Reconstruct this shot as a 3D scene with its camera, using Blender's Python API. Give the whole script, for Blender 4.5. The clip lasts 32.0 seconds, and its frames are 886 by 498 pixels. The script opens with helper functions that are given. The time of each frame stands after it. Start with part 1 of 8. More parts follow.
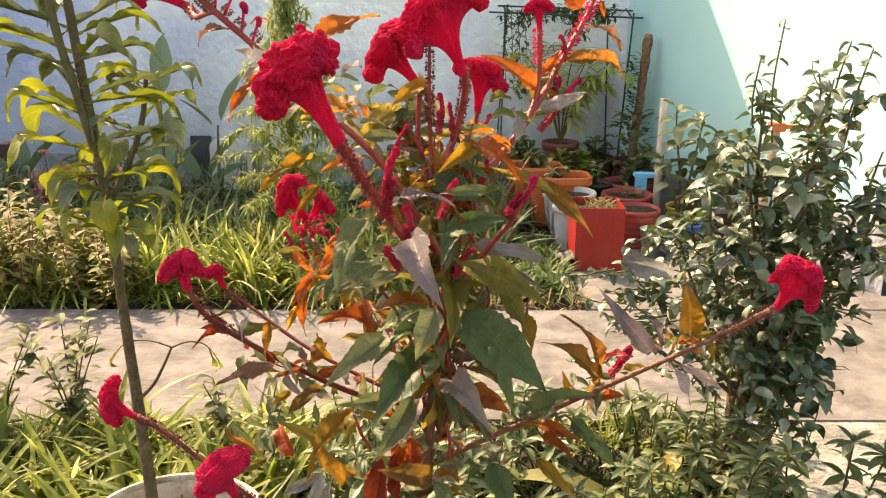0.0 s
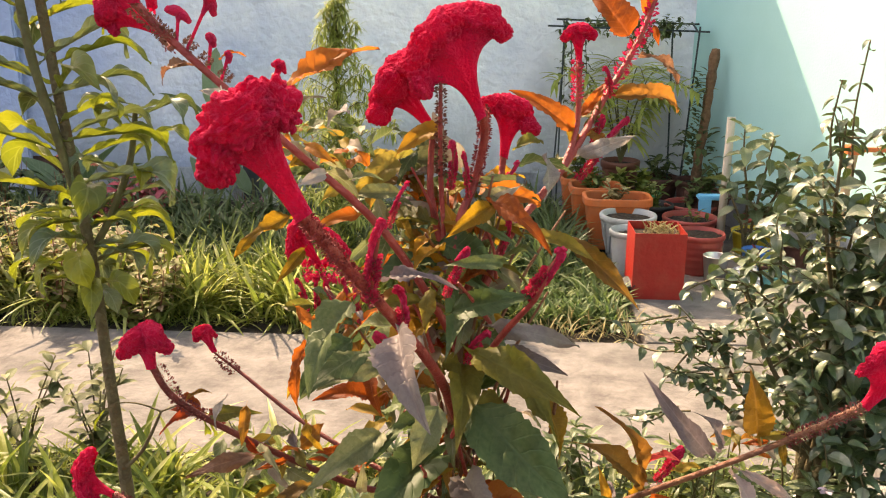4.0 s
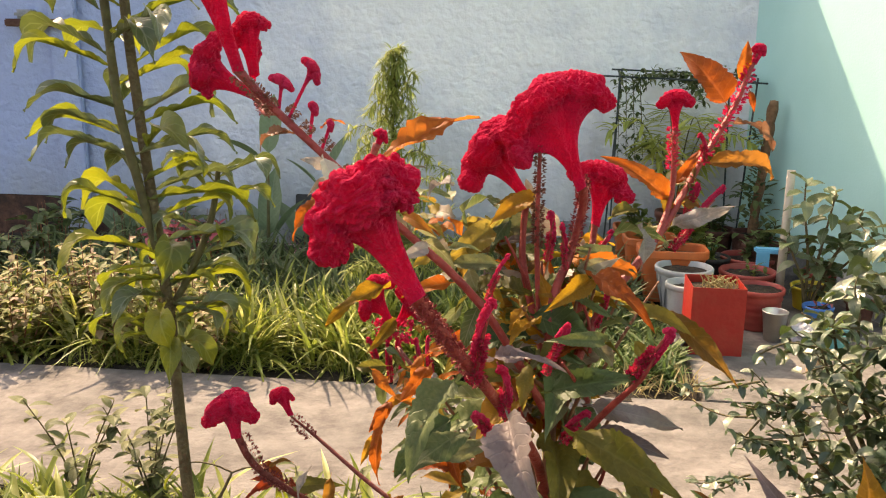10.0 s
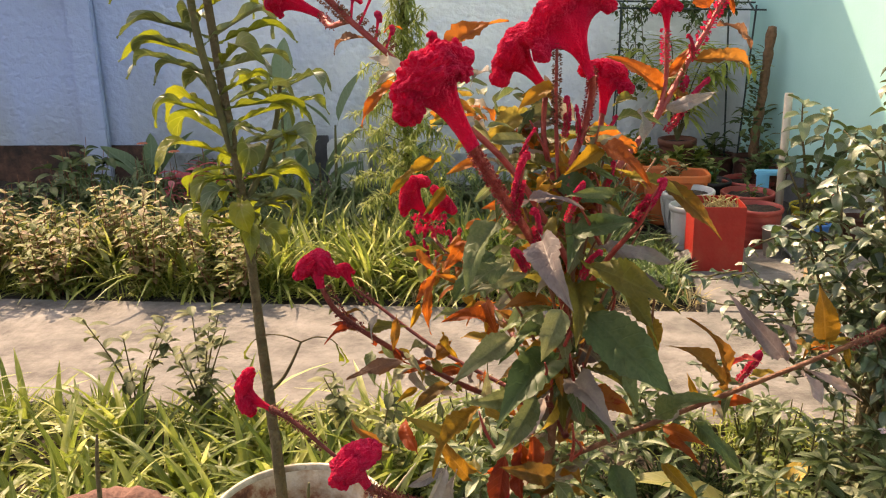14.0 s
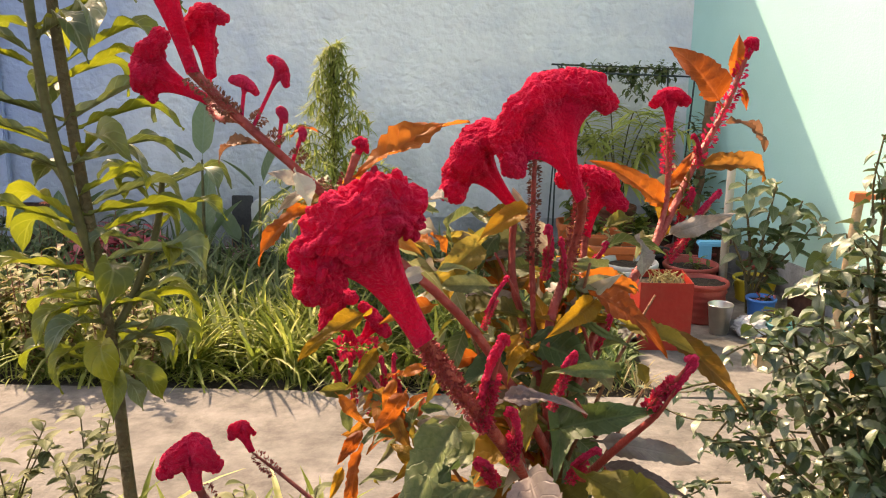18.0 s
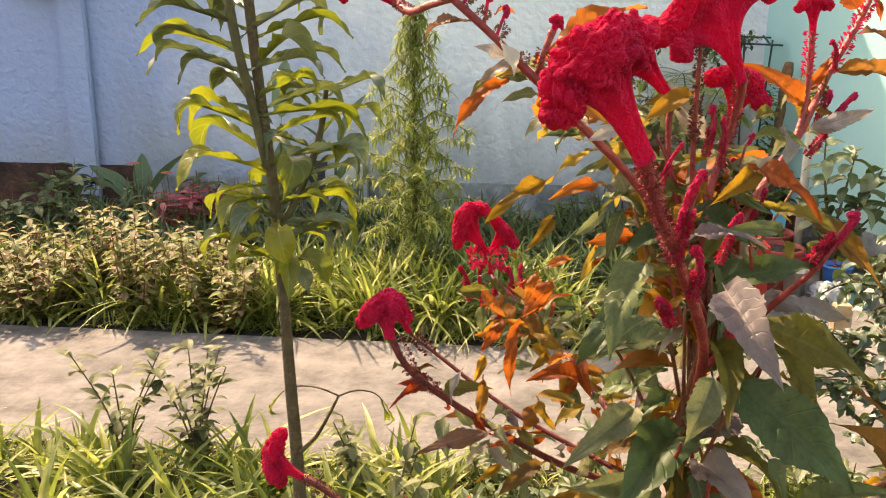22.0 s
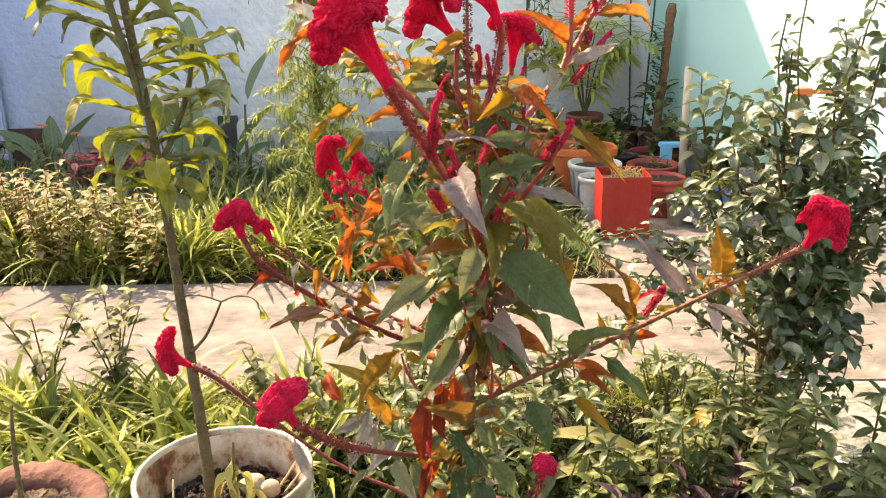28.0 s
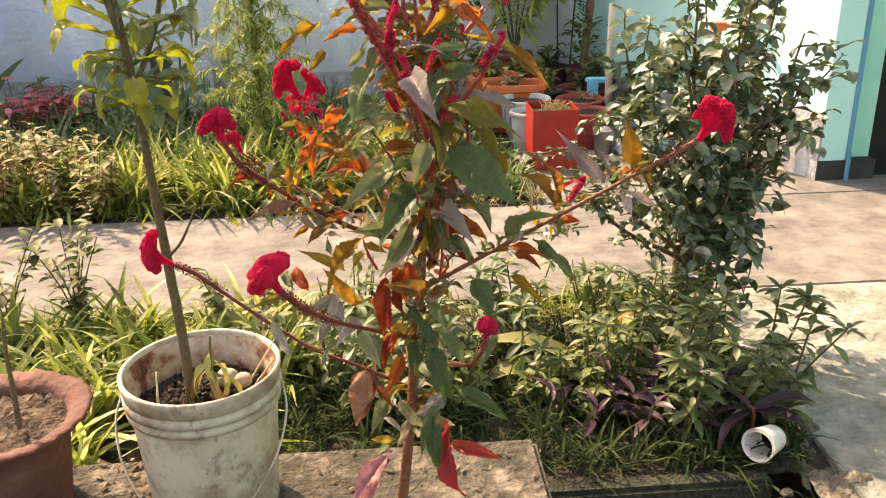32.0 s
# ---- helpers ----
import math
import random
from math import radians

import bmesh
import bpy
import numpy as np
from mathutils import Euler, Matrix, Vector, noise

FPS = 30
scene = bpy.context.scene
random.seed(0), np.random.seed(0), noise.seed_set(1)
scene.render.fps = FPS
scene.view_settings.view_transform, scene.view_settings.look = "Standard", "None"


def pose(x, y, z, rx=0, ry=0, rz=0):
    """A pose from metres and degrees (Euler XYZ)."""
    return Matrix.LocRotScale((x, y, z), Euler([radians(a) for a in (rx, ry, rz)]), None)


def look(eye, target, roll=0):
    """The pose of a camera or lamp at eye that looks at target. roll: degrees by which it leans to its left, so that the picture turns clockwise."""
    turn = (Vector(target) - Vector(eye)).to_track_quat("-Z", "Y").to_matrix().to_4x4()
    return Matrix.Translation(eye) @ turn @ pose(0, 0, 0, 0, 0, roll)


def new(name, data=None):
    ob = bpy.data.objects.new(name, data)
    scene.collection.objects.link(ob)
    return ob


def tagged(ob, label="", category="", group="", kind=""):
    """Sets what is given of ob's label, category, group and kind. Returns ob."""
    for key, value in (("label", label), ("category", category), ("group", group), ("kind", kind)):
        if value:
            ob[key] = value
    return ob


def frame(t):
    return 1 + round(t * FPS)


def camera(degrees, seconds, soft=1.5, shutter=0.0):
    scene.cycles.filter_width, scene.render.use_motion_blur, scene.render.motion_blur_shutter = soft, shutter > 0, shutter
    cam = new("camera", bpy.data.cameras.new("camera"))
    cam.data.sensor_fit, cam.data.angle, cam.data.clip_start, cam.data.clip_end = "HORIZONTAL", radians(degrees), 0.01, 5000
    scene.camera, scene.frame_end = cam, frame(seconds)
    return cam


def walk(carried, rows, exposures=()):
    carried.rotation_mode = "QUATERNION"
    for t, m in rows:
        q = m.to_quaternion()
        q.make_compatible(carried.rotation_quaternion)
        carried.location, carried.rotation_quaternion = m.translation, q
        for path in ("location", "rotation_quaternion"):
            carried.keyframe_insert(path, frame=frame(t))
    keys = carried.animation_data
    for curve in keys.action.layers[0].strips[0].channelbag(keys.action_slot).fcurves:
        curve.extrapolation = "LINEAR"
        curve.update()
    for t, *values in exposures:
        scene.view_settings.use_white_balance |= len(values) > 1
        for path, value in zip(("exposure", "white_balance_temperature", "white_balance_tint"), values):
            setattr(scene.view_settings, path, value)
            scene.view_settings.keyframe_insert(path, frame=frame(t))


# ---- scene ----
cam = camera(54.0, 32.0, 1.1)
PATH = [
    (0, (0.034, 0.037, 1.314), (0.058, 1.95, 0.731), 0.4),
    (0.5, (0.045, 0.063, 1.296), (0.097, 1.971, 0.698), 0.8),
    (1, (0.063, 0.104, 1.299), (0.079, 2.009, 0.692), 0.3),
    (1.5, (0.098, 0.158, 1.312), (0.017, 2.061, 0.699), -0.2),
    (2, (0.125, 0.18, 1.314), (-0.018, 2.085, 0.723), -1.1),
    (2.5, (0.145, 0.2, 1.309), (-0.075, 2.104, 0.736), -1.5),
    (3, (0.118, 0.204, 1.319), (-0.101, 2.109, 0.753), -1.3),
    (3.5, (0.095, 0.21, 1.327), (-0.072, 2.122, 0.766), -0.4),
    (5.5, (0.068, 0.224, 1.328), (0.001, 2.141, 0.763), 0.5),
    (6, (0.069, 0.222, 1.33), (-0.001, 2.142, 0.774), 0.5),
    (6.5, (0.068, 0.22, 1.331), (0.001, 2.145, 0.792), 0.6),
    (7, (0.051, 0.227, 1.33), (-0.02, 2.157, 0.811), 0.7),
    (7.5, (0.028, 0.233, 1.336), (-0.126, 2.16, 0.823), 0.4),
    (8, (0.023, 0.24, 1.337), (-0.197, 2.166, 0.845), 0.1),
    (8.5, (0.025, 0.248, 1.348), (-0.196, 2.173, 0.855), 0.6),
    (9, (0.034, 0.25, 1.351), (-0.189, 2.178, 0.87), 0.3),
    (9.5, (0.032, 0.248, 1.353), (-0.186, 2.179, 0.881), 0.6),
    (10, (0.031, 0.241, 1.346), (-0.185, 2.173, 0.879), 0.7),
    (10.5, (0.031, 0.232, 1.341), (-0.176, 2.166, 0.874), 0.7),
    (11, (0.029, 0.227, 1.333), (-0.163, 2.166, 0.882), 0.0),
    (11.5, (0.021, 0.221, 1.324), (-0.157, 2.16, 0.869), -0.1),
    (12, (0.013, 0.192, 1.3), (-0.152, 2.129, 0.834), -0.3),
    (12.5, (0.036, 0.119, 1.292), (-0.123, 2.045, 0.778), -0.8),
    (13, (0.053, 0.035, 1.292), (-0.107, 1.938, 0.697), -1.1),
    (13.5, (0.042, -0.007, 1.31), (-0.193, 1.886, 0.709), -1.6),
    (15.5, (-0.077, 0.243, 1.334), (-0.205, 2.173, 0.824), 0.1),
    (16, (-0.087, 0.284, 1.339), (-0.187, 2.215, 0.828), 0.1),
    (16.5, (-0.055, 0.331, 1.341), (-0.192, 2.265, 0.851), 0.2),
    (17, (-0.034, 0.345, 1.351), (-0.178, 2.283, 0.879), 0.2),
    (17.5, (-0.034, 0.335, 1.345), (-0.158, 2.278, 0.885), 0.4),
    (18, (-0.019, 0.326, 1.345), (-0.088, 2.267, 0.87), 0.4),
    (18.5, (-0.014, 0.314, 1.336), (-0.056, 2.264, 0.892), 0.6),
    (19, (-0.013, 0.314, 1.344), (-0.048, 2.259, 0.881), 0.7),
    (19.5, (-0.016, 0.315, 1.334), (-0.047, 2.264, 0.888), 0.7),
    (20, (-0.017, 0.313, 1.332), (-0.048, 2.264, 0.891), 0.6),
    (20.5, (-0.027, 0.31, 1.339), (-0.055, 2.255, 0.873), 0.7),
    (21, (-0.056, 0.282, 1.321), (-0.082, 2.229, 0.864), 1.2),
    (21.5, (-0.104, 0.263, 1.302), (-0.166, 2.21, 0.85), 1.6),
    (22, (-0.12, 0.213, 1.273), (-0.309, 2.135, 0.754), 0.5),
    (22.5, (-0.104, 0.187, 1.259), (-0.292, 2.109, 0.74), 0.1),
    (23, (-0.092, 0.207, 1.256), (-0.216, 2.121, 0.689), -0.3),
    (23.5, (-0.046, 0.206, 1.249), (-0.18, 2.125, 0.7), 0.3),
    (24, (0.006, 0.149, 1.267), (-0.069, 2.057, 0.671), -1.4),
    (24.5, (0.033, 0.088, 1.277), (-0.055, 1.994, 0.679), -1.6),
    (25, (0.055, 0.039, 1.278), (-0.081, 1.941, 0.673), -2.0),
    (25.5, (0.072, 0.006, 1.275), (-0.072, 1.91, 0.682), -2.0),
    (27.5, (0.044, 0.0, 1.29), (-0.072, 1.896, 0.665), -1.9),
    (28, (0.013, -0.022, 1.289), (-0.017, 1.877, 0.664), -1.1),
    (28.5, (-0.006, -0.025, 1.278), (0.119, 1.86, 0.62), -0.9),
    (29, (-0.032, -0.03, 1.27), (0.107, 1.848, 0.595), -0.7),
    (29.5, (-0.046, -0.027, 1.268), (0.091, 1.845, 0.577), -0.7),
    (30, (-0.059, -0.04, 1.261), (0.066, 1.828, 0.559), -0.9),
    (30.5, (-0.044, -0.064, 1.266), (0.113, 1.797, 0.553), -0.8),
    (31, (-0.02, -0.112, 1.272), (0.14, 1.748, 0.554), -0.5),
    (31.5, (-0.011, -0.179, 1.27), (0.141, 1.676, 0.538), -0.7),
    (32, (-0.016, -0.22, 1.281), (0.101, 1.634, 0.54), -1.2),
]
walk(cam, [(t, look(eye, target, roll)) for t, eye, target, roll in PATH], exposures=[(0, 1.97, 9400, 18), (2, 2.11, 9400, 18), (3, 2.03, 9400, 18), (6, 1.87, 9400, 18), (7, 1.95, 9400, 18), (8, 1.8, 9400, 18), (9, 1.75, 9400, 18), (12, 1.75, 9400, 18), (13, 1.68, 9400, 18), (16, 1.7, 9400, 18), (20, 1.73, 9400, 18), (21, 1.91, 9400, 18), (22, 1.87, 9400, 18), (23, 2.17, 9400, 18), (25, 2.25, 9400, 18), (28, 2.25, 9400, 18), (30, 2.09, 9400, 18), (32, 2.02, 9400, 18)])


# ---- light ----
SUN_EL, SUN_AZ = 44.0, -42.0      # degrees above the ground; from straight ahead, minus to the left
world = bpy.data.worlds.new("sky")
scene.world = world
world.use_nodes = True
wn = world.node_tree.nodes
sky = wn.new("ShaderNodeTexSky")
sky.sky_type = "NISHITA"
sky.sun_disc = False
sky.sun_elevation = radians(SUN_EL)
sky.sun_rotation = radians(SUN_AZ)
sky.dust_density = 2.5
world.node_tree.links.new(sky.outputs[0], wn["Background"].inputs[0])
wn["Background"].inputs[1].default_value = 0.15
sun = new("sun", bpy.data.lights.new("sun", "SUN"))
sun.data.energy, sun.data.angle, sun.data.color = 2.95, radians(0.7), (1.0, 0.92, 0.8)
sun_dir = Vector((math.sin(radians(SUN_AZ)) * math.cos(radians(SUN_EL)), math.cos(radians(SUN_AZ)) * math.cos(radians(SUN_EL)), math.sin(radians(SUN_EL))))
sun.matrix_world = look(sun_dir * 20, (0, 0, 0))


# ---- materials ----
def ramp_set(node, stops):
    els = node.color_ramp.elements
    while len(els) < len(stops):
        els.new(0.5)
    for e, (p, c) in zip(els, stops):
        e.position, e.color = p, (*c, 1)


def surface(name, stops, scale=6.0, detail=6.0, rough=0.8, bump=0.2, bump_scale=40.0, metal=0.0, spec=0.4, stain=None, stain_scale=1.5, stain_amt=0.5, vary=0.0, sheen=0.0):
    """A mottled material: a colour ramp over noise, stains at a second scale, fine relief."""
    m = bpy.data.materials.new(name)
    m.use_nodes = True
    t = m.node_tree
    n, l = t.nodes, t.links
    p = n["Principled BSDF"]
    geo = n.new("ShaderNodeTexCoord")
    no = n.new("ShaderNodeTexNoise")
    no.inputs["Scale"].default_value, no.inputs["Detail"].default_value, no.inputs["Roughness"].default_value = scale, detail, 0.65
    l.new(geo.outputs["Object"], no.inputs["Vector"])
    r = n.new("ShaderNodeValToRGB")
    ramp_set(r, stops)
    l.new(no.outputs["Fac"], r.inputs[0])
    col = r.outputs[0]
    if stain:
        n2 = n.new("ShaderNodeTexNoise")
        n2.inputs["Scale"].default_value, n2.inputs["Detail"].default_value, n2.inputs["Roughness"].default_value = stain_scale, 8, 0.7
        l.new(geo.outputs["Object"], n2.inputs["Vector"])
        r2 = n.new("ShaderNodeValToRGB")
        ramp_set(r2, [(0.45, (0, 0, 0)), (0.68, (stain_amt,) * 3)])
        l.new(n2.outputs["Fac"], r2.inputs[0])
        mx = n.new("ShaderNodeMix")
        mx.data_type = "RGBA"
        l.new(r2.outputs[0], mx.inputs[0])
        l.new(col, mx.inputs[6])
        mx.inputs[7].default_value = (*stain, 1)
        col = mx.outputs[2]
    if vary:
        oi = n.new("ShaderNodeObjectInfo")
        hs = n.new("ShaderNodeHueSaturation")
        mr = n.new("ShaderNodeMapRange")
        mr.inputs[3].default_value, mr.inputs[4].default_value = 1 - vary, 1 + vary
        l.new(oi.outputs["Random"], mr.inputs[0])
        l.new(mr.outputs[0], hs.inputs["Value"])
        l.new(col, hs.inputs["Color"])
        col = hs.outputs[0]
    l.new(col, p.inputs["Base Color"])
    p.inputs["Roughness"].default_value, p.inputs["Metallic"].default_value = rough, metal
    p.inputs["Specular IOR Level"].default_value = spec
    p.inputs["Sheen Weight"].default_value = sheen
    if bump:
        nb = n.new("ShaderNodeTexNoise")
        nb.inputs["Scale"].default_value, nb.inputs["Detail"].default_value = bump_scale, 5
        l.new(geo.outputs["Object"], nb.inputs["Vector"])
        b = n.new("ShaderNodeBump")
        b.inputs["Strength"].default_value, b.inputs["Distance"].default_value = bump, 0.02
        l.new(nb.outputs["Fac"], b.inputs["Height"])
        l.new(b.outputs[0], p.inputs["Normal"])
    return m


def leaf_mat(name, stops, vein=(0.3, 0.35, 0.12), vein_amt=0.5, rough=0.45, trans=0.4, trans_col=None, island=False, tip=None, spec=0.4):
    """A leaf: its colour varies from leaf to leaf, veins follow its length, and sun shines through it."""
    m = bpy.data.materials.new(name)
    m.use_nodes = True
    t = m.node_tree
    n, l = t.nodes, t.links
    p = n["Principled BSDF"]
    src = n.new("ShaderNodeNewGeometry").outputs["Random Per Island"] if island else n.new("ShaderNodeObjectInfo").outputs["Random"]
    tc = n.new("ShaderNodeTexCoord")
    no = n.new("ShaderNodeTexNoise")
    no.inputs["Scale"].default_value, no.inputs["Detail"].default_value = 30, 4
    l.new(tc.outputs["Object"], no.inputs["Vector"])
    ad = n.new("ShaderNodeMath")
    ad.operation = "MULTIPLY_ADD"
    l.new(no.outputs["Fac"], ad.inputs[0])
    ad.inputs[1].default_value = 0.8
    l.new(src, ad.inputs[2])
    sb = n.new("ShaderNodeMath")
    sb.operation = "SUBTRACT"
    l.new(ad.outputs[0], sb.inputs[0])
    sb.inputs[1].default_value = 0.4
    r = n.new("ShaderNodeValToRGB")
    ramp_set(r, stops)
    l.new(sb.outputs[0], r.inputs[0])
    col = r.outputs[0]
    uv = n.new("ShaderNodeUVMap")
    sp = n.new("ShaderNodeSeparateXYZ")
    l.new(uv.outputs[0], sp.inputs[0])
    ab = n.new("ShaderNodeMath")
    ab.operation = "ABSOLUTE"
    l.new(sp.outputs[1], ab.inputs[0])
    # side veins run forward from the midrib
    k = n.new("ShaderNodeMath")
    k.operation = "MULTIPLY_ADD"
    l.new(ab.outputs[0], k.inputs[0])
    k.inputs[1].default_value = -0.16
    l.new(sp.outputs[0], k.inputs[2])
    w = n.new("ShaderNodeMath")
    w.operation = "MULTIPLY"
    l.new(k.outputs[0], w.inputs[0])
    w.inputs[1].default_value = 60.0
    sn = n.new("ShaderNodeMath")
    sn.operation = "SINE"
    l.new(w.outputs[0], sn.inputs[0])
    v1 = n.new("ShaderNodeMapRange")
    l.new(sn.outputs[0], v1.inputs[0])
    v1.inputs[1].default_value, v1.inputs[2].default_value, v1.inputs[3].default_value, v1.inputs[4].default_value = 0.8, 1.0, 0.0, 0.55
    v2 = n.new("ShaderNodeMapRange")
    l.new(ab.outputs[0], v2.inputs[0])
    v2.inputs[1].default_value, v2.inputs[2].default_value, v2.inputs[3].default_value, v2.inputs[4].default_value = 0.03, 0.1, 1.0, 0.0
    mxm = n.new("ShaderNodeMath")
    mxm.operation = "MAXIMUM"
    l.new(v1.outputs[0], mxm.inputs[0])
    l.new(v2.outputs[0], mxm.inputs[1])
    amt = n.new("ShaderNodeMath")
    amt.operation = "MULTIPLY"
    l.new(mxm.outputs[0], amt.inputs[0])
    amt.inputs[1].default_value = vein_amt
    mx = n.new("ShaderNodeMix")
    mx.data_type = "RGBA"
    l.new(amt.outputs[0], mx.inputs[0])
    l.new(col, mx.inputs[6])
    mx.inputs[7].default_value = (*vein, 1)
    col = mx.outputs[2]
    if tip:
        v3 = n.new("ShaderNodeMapRange")
        l.new(sp.outputs[0], v3.inputs[0])
        v3.inputs[1].default_value, v3.inputs[2].default_value, v3.inputs[4].default_value = 0.55, 1.0, 0.8
        m3 = n.new("ShaderNodeMix")
        m3.data_type = "RGBA"
        l.new(v3.outputs[0], m3.inputs[0])
        l.new(col, m3.inputs[6])
        m3.inputs[7].default_value = (*tip, 1)
        col = m3.outputs[2]
    l.new(col, p.inputs["Base Color"])
    p.inputs["Roughness"].default_value = rough
    p.inputs["Specular IOR Level"].default_value = spec
    b = n.new("ShaderNodeBump")
    b.inputs["Strength"].default_value, b.inputs["Distance"].default_value = 0.35, 0.004
    b.invert = True
    l.new(mxm.outputs[0], b.inputs["Height"])
    l.new(b.outputs[0], p.inputs["Normal"])
    tr = n.new("ShaderNodeBsdfTranslucent")
    if trans_col:
        m4 = n.new("ShaderNodeMix")
        m4.data_type = "RGBA"
        m4.inputs[0].default_value = 0.65
        l.new(col, m4.inputs[6])
        m4.inputs[7].default_value = (*trans_col, 1)
        l.new(m4.outputs[2], tr.inputs[0])
    else:
        l.new(col, tr.inputs[0])
    mix = n.new("ShaderNodeMixShader")
    mix.inputs[0].default_value = trans
    l.new(p.outputs[0], mix.inputs[1])
    l.new(tr.outputs[0], mix.inputs[2])
    l.new(mix.outputs[0], n["Material Output"].inputs[0])
    return m


CONCRETE = surface("concrete", [(0.34, (0.078, 0.067, 0.06)), (0.45, (0.132, 0.115, 0.104)), (0.55, (0.178, 0.156, 0.142)), (0.7, (0.236, 0.209, 0.191))], 6.0, 12, 0.9, 0.5, 30, stain=(0.093, 0.086, 0.078), stain_scale=1.3, stain_amt=0.7)
PAVING = surface("stained_paving", [(0.3, (0.1, 0.1, 0.087)), (0.46, (0.215, 0.208, 0.18)), (0.56, (0.32, 0.3, 0.258)), (0.7, (0.43, 0.4, 0.345))], 5.5, 12, 0.9, 0.8, 45, stain=(0.07, 0.075, 0.06), stain_scale=3.2, stain_amt=0.9)
# grimy slab; tones and blotches also darkened to stand for the plant's shadow
OLD_CONCRETE = surface("mossy_shaded_concrete", [(0.36, (0.03, 0.024, 0.016)), (0.5, (0.07, 0.056, 0.04)), (0.6, (0.145, 0.118, 0.09)), (0.72, (0.25, 0.21, 0.168))], 16, 12, 0.95, 0.9, 60, stain=(0.03, 0.026, 0.018), stain_scale=9, stain_amt=0.95)
SOIL = surface("soil", [(0.3, (0.014, 0.01, 0.007)), (0.6, (0.042, 0.029, 0.019)), (0.8, (0.1, 0.07, 0.045))], 30, 8, 1.0, 1.0, 60)
WHITEWASH = surface("blue_whitewash", [(0.3, (0.72, 0.73, 0.75)), (0.55, (0.81, 0.82, 0.83)), (0.75, (0.86, 0.87, 0.87))], 2.0, 9, 0.92, 0.95, 22, stain=(0.38, 0.44, 0.58), stain_scale=0.55, stain_amt=0.75)
wt = WHITEWASH.node_tree
wb = wt.nodes.new("ShaderNodeTexBrick")
wb.inputs["Scale"].default_value = 1.0
wb.inputs["Brick Width"].default_value, wb.inputs["Row Height"].default_value, wb.inputs["Mortar Size"].default_value, wb.inputs["Mortar Smooth"].default_value = 0.24, 0.078, 0.012, 1.0
wb.inputs["Color1"].default_value, wb.inputs["Color2"].default_value, wb.inputs["Mortar"].default_value = (1, 1, 1, 1), (0.8, 0.8, 0.8, 1), (0, 0, 0, 1)
wm = wt.nodes.new("ShaderNodeMapping")
wm.inputs["Rotation"].default_value = (radians(90), 0, 0)
wc = wt.nodes.new("ShaderNodeTexCoord")
wj = wt.nodes.new("ShaderNodeTexNoise")
wj.inputs["Scale"].default_value, wj.inputs["Detail"].default_value = 9, 5
wv = wt.nodes.new("ShaderNodeMix")
wv.data_type = "VECTOR"
wv.inputs[0].default_value = 0.13
wt.links.new(wc.outputs["Object"], wj.inputs["Vector"])
wt.links.new(wc.outputs["Object"], wv.inputs[4])
wt.links.new(wj.outputs["Color"], wv.inputs[5])
wt.links.new(wv.outputs[1], wm.inputs["Vector"])
wt.links.new(wm.outputs[0], wb.inputs["Vector"])
wbump = wt.nodes.new("ShaderNodeBump")
wbump.inputs["Strength"].default_value, wbump.inputs["Distance"].default_value = 0.16, 0.014
wt.links.new(wb.outputs["Color"], wbump.inputs["Height"])
for nd in wt.nodes:
    if nd.bl_idname == "ShaderNodeBump" and nd != wbump:
        wt.links.new(nd.outputs[0], wbump.inputs["Normal"])
wt.links.new(wbump.outputs[0], wt.nodes["Principled BSDF"].inputs["Normal"])
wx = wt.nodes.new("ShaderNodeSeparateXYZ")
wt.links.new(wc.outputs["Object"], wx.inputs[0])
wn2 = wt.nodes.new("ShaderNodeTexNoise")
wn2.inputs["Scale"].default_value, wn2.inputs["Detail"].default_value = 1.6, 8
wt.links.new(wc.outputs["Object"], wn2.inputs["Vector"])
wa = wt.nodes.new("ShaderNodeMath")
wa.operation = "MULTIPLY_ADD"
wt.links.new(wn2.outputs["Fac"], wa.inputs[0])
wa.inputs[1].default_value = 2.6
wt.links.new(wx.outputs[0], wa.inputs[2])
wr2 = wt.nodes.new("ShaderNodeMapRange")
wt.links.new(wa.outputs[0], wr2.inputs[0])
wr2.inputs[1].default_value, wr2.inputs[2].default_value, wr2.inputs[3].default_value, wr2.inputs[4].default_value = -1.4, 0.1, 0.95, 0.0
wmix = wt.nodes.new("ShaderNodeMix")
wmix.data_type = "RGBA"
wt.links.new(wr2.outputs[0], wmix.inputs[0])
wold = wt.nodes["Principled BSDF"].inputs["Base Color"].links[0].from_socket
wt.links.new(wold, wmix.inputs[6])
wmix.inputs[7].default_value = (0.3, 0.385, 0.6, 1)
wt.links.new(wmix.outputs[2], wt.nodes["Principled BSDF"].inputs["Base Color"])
wfoot = wt.nodes.new("ShaderNodeTexNoise")
wfoot.inputs["Scale"].default_value, wfoot.inputs["Detail"].default_value = 3.2, 9
wstretch = wt.nodes.new("ShaderNodeMapping")
wstretch.inputs["Scale"].default_value = (1.0, 1.0, 0.25)
wt.links.new(wc.outputs["Object"], wstretch.inputs["Vector"])
wt.links.new(wstretch.outputs[0], wfoot.inputs["Vector"])
wz = wt.nodes.new("ShaderNodeMath")
wz.operation = "MULTIPLY_ADD"
wt.links.new(wfoot.outputs["Fac"], wz.inputs[0])
wz.inputs[1].default_value = -1.5
wt.links.new(wx.outputs[2], wz.inputs[2])
wzr = wt.nodes.new("ShaderNodeMapRange")
wcorner = wt.nodes.new("ShaderNodeMapRange")
wt.links.new(wx.outputs[0], wcorner.inputs[0])
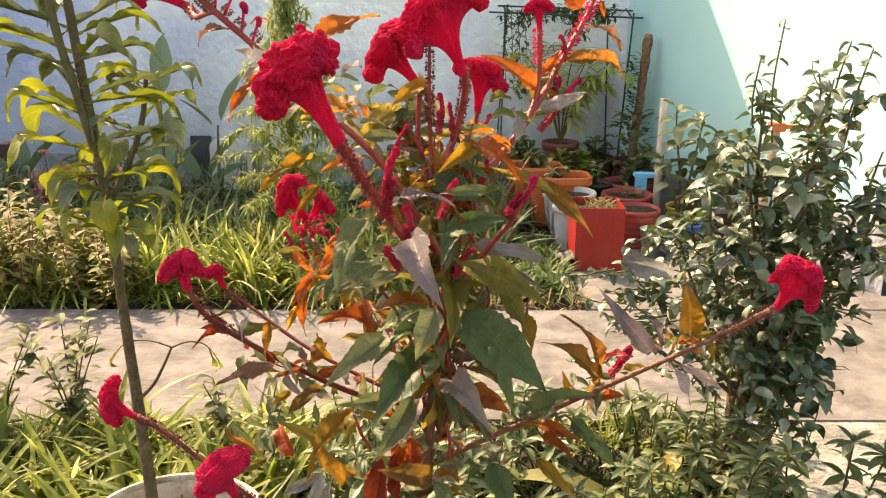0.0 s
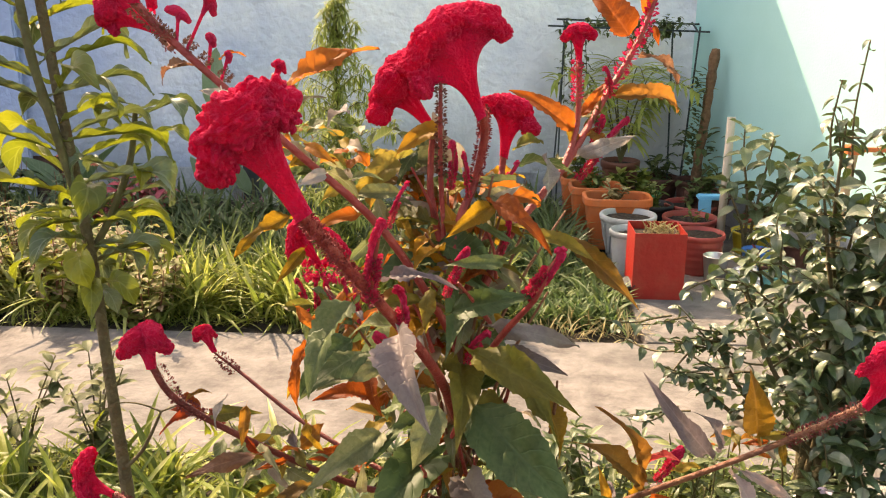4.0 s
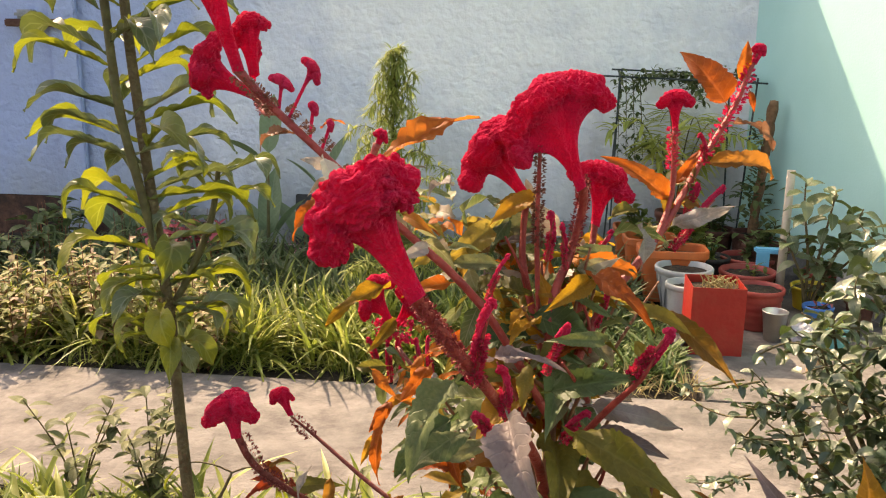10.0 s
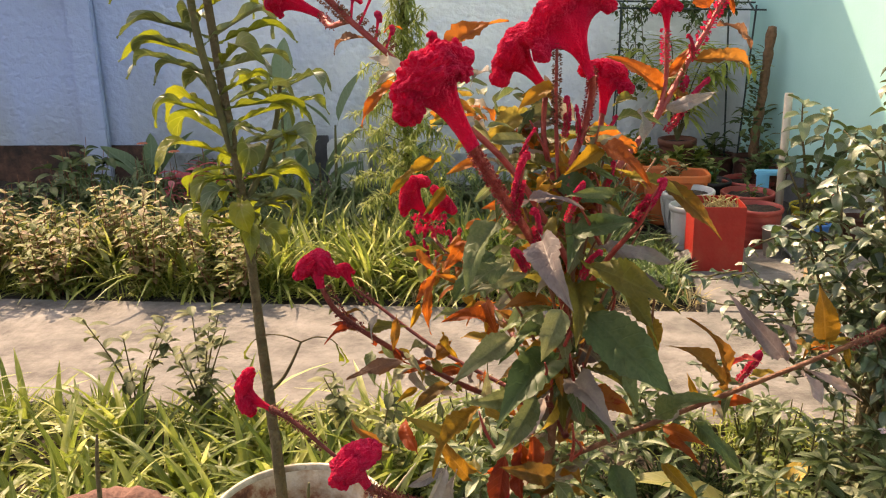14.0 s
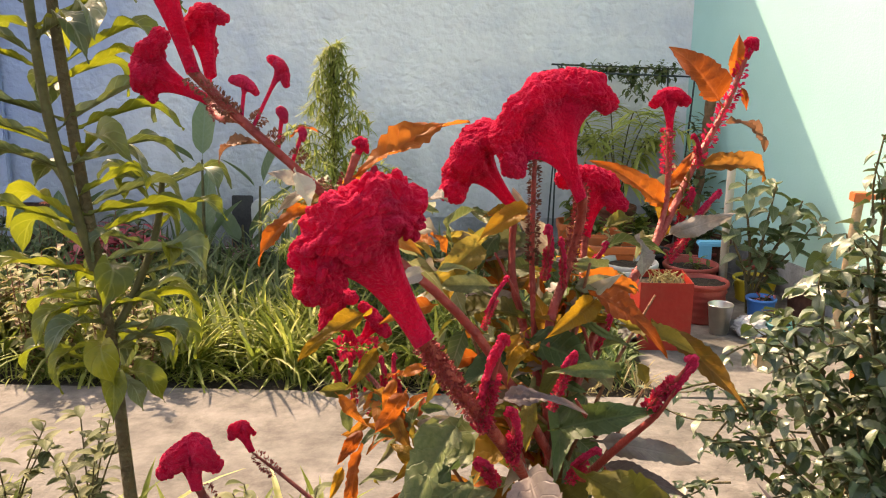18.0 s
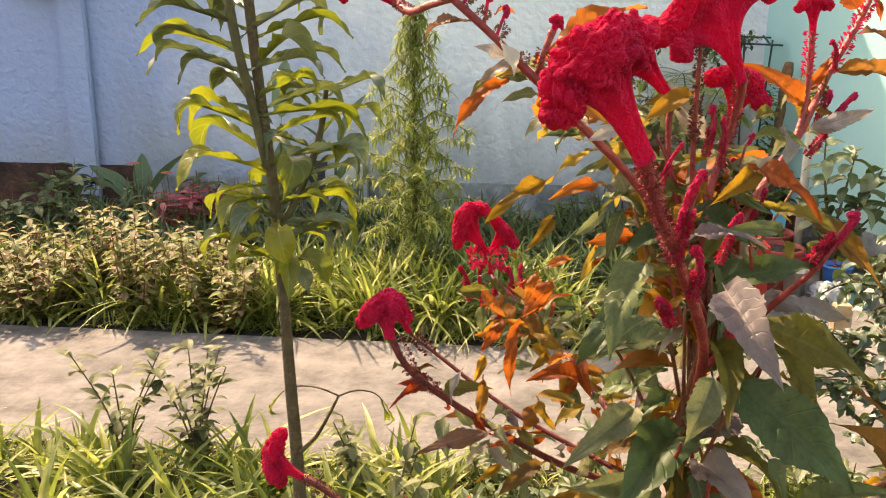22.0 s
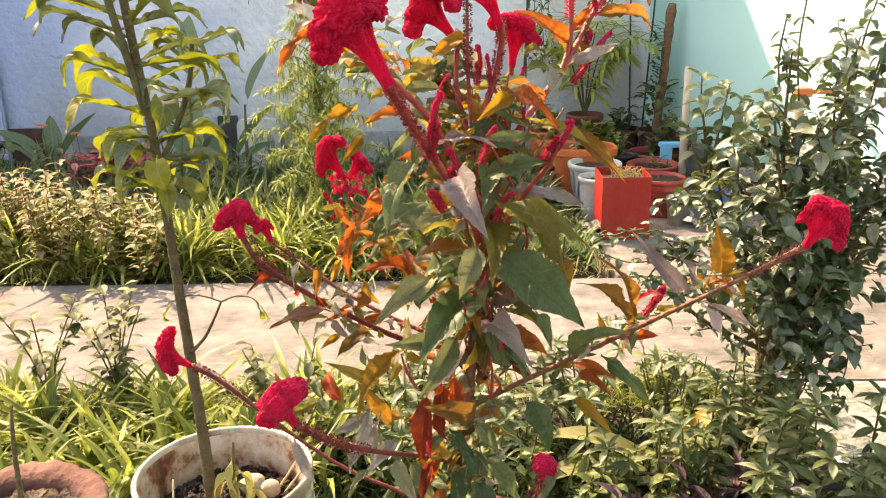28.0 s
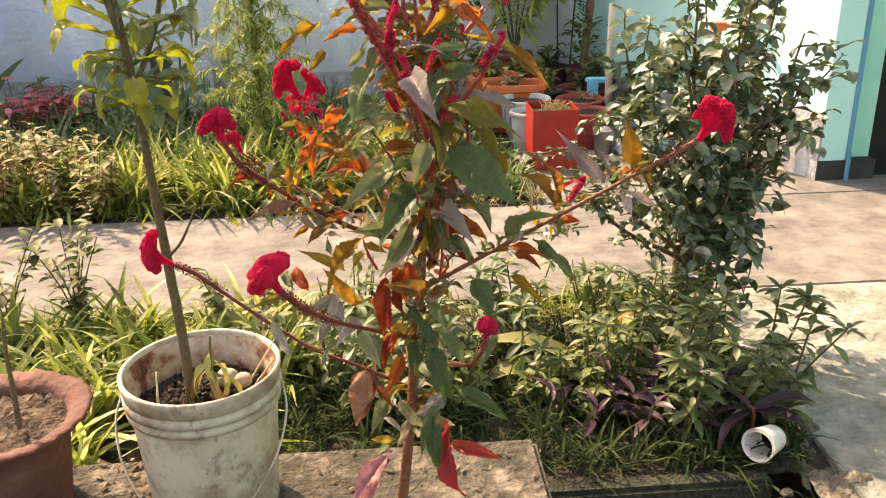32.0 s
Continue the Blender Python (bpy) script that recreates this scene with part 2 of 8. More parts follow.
wcorner.inputs[1].default_value, wcorner.inputs[2].default_value, wcorner.inputs[3].default_value, wcorner.inputs[4].default_value = 0.3, 1.0, 0.0, -0.22
wsum = wt.nodes.new("ShaderNodeMath")
wt.links.new(wz.outputs[0], wsum.inputs[0])
wt.links.new(wcorner.outputs[0], wsum.inputs[1])
wt.links.new(wsum.outputs[0], wzr.inputs[0])
wzr.inputs[1].default_value, wzr.inputs[2].default_value, wzr.inputs[3].default_value, wzr.inputs[4].default_value = -0.55, 0.1, 0.75, 0.0
wmould = wt.nodes.new("ShaderNodeMix")
wmould.data_type = "RGBA"
wt.links.new(wzr.outputs[0], wmould.inputs[0])
wt.links.new(wmix.outputs[2], wmould.inputs[6])
wmould.inputs[7].default_value = (0.3, 0.32, 0.33, 1)
wt.links.new(wmould.outputs[2], wt.nodes["Principled BSDF"].inputs["Base Color"])
DAMP = surface("damp_plaster", [(0.3, (0.16, 0.17, 0.17)), (0.5, (0.34, 0.35, 0.36)), (0.75, (0.56, 0.57, 0.57))], 5, 9, 0.95, 0.5, 50, stain=(0.1, 0.11, 0.1), stain_scale=3.5, stain_amt=0.7)
TURQUOISE = surface("turquoise_paint", [(0.3, (0.325, 0.6, 0.565)), (0.6, (0.36, 0.635, 0.605)), (0.8, (0.4, 0.665, 0.635))], 1.5, 5, 0.75, 0.08, 80)
GREEN_PAINT = surface("green_paint", [(0.3, (0.2, 0.5, 0.42)), (0.7, (0.28, 0.6, 0.5))], 3, 6, 0.7, 0.1, 60)
BLUE_PAINT = surface("blue_paint", [(0.3, (0.05, 0.2, 0.3)), (0.7, (0.07, 0.26, 0.38))], 6, 5, 0.6, 0.1, 60)
BLACK_PAINT = surface("black_paint", [(0.3, (0.01, 0.01, 0.01)), (0.7, (0.03, 0.03, 0.03))], 6, 5, 0.6, 0.1, 60)
# near black: the shade inside the doorway is put into the colour
DOORWAY_SHADE = surface("doorway_shade", [(0.3, (0.004, 0.004, 0.004)), (0.7, (0.008, 0.008, 0.008))], 2, 3, 0.9, 0)
TERRACOTTA = surface("terracotta", [(0.3, (0.065, 0.024, 0.016)), (0.5, (0.115, 0.043, 0.028)), (0.65, (0.17, 0.073, 0.05)), (0.8, (0.27, 0.165, 0.12))], 11, 9, 0.85, 0.4, 60, stain=(0.075, 0.032, 0.025), stain_scale=4, stain_amt=0.6)
WORN_WHITE = surface("worn_white_plastic", [(0.3, (0.13, 0.095, 0.055)), (0.37, (0.33, 0.28, 0.19)), (0.46, (0.46, 0.41, 0.315)), (0.75, (0.54, 0.49, 0.385))], 11, 12, 0.55, 0.2, 60, stain=(0.15, 0.085, 0.045), stain_scale=7, stain_amt=1.0)


# ---- helpers of the scene ----
def mesh_of(name, verts, faces, uvs=None, smooth=True):
    me = bpy.data.meshes.new(name)
    verts = np.asarray(verts, dtype=np.float32)
    faces = np.asarray(faces, dtype=np.int32)
    k = faces.shape[1]
    me.vertices.add(len(verts))
    me.vertices.foreach_set("co", verts.ravel())
    me.loops.add(faces.size)
    me.loops.foreach_set("vertex_index", faces.ravel())
    me.polygons.add(len(faces))
    me.polygons.foreach_set("loop_start", np.arange(0, faces.size, k, dtype=np.int32))
    me.polygons.foreach_set("use_smooth", np.full(len(faces), smooth))
    if uvs is not None:
        me.uv_layers.new(name="UVMap")
        me.uv_layers[0].data.foreach_set("uv", np.asarray(uvs, dtype=np.float32)[faces.ravel()].ravel())
    me.update(calc_edges=True)
    me.validate()
    return me


def part(name, data, material, parent=None, label="", at=None):
    """One mesh object, from a bmesh or a mesh, under a thing or a part."""
    if isinstance(data, bmesh.types.BMesh):
        me = bpy.data.meshes.new(name)
        data.to_mesh(me)
        data.free()
        data = me
    if material and not data.materials:
        data.materials.append(material)
    ob = new(name, data)
    if parent is not None:
        ob.parent = parent
    if at is not None:
        ob.matrix_basis = at
    if label:
        tagged(ob, label)
    return ob


def thing(name, label, category, place=(0, 0, 0), group="", kind=""):
    ob = new(name)
    ob.location = place
    ob.empty_display_size = 0.05
    return tagged(ob, label, category, group, kind)


def box(x0, y0, z0, x1, y1, z1, bevel=0.0):
    bm = bmesh.new()
    bmesh.ops.create_cube(bm, size=1, matrix=Matrix.LocRotScale(((x0 + x1) / 2, (y0 + y1) / 2, (z0 + z1) / 2), None, (x1 - x0, y1 - y0, z1 - z0)))
    if bevel:
        bmesh.ops.bevel(bm, geom=bm.edges[:], offset=bevel, segments=2, affect="EDGES")
    return bm


def lathe(profile, seg=40, wobble=0.0):
    """A turned shape from (radius, height) pairs."""
    vs, fs = [], []
    for i, (r, z) in enumerate(profile):
        for j in range(seg):
            a = 2 * math.pi * j / seg
            k = 1 + wobble * noise.noise((math.cos(a) * 2, math.sin(a) * 2, z * 9))
            vs.append((r * k * math.cos(a), r * k * math.sin(a), z))
    for i in range(len(profile) - 1):
        for j in range(seg):
            a, b = i * seg + j, i * seg + (j + 1) % seg
            fs.append((a, b, b + seg, a + seg))
    return mesh_of("turned", vs, fs)


def tube(points, radii, seg=8, lumps=0.0):
    """A round stem along smoothed points, closed at its end."""
    pts = [Vector(p) for p in points]
    n = len(pts)
    fine, rad = [], []
    per = 5
    for i in range(n - 1):
        p0, p1, p2, p3 = pts[max(i - 1, 0)], pts[i], pts[i + 1], pts[min(i + 2, n - 1)]
        for k in range(per):
            s = k / per
            fine.append(0.5 * ((2 * p1) + (p2 - p0) * s + (2 * p0 - 5 * p1 + 4 * p2 - p3) * s * s + (3 * p1 - p0 - 3 * p2 + p3) * s ** 3))
            rad.append(radii[i] * (1 - s) + radii[i + 1] * s)
    fine.append(pts[-1])
    rad.append(radii[-1])
    vs, fs = [], []
    side = Vector((1, 0.3, 0.1))
    for i, p in enumerate(fine):
        d = (fine[min(i + 1, len(fine) - 1)] - fine[max(i - 1, 0)]).normalized()
        u = (side - d * side.dot(d)).normalized()
        w = d.cross(u)
        side = u
        for j in range(seg):
            a = 2 * math.pi * j / seg
            q = (u * math.cos(a) + w * math.sin(a)) * rad[i]
            if lumps:
                q *= 1 + lumps * noise.noise((p + q) * 60)
            vs.append(p + q)
    for i in range(len(fine) - 1):
        for j in range(seg):
            a, b = i * seg + j, i * seg + (j + 1) % seg
            fs.append((a, b, b + seg, a + seg))
    top = len(vs) - seg
    for j in range(1, seg // 2):
        fs.append((top + j, top + j + 1 if j + 1 < seg else top, top + seg - j - 1, top + seg - j)) if j < seg - j - 1 else None
    return mesh_of("stem", [tuple(v) for v in vs], fs), fine


def leaf_shape(length=1.0, width=0.35, fold=0.25, droop=0.3, curl=0.0, wave=0.0, peak=0.4, seg=8, stalk=0.0, seed=0, teeth=0.0, notch=0.0, pucker=0.0, taper=0.8):
    """Vertices, quads and (along, across) of one leaf along +x, its face up."""
    vs, uv, fs = [], [], []
    cross = (-1, -0.66, -0.33, 0, 0.33, 0.66, 1) if pucker else (-1, -0.5, 0, 0.5, 1)
    wide = len(cross)
    for i in range(seg + 1):
        u = i / seg
        if u < stalk:
            w = 0.025
        else:
            s = (u - stalk) / (1 - stalk)
            q = peak / (1 - peak)
            w = (s ** q * (1 - s)) / (peak ** q * (1 - peak))
            w = w ** taper if s < 1 else 0.0
            if notch:
                w *= 1 + notch * math.sin(s * 14 + seed)
            w = max(w, 0.02)
        a = -droop * u
        for v in cross:
            k = 1 + (teeth * (1 if i % 2 else -1) + 0.06 * math.sin(u * 17 + v * 3 + seed * 5) if abs(v) == 1 else 0)
            y = v * w * width * 0.5 * length * k
            z = -droop * u * u * length + abs(v) * w * width * 0.5 * length * fold + wave * length * math.sin(u * 11 + v * 2 + seed) * abs(v)
            z += pucker * length * w * abs(math.sin((u - 0.14 * abs(v)) * 30)) * min(1.0, 3 * abs(v) * (1.3 - abs(v)))
            z -= curl * length * max(0, u - 0.6) ** 2 * 4
            vs.append((u * length * math.cos(droop * u * 0.9), y, z))
            uv.append((u, v))
    for i in range(seg):
        for j in range(wide - 1):
            a = i * wide + j
            fs.append((a, a + wide, a + wide + 1, a + 1))
    return np.array(vs), np.array(fs), np.array(uv)


def scatter(name, shapes, mats4, material, parent=None, label=""):
    """Many small pieces joined in one mesh: mats4 holds (which shape, 4x4 matrix)."""
    av, af, au, base = [], [], [], 0
    for which, m in mats4:
        v, f, u = shapes[which]
        m = np.array(m)
        av.append(v @ m[:3, :3].T + m[:3, 3])
        af.append(f + base)
        au.append(u)
        base += len(v)
    ob = part(name, mesh_of(name, np.concatenate(av), np.concatenate(af), np.concatenate(au)), material, parent, label)
    return tagged(ob, kind="stuff")


def aim(place, heading, tilt, size=1.0, roll=0.0):
    """The pose of a leaf at place: heading and tilt (up) in degrees."""
    return pose(*place, 0, 0, heading) @ pose(0, 0, 0, 0, -tilt, 0) @ pose(0, 0, 0, roll, 0, 0) @ Matrix.Scale(size, 4)


# ---- setting ----
BACK_Y = 5.9
CORNER = Vector((1.31, 5.9, 0))
PIER = Vector((2.03, 3.65, 0))


def sheet(name, x0, y0, x1, y1, z, nx, ny, material, label, bumps=0.01, scale=3.0):
    vs, fs = [], []
    for j in range(ny + 1):
        for i in range(nx + 1):
            x, y = x0 + (x1 - x0) * i / nx, y0 + (y1 - y0) * j / ny
            vs.append((x, y, z + bumps * noise.fractal((x * scale, y * scale, 0), 0.8, 2, 4)))
    for j in range(ny):
        for i in range(nx):
            a = j * (nx + 1) + i
            fs.append((a, a + 1, a + nx + 2, a + nx + 1))
    return tagged(part(name, mesh_of(name, vs, fs), material), label, name, kind="structure")


sheet("ground", -60, -60, 60, 60, -0.12, 24, 24, SOIL, "dark bare soil under the garden beds", 0.0)
sheet("bed_soil_near", -5.0, 1.47, 1.05, 2.52, -0.02, 90, 40, SOIL, "dark damp soil of the planted bed by the path", 0.02, 6)
sheet("bed_soil_far", -6.0, 3.42, 0.69, 5.92, -0.02, 90, 50, SOIL, "dark soil of the wide bed along the wall", 0.03, 4)
part_path = part("path", box(-6, 2.5, -0.2, 1.1, 3.47, 0.0, 0.005), CONCRETE)
tagged(part_path, "pale worn concrete garden path between two beds", "path", kind="structure")
tagged(part("yard_paving", box(1.035, 0.2, -0.2, 4.6, 2.498, -0.004, 0.003), PAVING), "stained grey concrete paving of the yard", "paving", kind="structure")
tagged(part("yard_paving_far", box(1.106, 2.5, -0.2, 4.6, 3.475, 0.0, 0.003), CONCRETE), "sunlit pale concrete paving before the pier", "paving", kind="structure")
tagged(part("pot_yard", box(0.7, 3.472, -0.2, 4.6, 6.0, 0.004, 0.003), CONCRETE), "dusty concrete floor under the flower pots", "paving", kind="structure")
# moss on the kerb, its colour also darkened for the shade it lies in
SHADED_MOSS = surface("shaded_moss", [(0.34, (0.008, 0.01, 0.005)), (0.5, (0.02, 0.023, 0.012)), (0.65, (0.055, 0.05, 0.032))], 30, 10, 0.95, 0.9, 90)
tagged(part("bed_kerb", box(0.296, 1.435, -0.2, 0.87, 1.495, -0.012, 0.012), SHADED_MOSS), "low mossy concrete kerb along the near bed, darkened for shade", "kerb", kind="structure")
sheet("soil_spill", 0.95, 1.3, 1.09, 2.5, -0.012, 30, 130, surface("spilt_soil", [(0.3, (0.045, 0.036, 0.025)), (0.5, (0.13, 0.105, 0.075)), (0.75, (0.28, 0.24, 0.18))], 26, 8, 1.0, 0.9, 70), "loose sandy soil spilt over the paving edge", 0.03, 9)
tagged(part("slab", box(-1.6, 1.13, -0.12, 0.29, 1.44, 0.15, 0.012), OLD_CONCRETE), "rough mossy concrete slab edge carrying the bucket, darkened for the plant's shadow", "slab", kind="structure")

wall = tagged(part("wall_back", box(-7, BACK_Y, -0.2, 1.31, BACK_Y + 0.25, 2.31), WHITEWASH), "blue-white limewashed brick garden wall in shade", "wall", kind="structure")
part("plinth", box(-7, BACK_Y - 0.012, -0.2, 1.3, BACK_Y - 0.002, 0.2, 0.004), DAMP, wall, "grey mould-streaked foot of the wall")
part("plinth", box(-7, BACK_Y - 0.022, -0.2, -2.8, BACK_Y - 0.014, 0.26, 0.004), surface("bare_brick", [(0.34, (0.02, 0.012, 0.009)), (0.48, (0.07, 0.035, 0.024)), (0.6, (0.12, 0.055, 0.038)), (0.75, (0.18, 0.12, 0.1))], 7, 10, 0.95, 0.8, 40, stain=(0.012, 0.012, 0.012), stain_scale=4, stain_amt=0.9), wall, "blackened bare brick foot of the wall")
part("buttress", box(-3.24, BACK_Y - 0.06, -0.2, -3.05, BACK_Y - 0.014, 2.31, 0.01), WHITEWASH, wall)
ledge = thing("wall_ledge", "dark weathered brick ledge high on the wall", "ledge", (-3.2, BACK_Y, 1.4), kind="structure")
part("shelf", box(-0.3, -0.14, 0.0, 0.14, 0.02, 0.05, 0.008), surface("dark_brick", [(0.3, (0.07, 0.03, 0.02)), (0.7, (0.16, 0.08, 0.06))], 12, 6, 0.9, 0.4, 60), ledge)
part("stone", box(-0.26, -0.1, 0.05, -0.12, 0.0, 0.11, 0.02), DAMP, ledge)
wd = (PIER - CORNER)
ang = math.degrees(math.atan2(wd.y, wd.x))
wr = part("wall_right", box(-0.26, 0.0, -0.2, wd.length, 0.2, 4.0), TURQUOISE, at=pose(CORNER.x, CORNER.y, 0, 0, 0, ang))
tagged(wr, "smooth turquoise painted house wall, half sunlit", "wall", kind="structure")
pier = thing("pier", "turquoise house pier with green jamb and black foot", "pier", PIER, kind="structure")
part("face", box(0.0, 0.0, 0.1, 0.13, 0.25, 4.0), TURQUOISE, pier)
part("jamb", box(0.15, 0.05, 0.1, 0.27, 0.3, 4.0), GREEN_PAINT, pier)
part("foot", box(-0.005, -0.004, -0.05, 0.28, 0.26, 0.1), BLACK_PAINT, pier)
part("stripe", box(0.128, -0.004, 0.1, 0.152, 0.01, 4.0), BLUE_PAINT, pier)
part("pipe", lathe([(0.011, -0.03), (0.011, 0.14)], 12), BLUE_PAINT, pier, "thin blue pipe stub", pose(0.14, -0.012, 0))
tagged(part("wall_skirt", box(wd.length - 0.62, -0.006, -0.1, wd.length + 0.001, 0.05, 0.33, 0.003), DAMP, at=pose(CORNER.x, CORNER.y, 0, 0, 0, ang)), "peeling mould-stained skirt of the house wall", "wall skirt", kind="structure")
tagged(part("wall_skirt_far", box(0.02, -0.006, -0.1, wd.length - 0.63, 0.05, 0.2, 0.004), DAMP, at=pose(CORNER.x, CORNER.y, 0, 0, 0, ang)), "grey mould along the foot of the wall", "wall skirt", kind="structure")
# a solid block, no hollow room; its colour carries the darkness
tagged(part("doorway_shade", box(2.3, 3.7, -0.1, 6, 4.0, 4.0), DOORWAY_SHADE), "solid block in the house doorway, painted near black for its shade", "doorway", kind="structure")
tagged(part("wall_house", box(4.6, -4, -0.2, 4.8, 4, 4.0), TURQUOISE), "plain turquoise house wall", "wall", kind="structure")




# ---- the cockscomb plant ----
def petal_mat(name, dark, lit, trans=0.25):
    m = surface(name, [(0.25, dark), (0.55, lit), (0.85, tuple(min(1, c * 1.25) for c in lit))], 45, 8, 0.85, 0.7, 420, spec=0.06, sheen=0.45)
    n, l = m.node_tree.nodes, m.node_tree.links
    p = n["Principled BSDF"]
    p.inputs["Sheen Tint"].default_value = (1.0, 0.2, 0.38, 1)
    tr = n.new("ShaderNodeBsdfTranslucent")
    tr.inputs[0].default_value = (lit[0], lit[1] * 0.8, lit[2] * 0.8, 1)
    mix = n.new("ShaderNodeMixShader")
    mix.inputs[0].default_value = trans
    l.new(p.outputs[0], mix.inputs[1])
    l.new(tr.outputs[0], mix.inputs[2])
    l.new(mix.outputs[0], n["Material Output"].inputs[0])
    return m


CREST = petal_mat("crimson_crest", (0.48, 0.004, 0.03), (0.79, 0.012, 0.065), 0.33)
PLUME = petal_mat("pink_plume", (0.48, 0.013, 0.045), (0.78, 0.035, 0.115), 0.35)
TAN_SEED = surface("tan_seed_husk", [(0.3, (0.16, 0.05, 0.035)), (0.6, (0.3, 0.12, 0.07)), (0.8, (0.42, 0.24, 0.15))], 200, 4, 0.7, 0.2, 300)
HUSK = petal_mat("crimson_husk", (0.4, 0.013, 0.033), (0.7, 0.038, 0.088), 0.3)
STEM_RED = surface("red_stem", [(0.3, (0.1, 0.013, 0.01)), (0.6, (0.19, 0.03, 0.02)), (0.8, (0.26, 0.085, 0.045))], 60, 6, 0.55, 0.3, 200)
STEM_CRIMSON = surface("crimson_stem", [(0.3, (0.2, 0.02, 0.018)), (0.6, (0.33, 0.042, 0.032)), (0.8, (0.4, 0.11, 0.065))], 60, 6, 0.5, 0.3, 200)
CRIMSON_SEED = surface("crimson_seed_husk", [(0.3, (0.16, 0.014, 0.016)), (0.6, (0.33, 0.04, 0.038)), (0.8, (0.46, 0.14, 0.09))], 200, 4, 0.65, 0.2, 300)
STEM_BROWN = surface("brown_stem", [(0.3, (0.13, 0.035, 0.018)), (0.6, (0.2, 0.075, 0.032)), (0.8, (0.26, 0.14, 0.06))], 50, 6, 0.6, 0.4, 150)
SEED = surface("seed_husk", [(0.3, (0.095, 0.013, 0.012)), (0.6, (0.19, 0.03, 0.026)), (0.8, (0.3, 0.1, 0.065))], 200, 4, 0.7, 0.2, 300)

TINTS = {
    "green": [(0.0, (0.048, 0.075, 0.02)), (0.5, (0.086, 0.118, 0.036)), (1.0, (0.17, 0.185, 0.07))],
    "darkgreen": [(0.0, (0.036, 0.066, 0.018)), (0.5, (0.056, 0.09, 0.026)), (1.0, (0.11, 0.14, 0.05))],
    "greygreen": [(0.0, (0.085, 0.105, 0.036)), (0.5, (0.15, 0.158, 0.066)), (1.0, (0.25, 0.225, 0.125))],
    "grey": [(0.0, (0.2, 0.17, 0.15)), (0.5, (0.29, 0.25, 0.22)), (1.0, (0.38, 0.33, 0.28))],
    "greypurple": [(0.0, (0.14, 0.1, 0.1)), (0.5, (0.2, 0.15, 0.14)), (1.0, (0.26, 0.21, 0.18))],
    "greypink": [(0.0, (0.3, 0.18, 0.17)), (0.5, (0.4, 0.27, 0.24)), (1.0, (0.46, 0.34, 0.29))],
    "olive": [(0.0, (0.1, 0.095, 0.018)), (0.5, (0.17, 0.145, 0.026)), (1.0, (0.28, 0.2, 0.04))],
    "olivebrown": [(0.0, (0.13, 0.075, 0.015)), (0.5, (0.21, 0.095, 0.018)), (1.0, (0.29, 0.11, 0.02))],
    "yellow": [(0.0, (0.23, 0.12, 0.012)), (0.5, (0.34, 0.185, 0.017)), (1.0, (0.42, 0.2, 0.022))],
    "yellowbrown": [(0.0, (0.2, 0.09, 0.012)), (0.5, (0.28, 0.13, 0.016)), (1.0, (0.32, 0.12, 0.02))],
    "orange": [(0.0, (0.27, 0.052, 0.009)), (0.5, (0.37, 0.088, 0.013)), (1.0, (0.43, 0.13, 0.02))],
    "redorange": [(0.0, (0.24, 0.032, 0.01)), (0.5, (0.33, 0.046, 0.012)), (1.0, (0.4, 0.08, 0.016))],
    "red": [(0.0, (0.32, 0.02, 0.03)), (0.5, (0.42, 0.04, 0.04)), (1.0, (0.5, 0.07, 0.05))],
    "cream": [(0.0, (0.4, 0.32, 0.24)), (0.5, (0.5, 0.42, 0.33)), (1.0, (0.58, 0.5, 0.4))],
    "pink": [(0.0, (0.36, 0.12, 0.12)), (0.5, (0.45, 0.18, 0.17)), (1.0, (0.5, 0.24, 0.2))],
    "brown": [(0.0, (0.13, 0.055, 0.028)), (0.5, (0.21, 0.09, 0.045)), (1.0, (0.28, 0.13, 0.07))],
}
LOOK = {"cream": "dry cream", "orange": "orange", "redorange": "red-orange", "green": "green", "darkgreen": "dark green", "greygreen": "grey-green", "grey": "pale grey", "greypurple": "purplish grey",
        "greypink": "greyish pink", "olive": "olive", "olivebrown": "olive-brown", "yellow": "yellowing", "yellowbrown": "yellow-brown", "red": "red", "pink": "faded pink", "brown": "withered brown"}
LEAF = {k: leaf_mat("cockscomb_leaf_" + k, v, vein=tuple(c * 1.3 + 0.03 for c in v[1][1]), vein_amt=0.42, rough=0.5, spec=0.34, trans=0.6 if k in ("orange", "redorange", "yellow", "olive", "olivebrown", "red", "yellowbrown") else 0.36) for k, v in TINTS.items()}
FORMS = [dict(fold=0.5, droop=0.32, wave=0.045, peak=0.36, curl=0.2), dict(fold=0.3, droop=0.5, wave=0.06, peak=0.33, curl=0.15), dict(fold=0.75, droop=0.15, wave=0.04, peak=0.38, curl=0.35), dict(fold=0.35, droop=0.36, wave=0.085, peak=0.35, curl=0.15), dict(fold=0.6, droop=-0.12, wave=0.05, peak=0.36, curl=0.45), dict(fold=-0.35, droop=0.4, wave=0.075, peak=0.34), dict(fold=0.3, droop=0.16, wave=0.05, peak=0.4, curl=0.15), dict(fold=0.45, droop=0.34, wave=0.05, peak=0.38, curl=0.3)]
FORM_MESH = {}


def leaf_mesh(form, width, key, material):
    tag = (form, round(width, 2), key)
    if tag not in FORM_MESH:
        v, f, u = leaf_shape(1, width * 1.05, seg=26, stalk=0.12, seed=form * 2.1, teeth=0.045, pucker=0.055, taper=1.05, **FORMS[form])
        me = mesh_of("leaf", v, f, u)
        me.materials.append(material)
        FORM_MESH[tag] = me
    return FORM_MESH[tag]


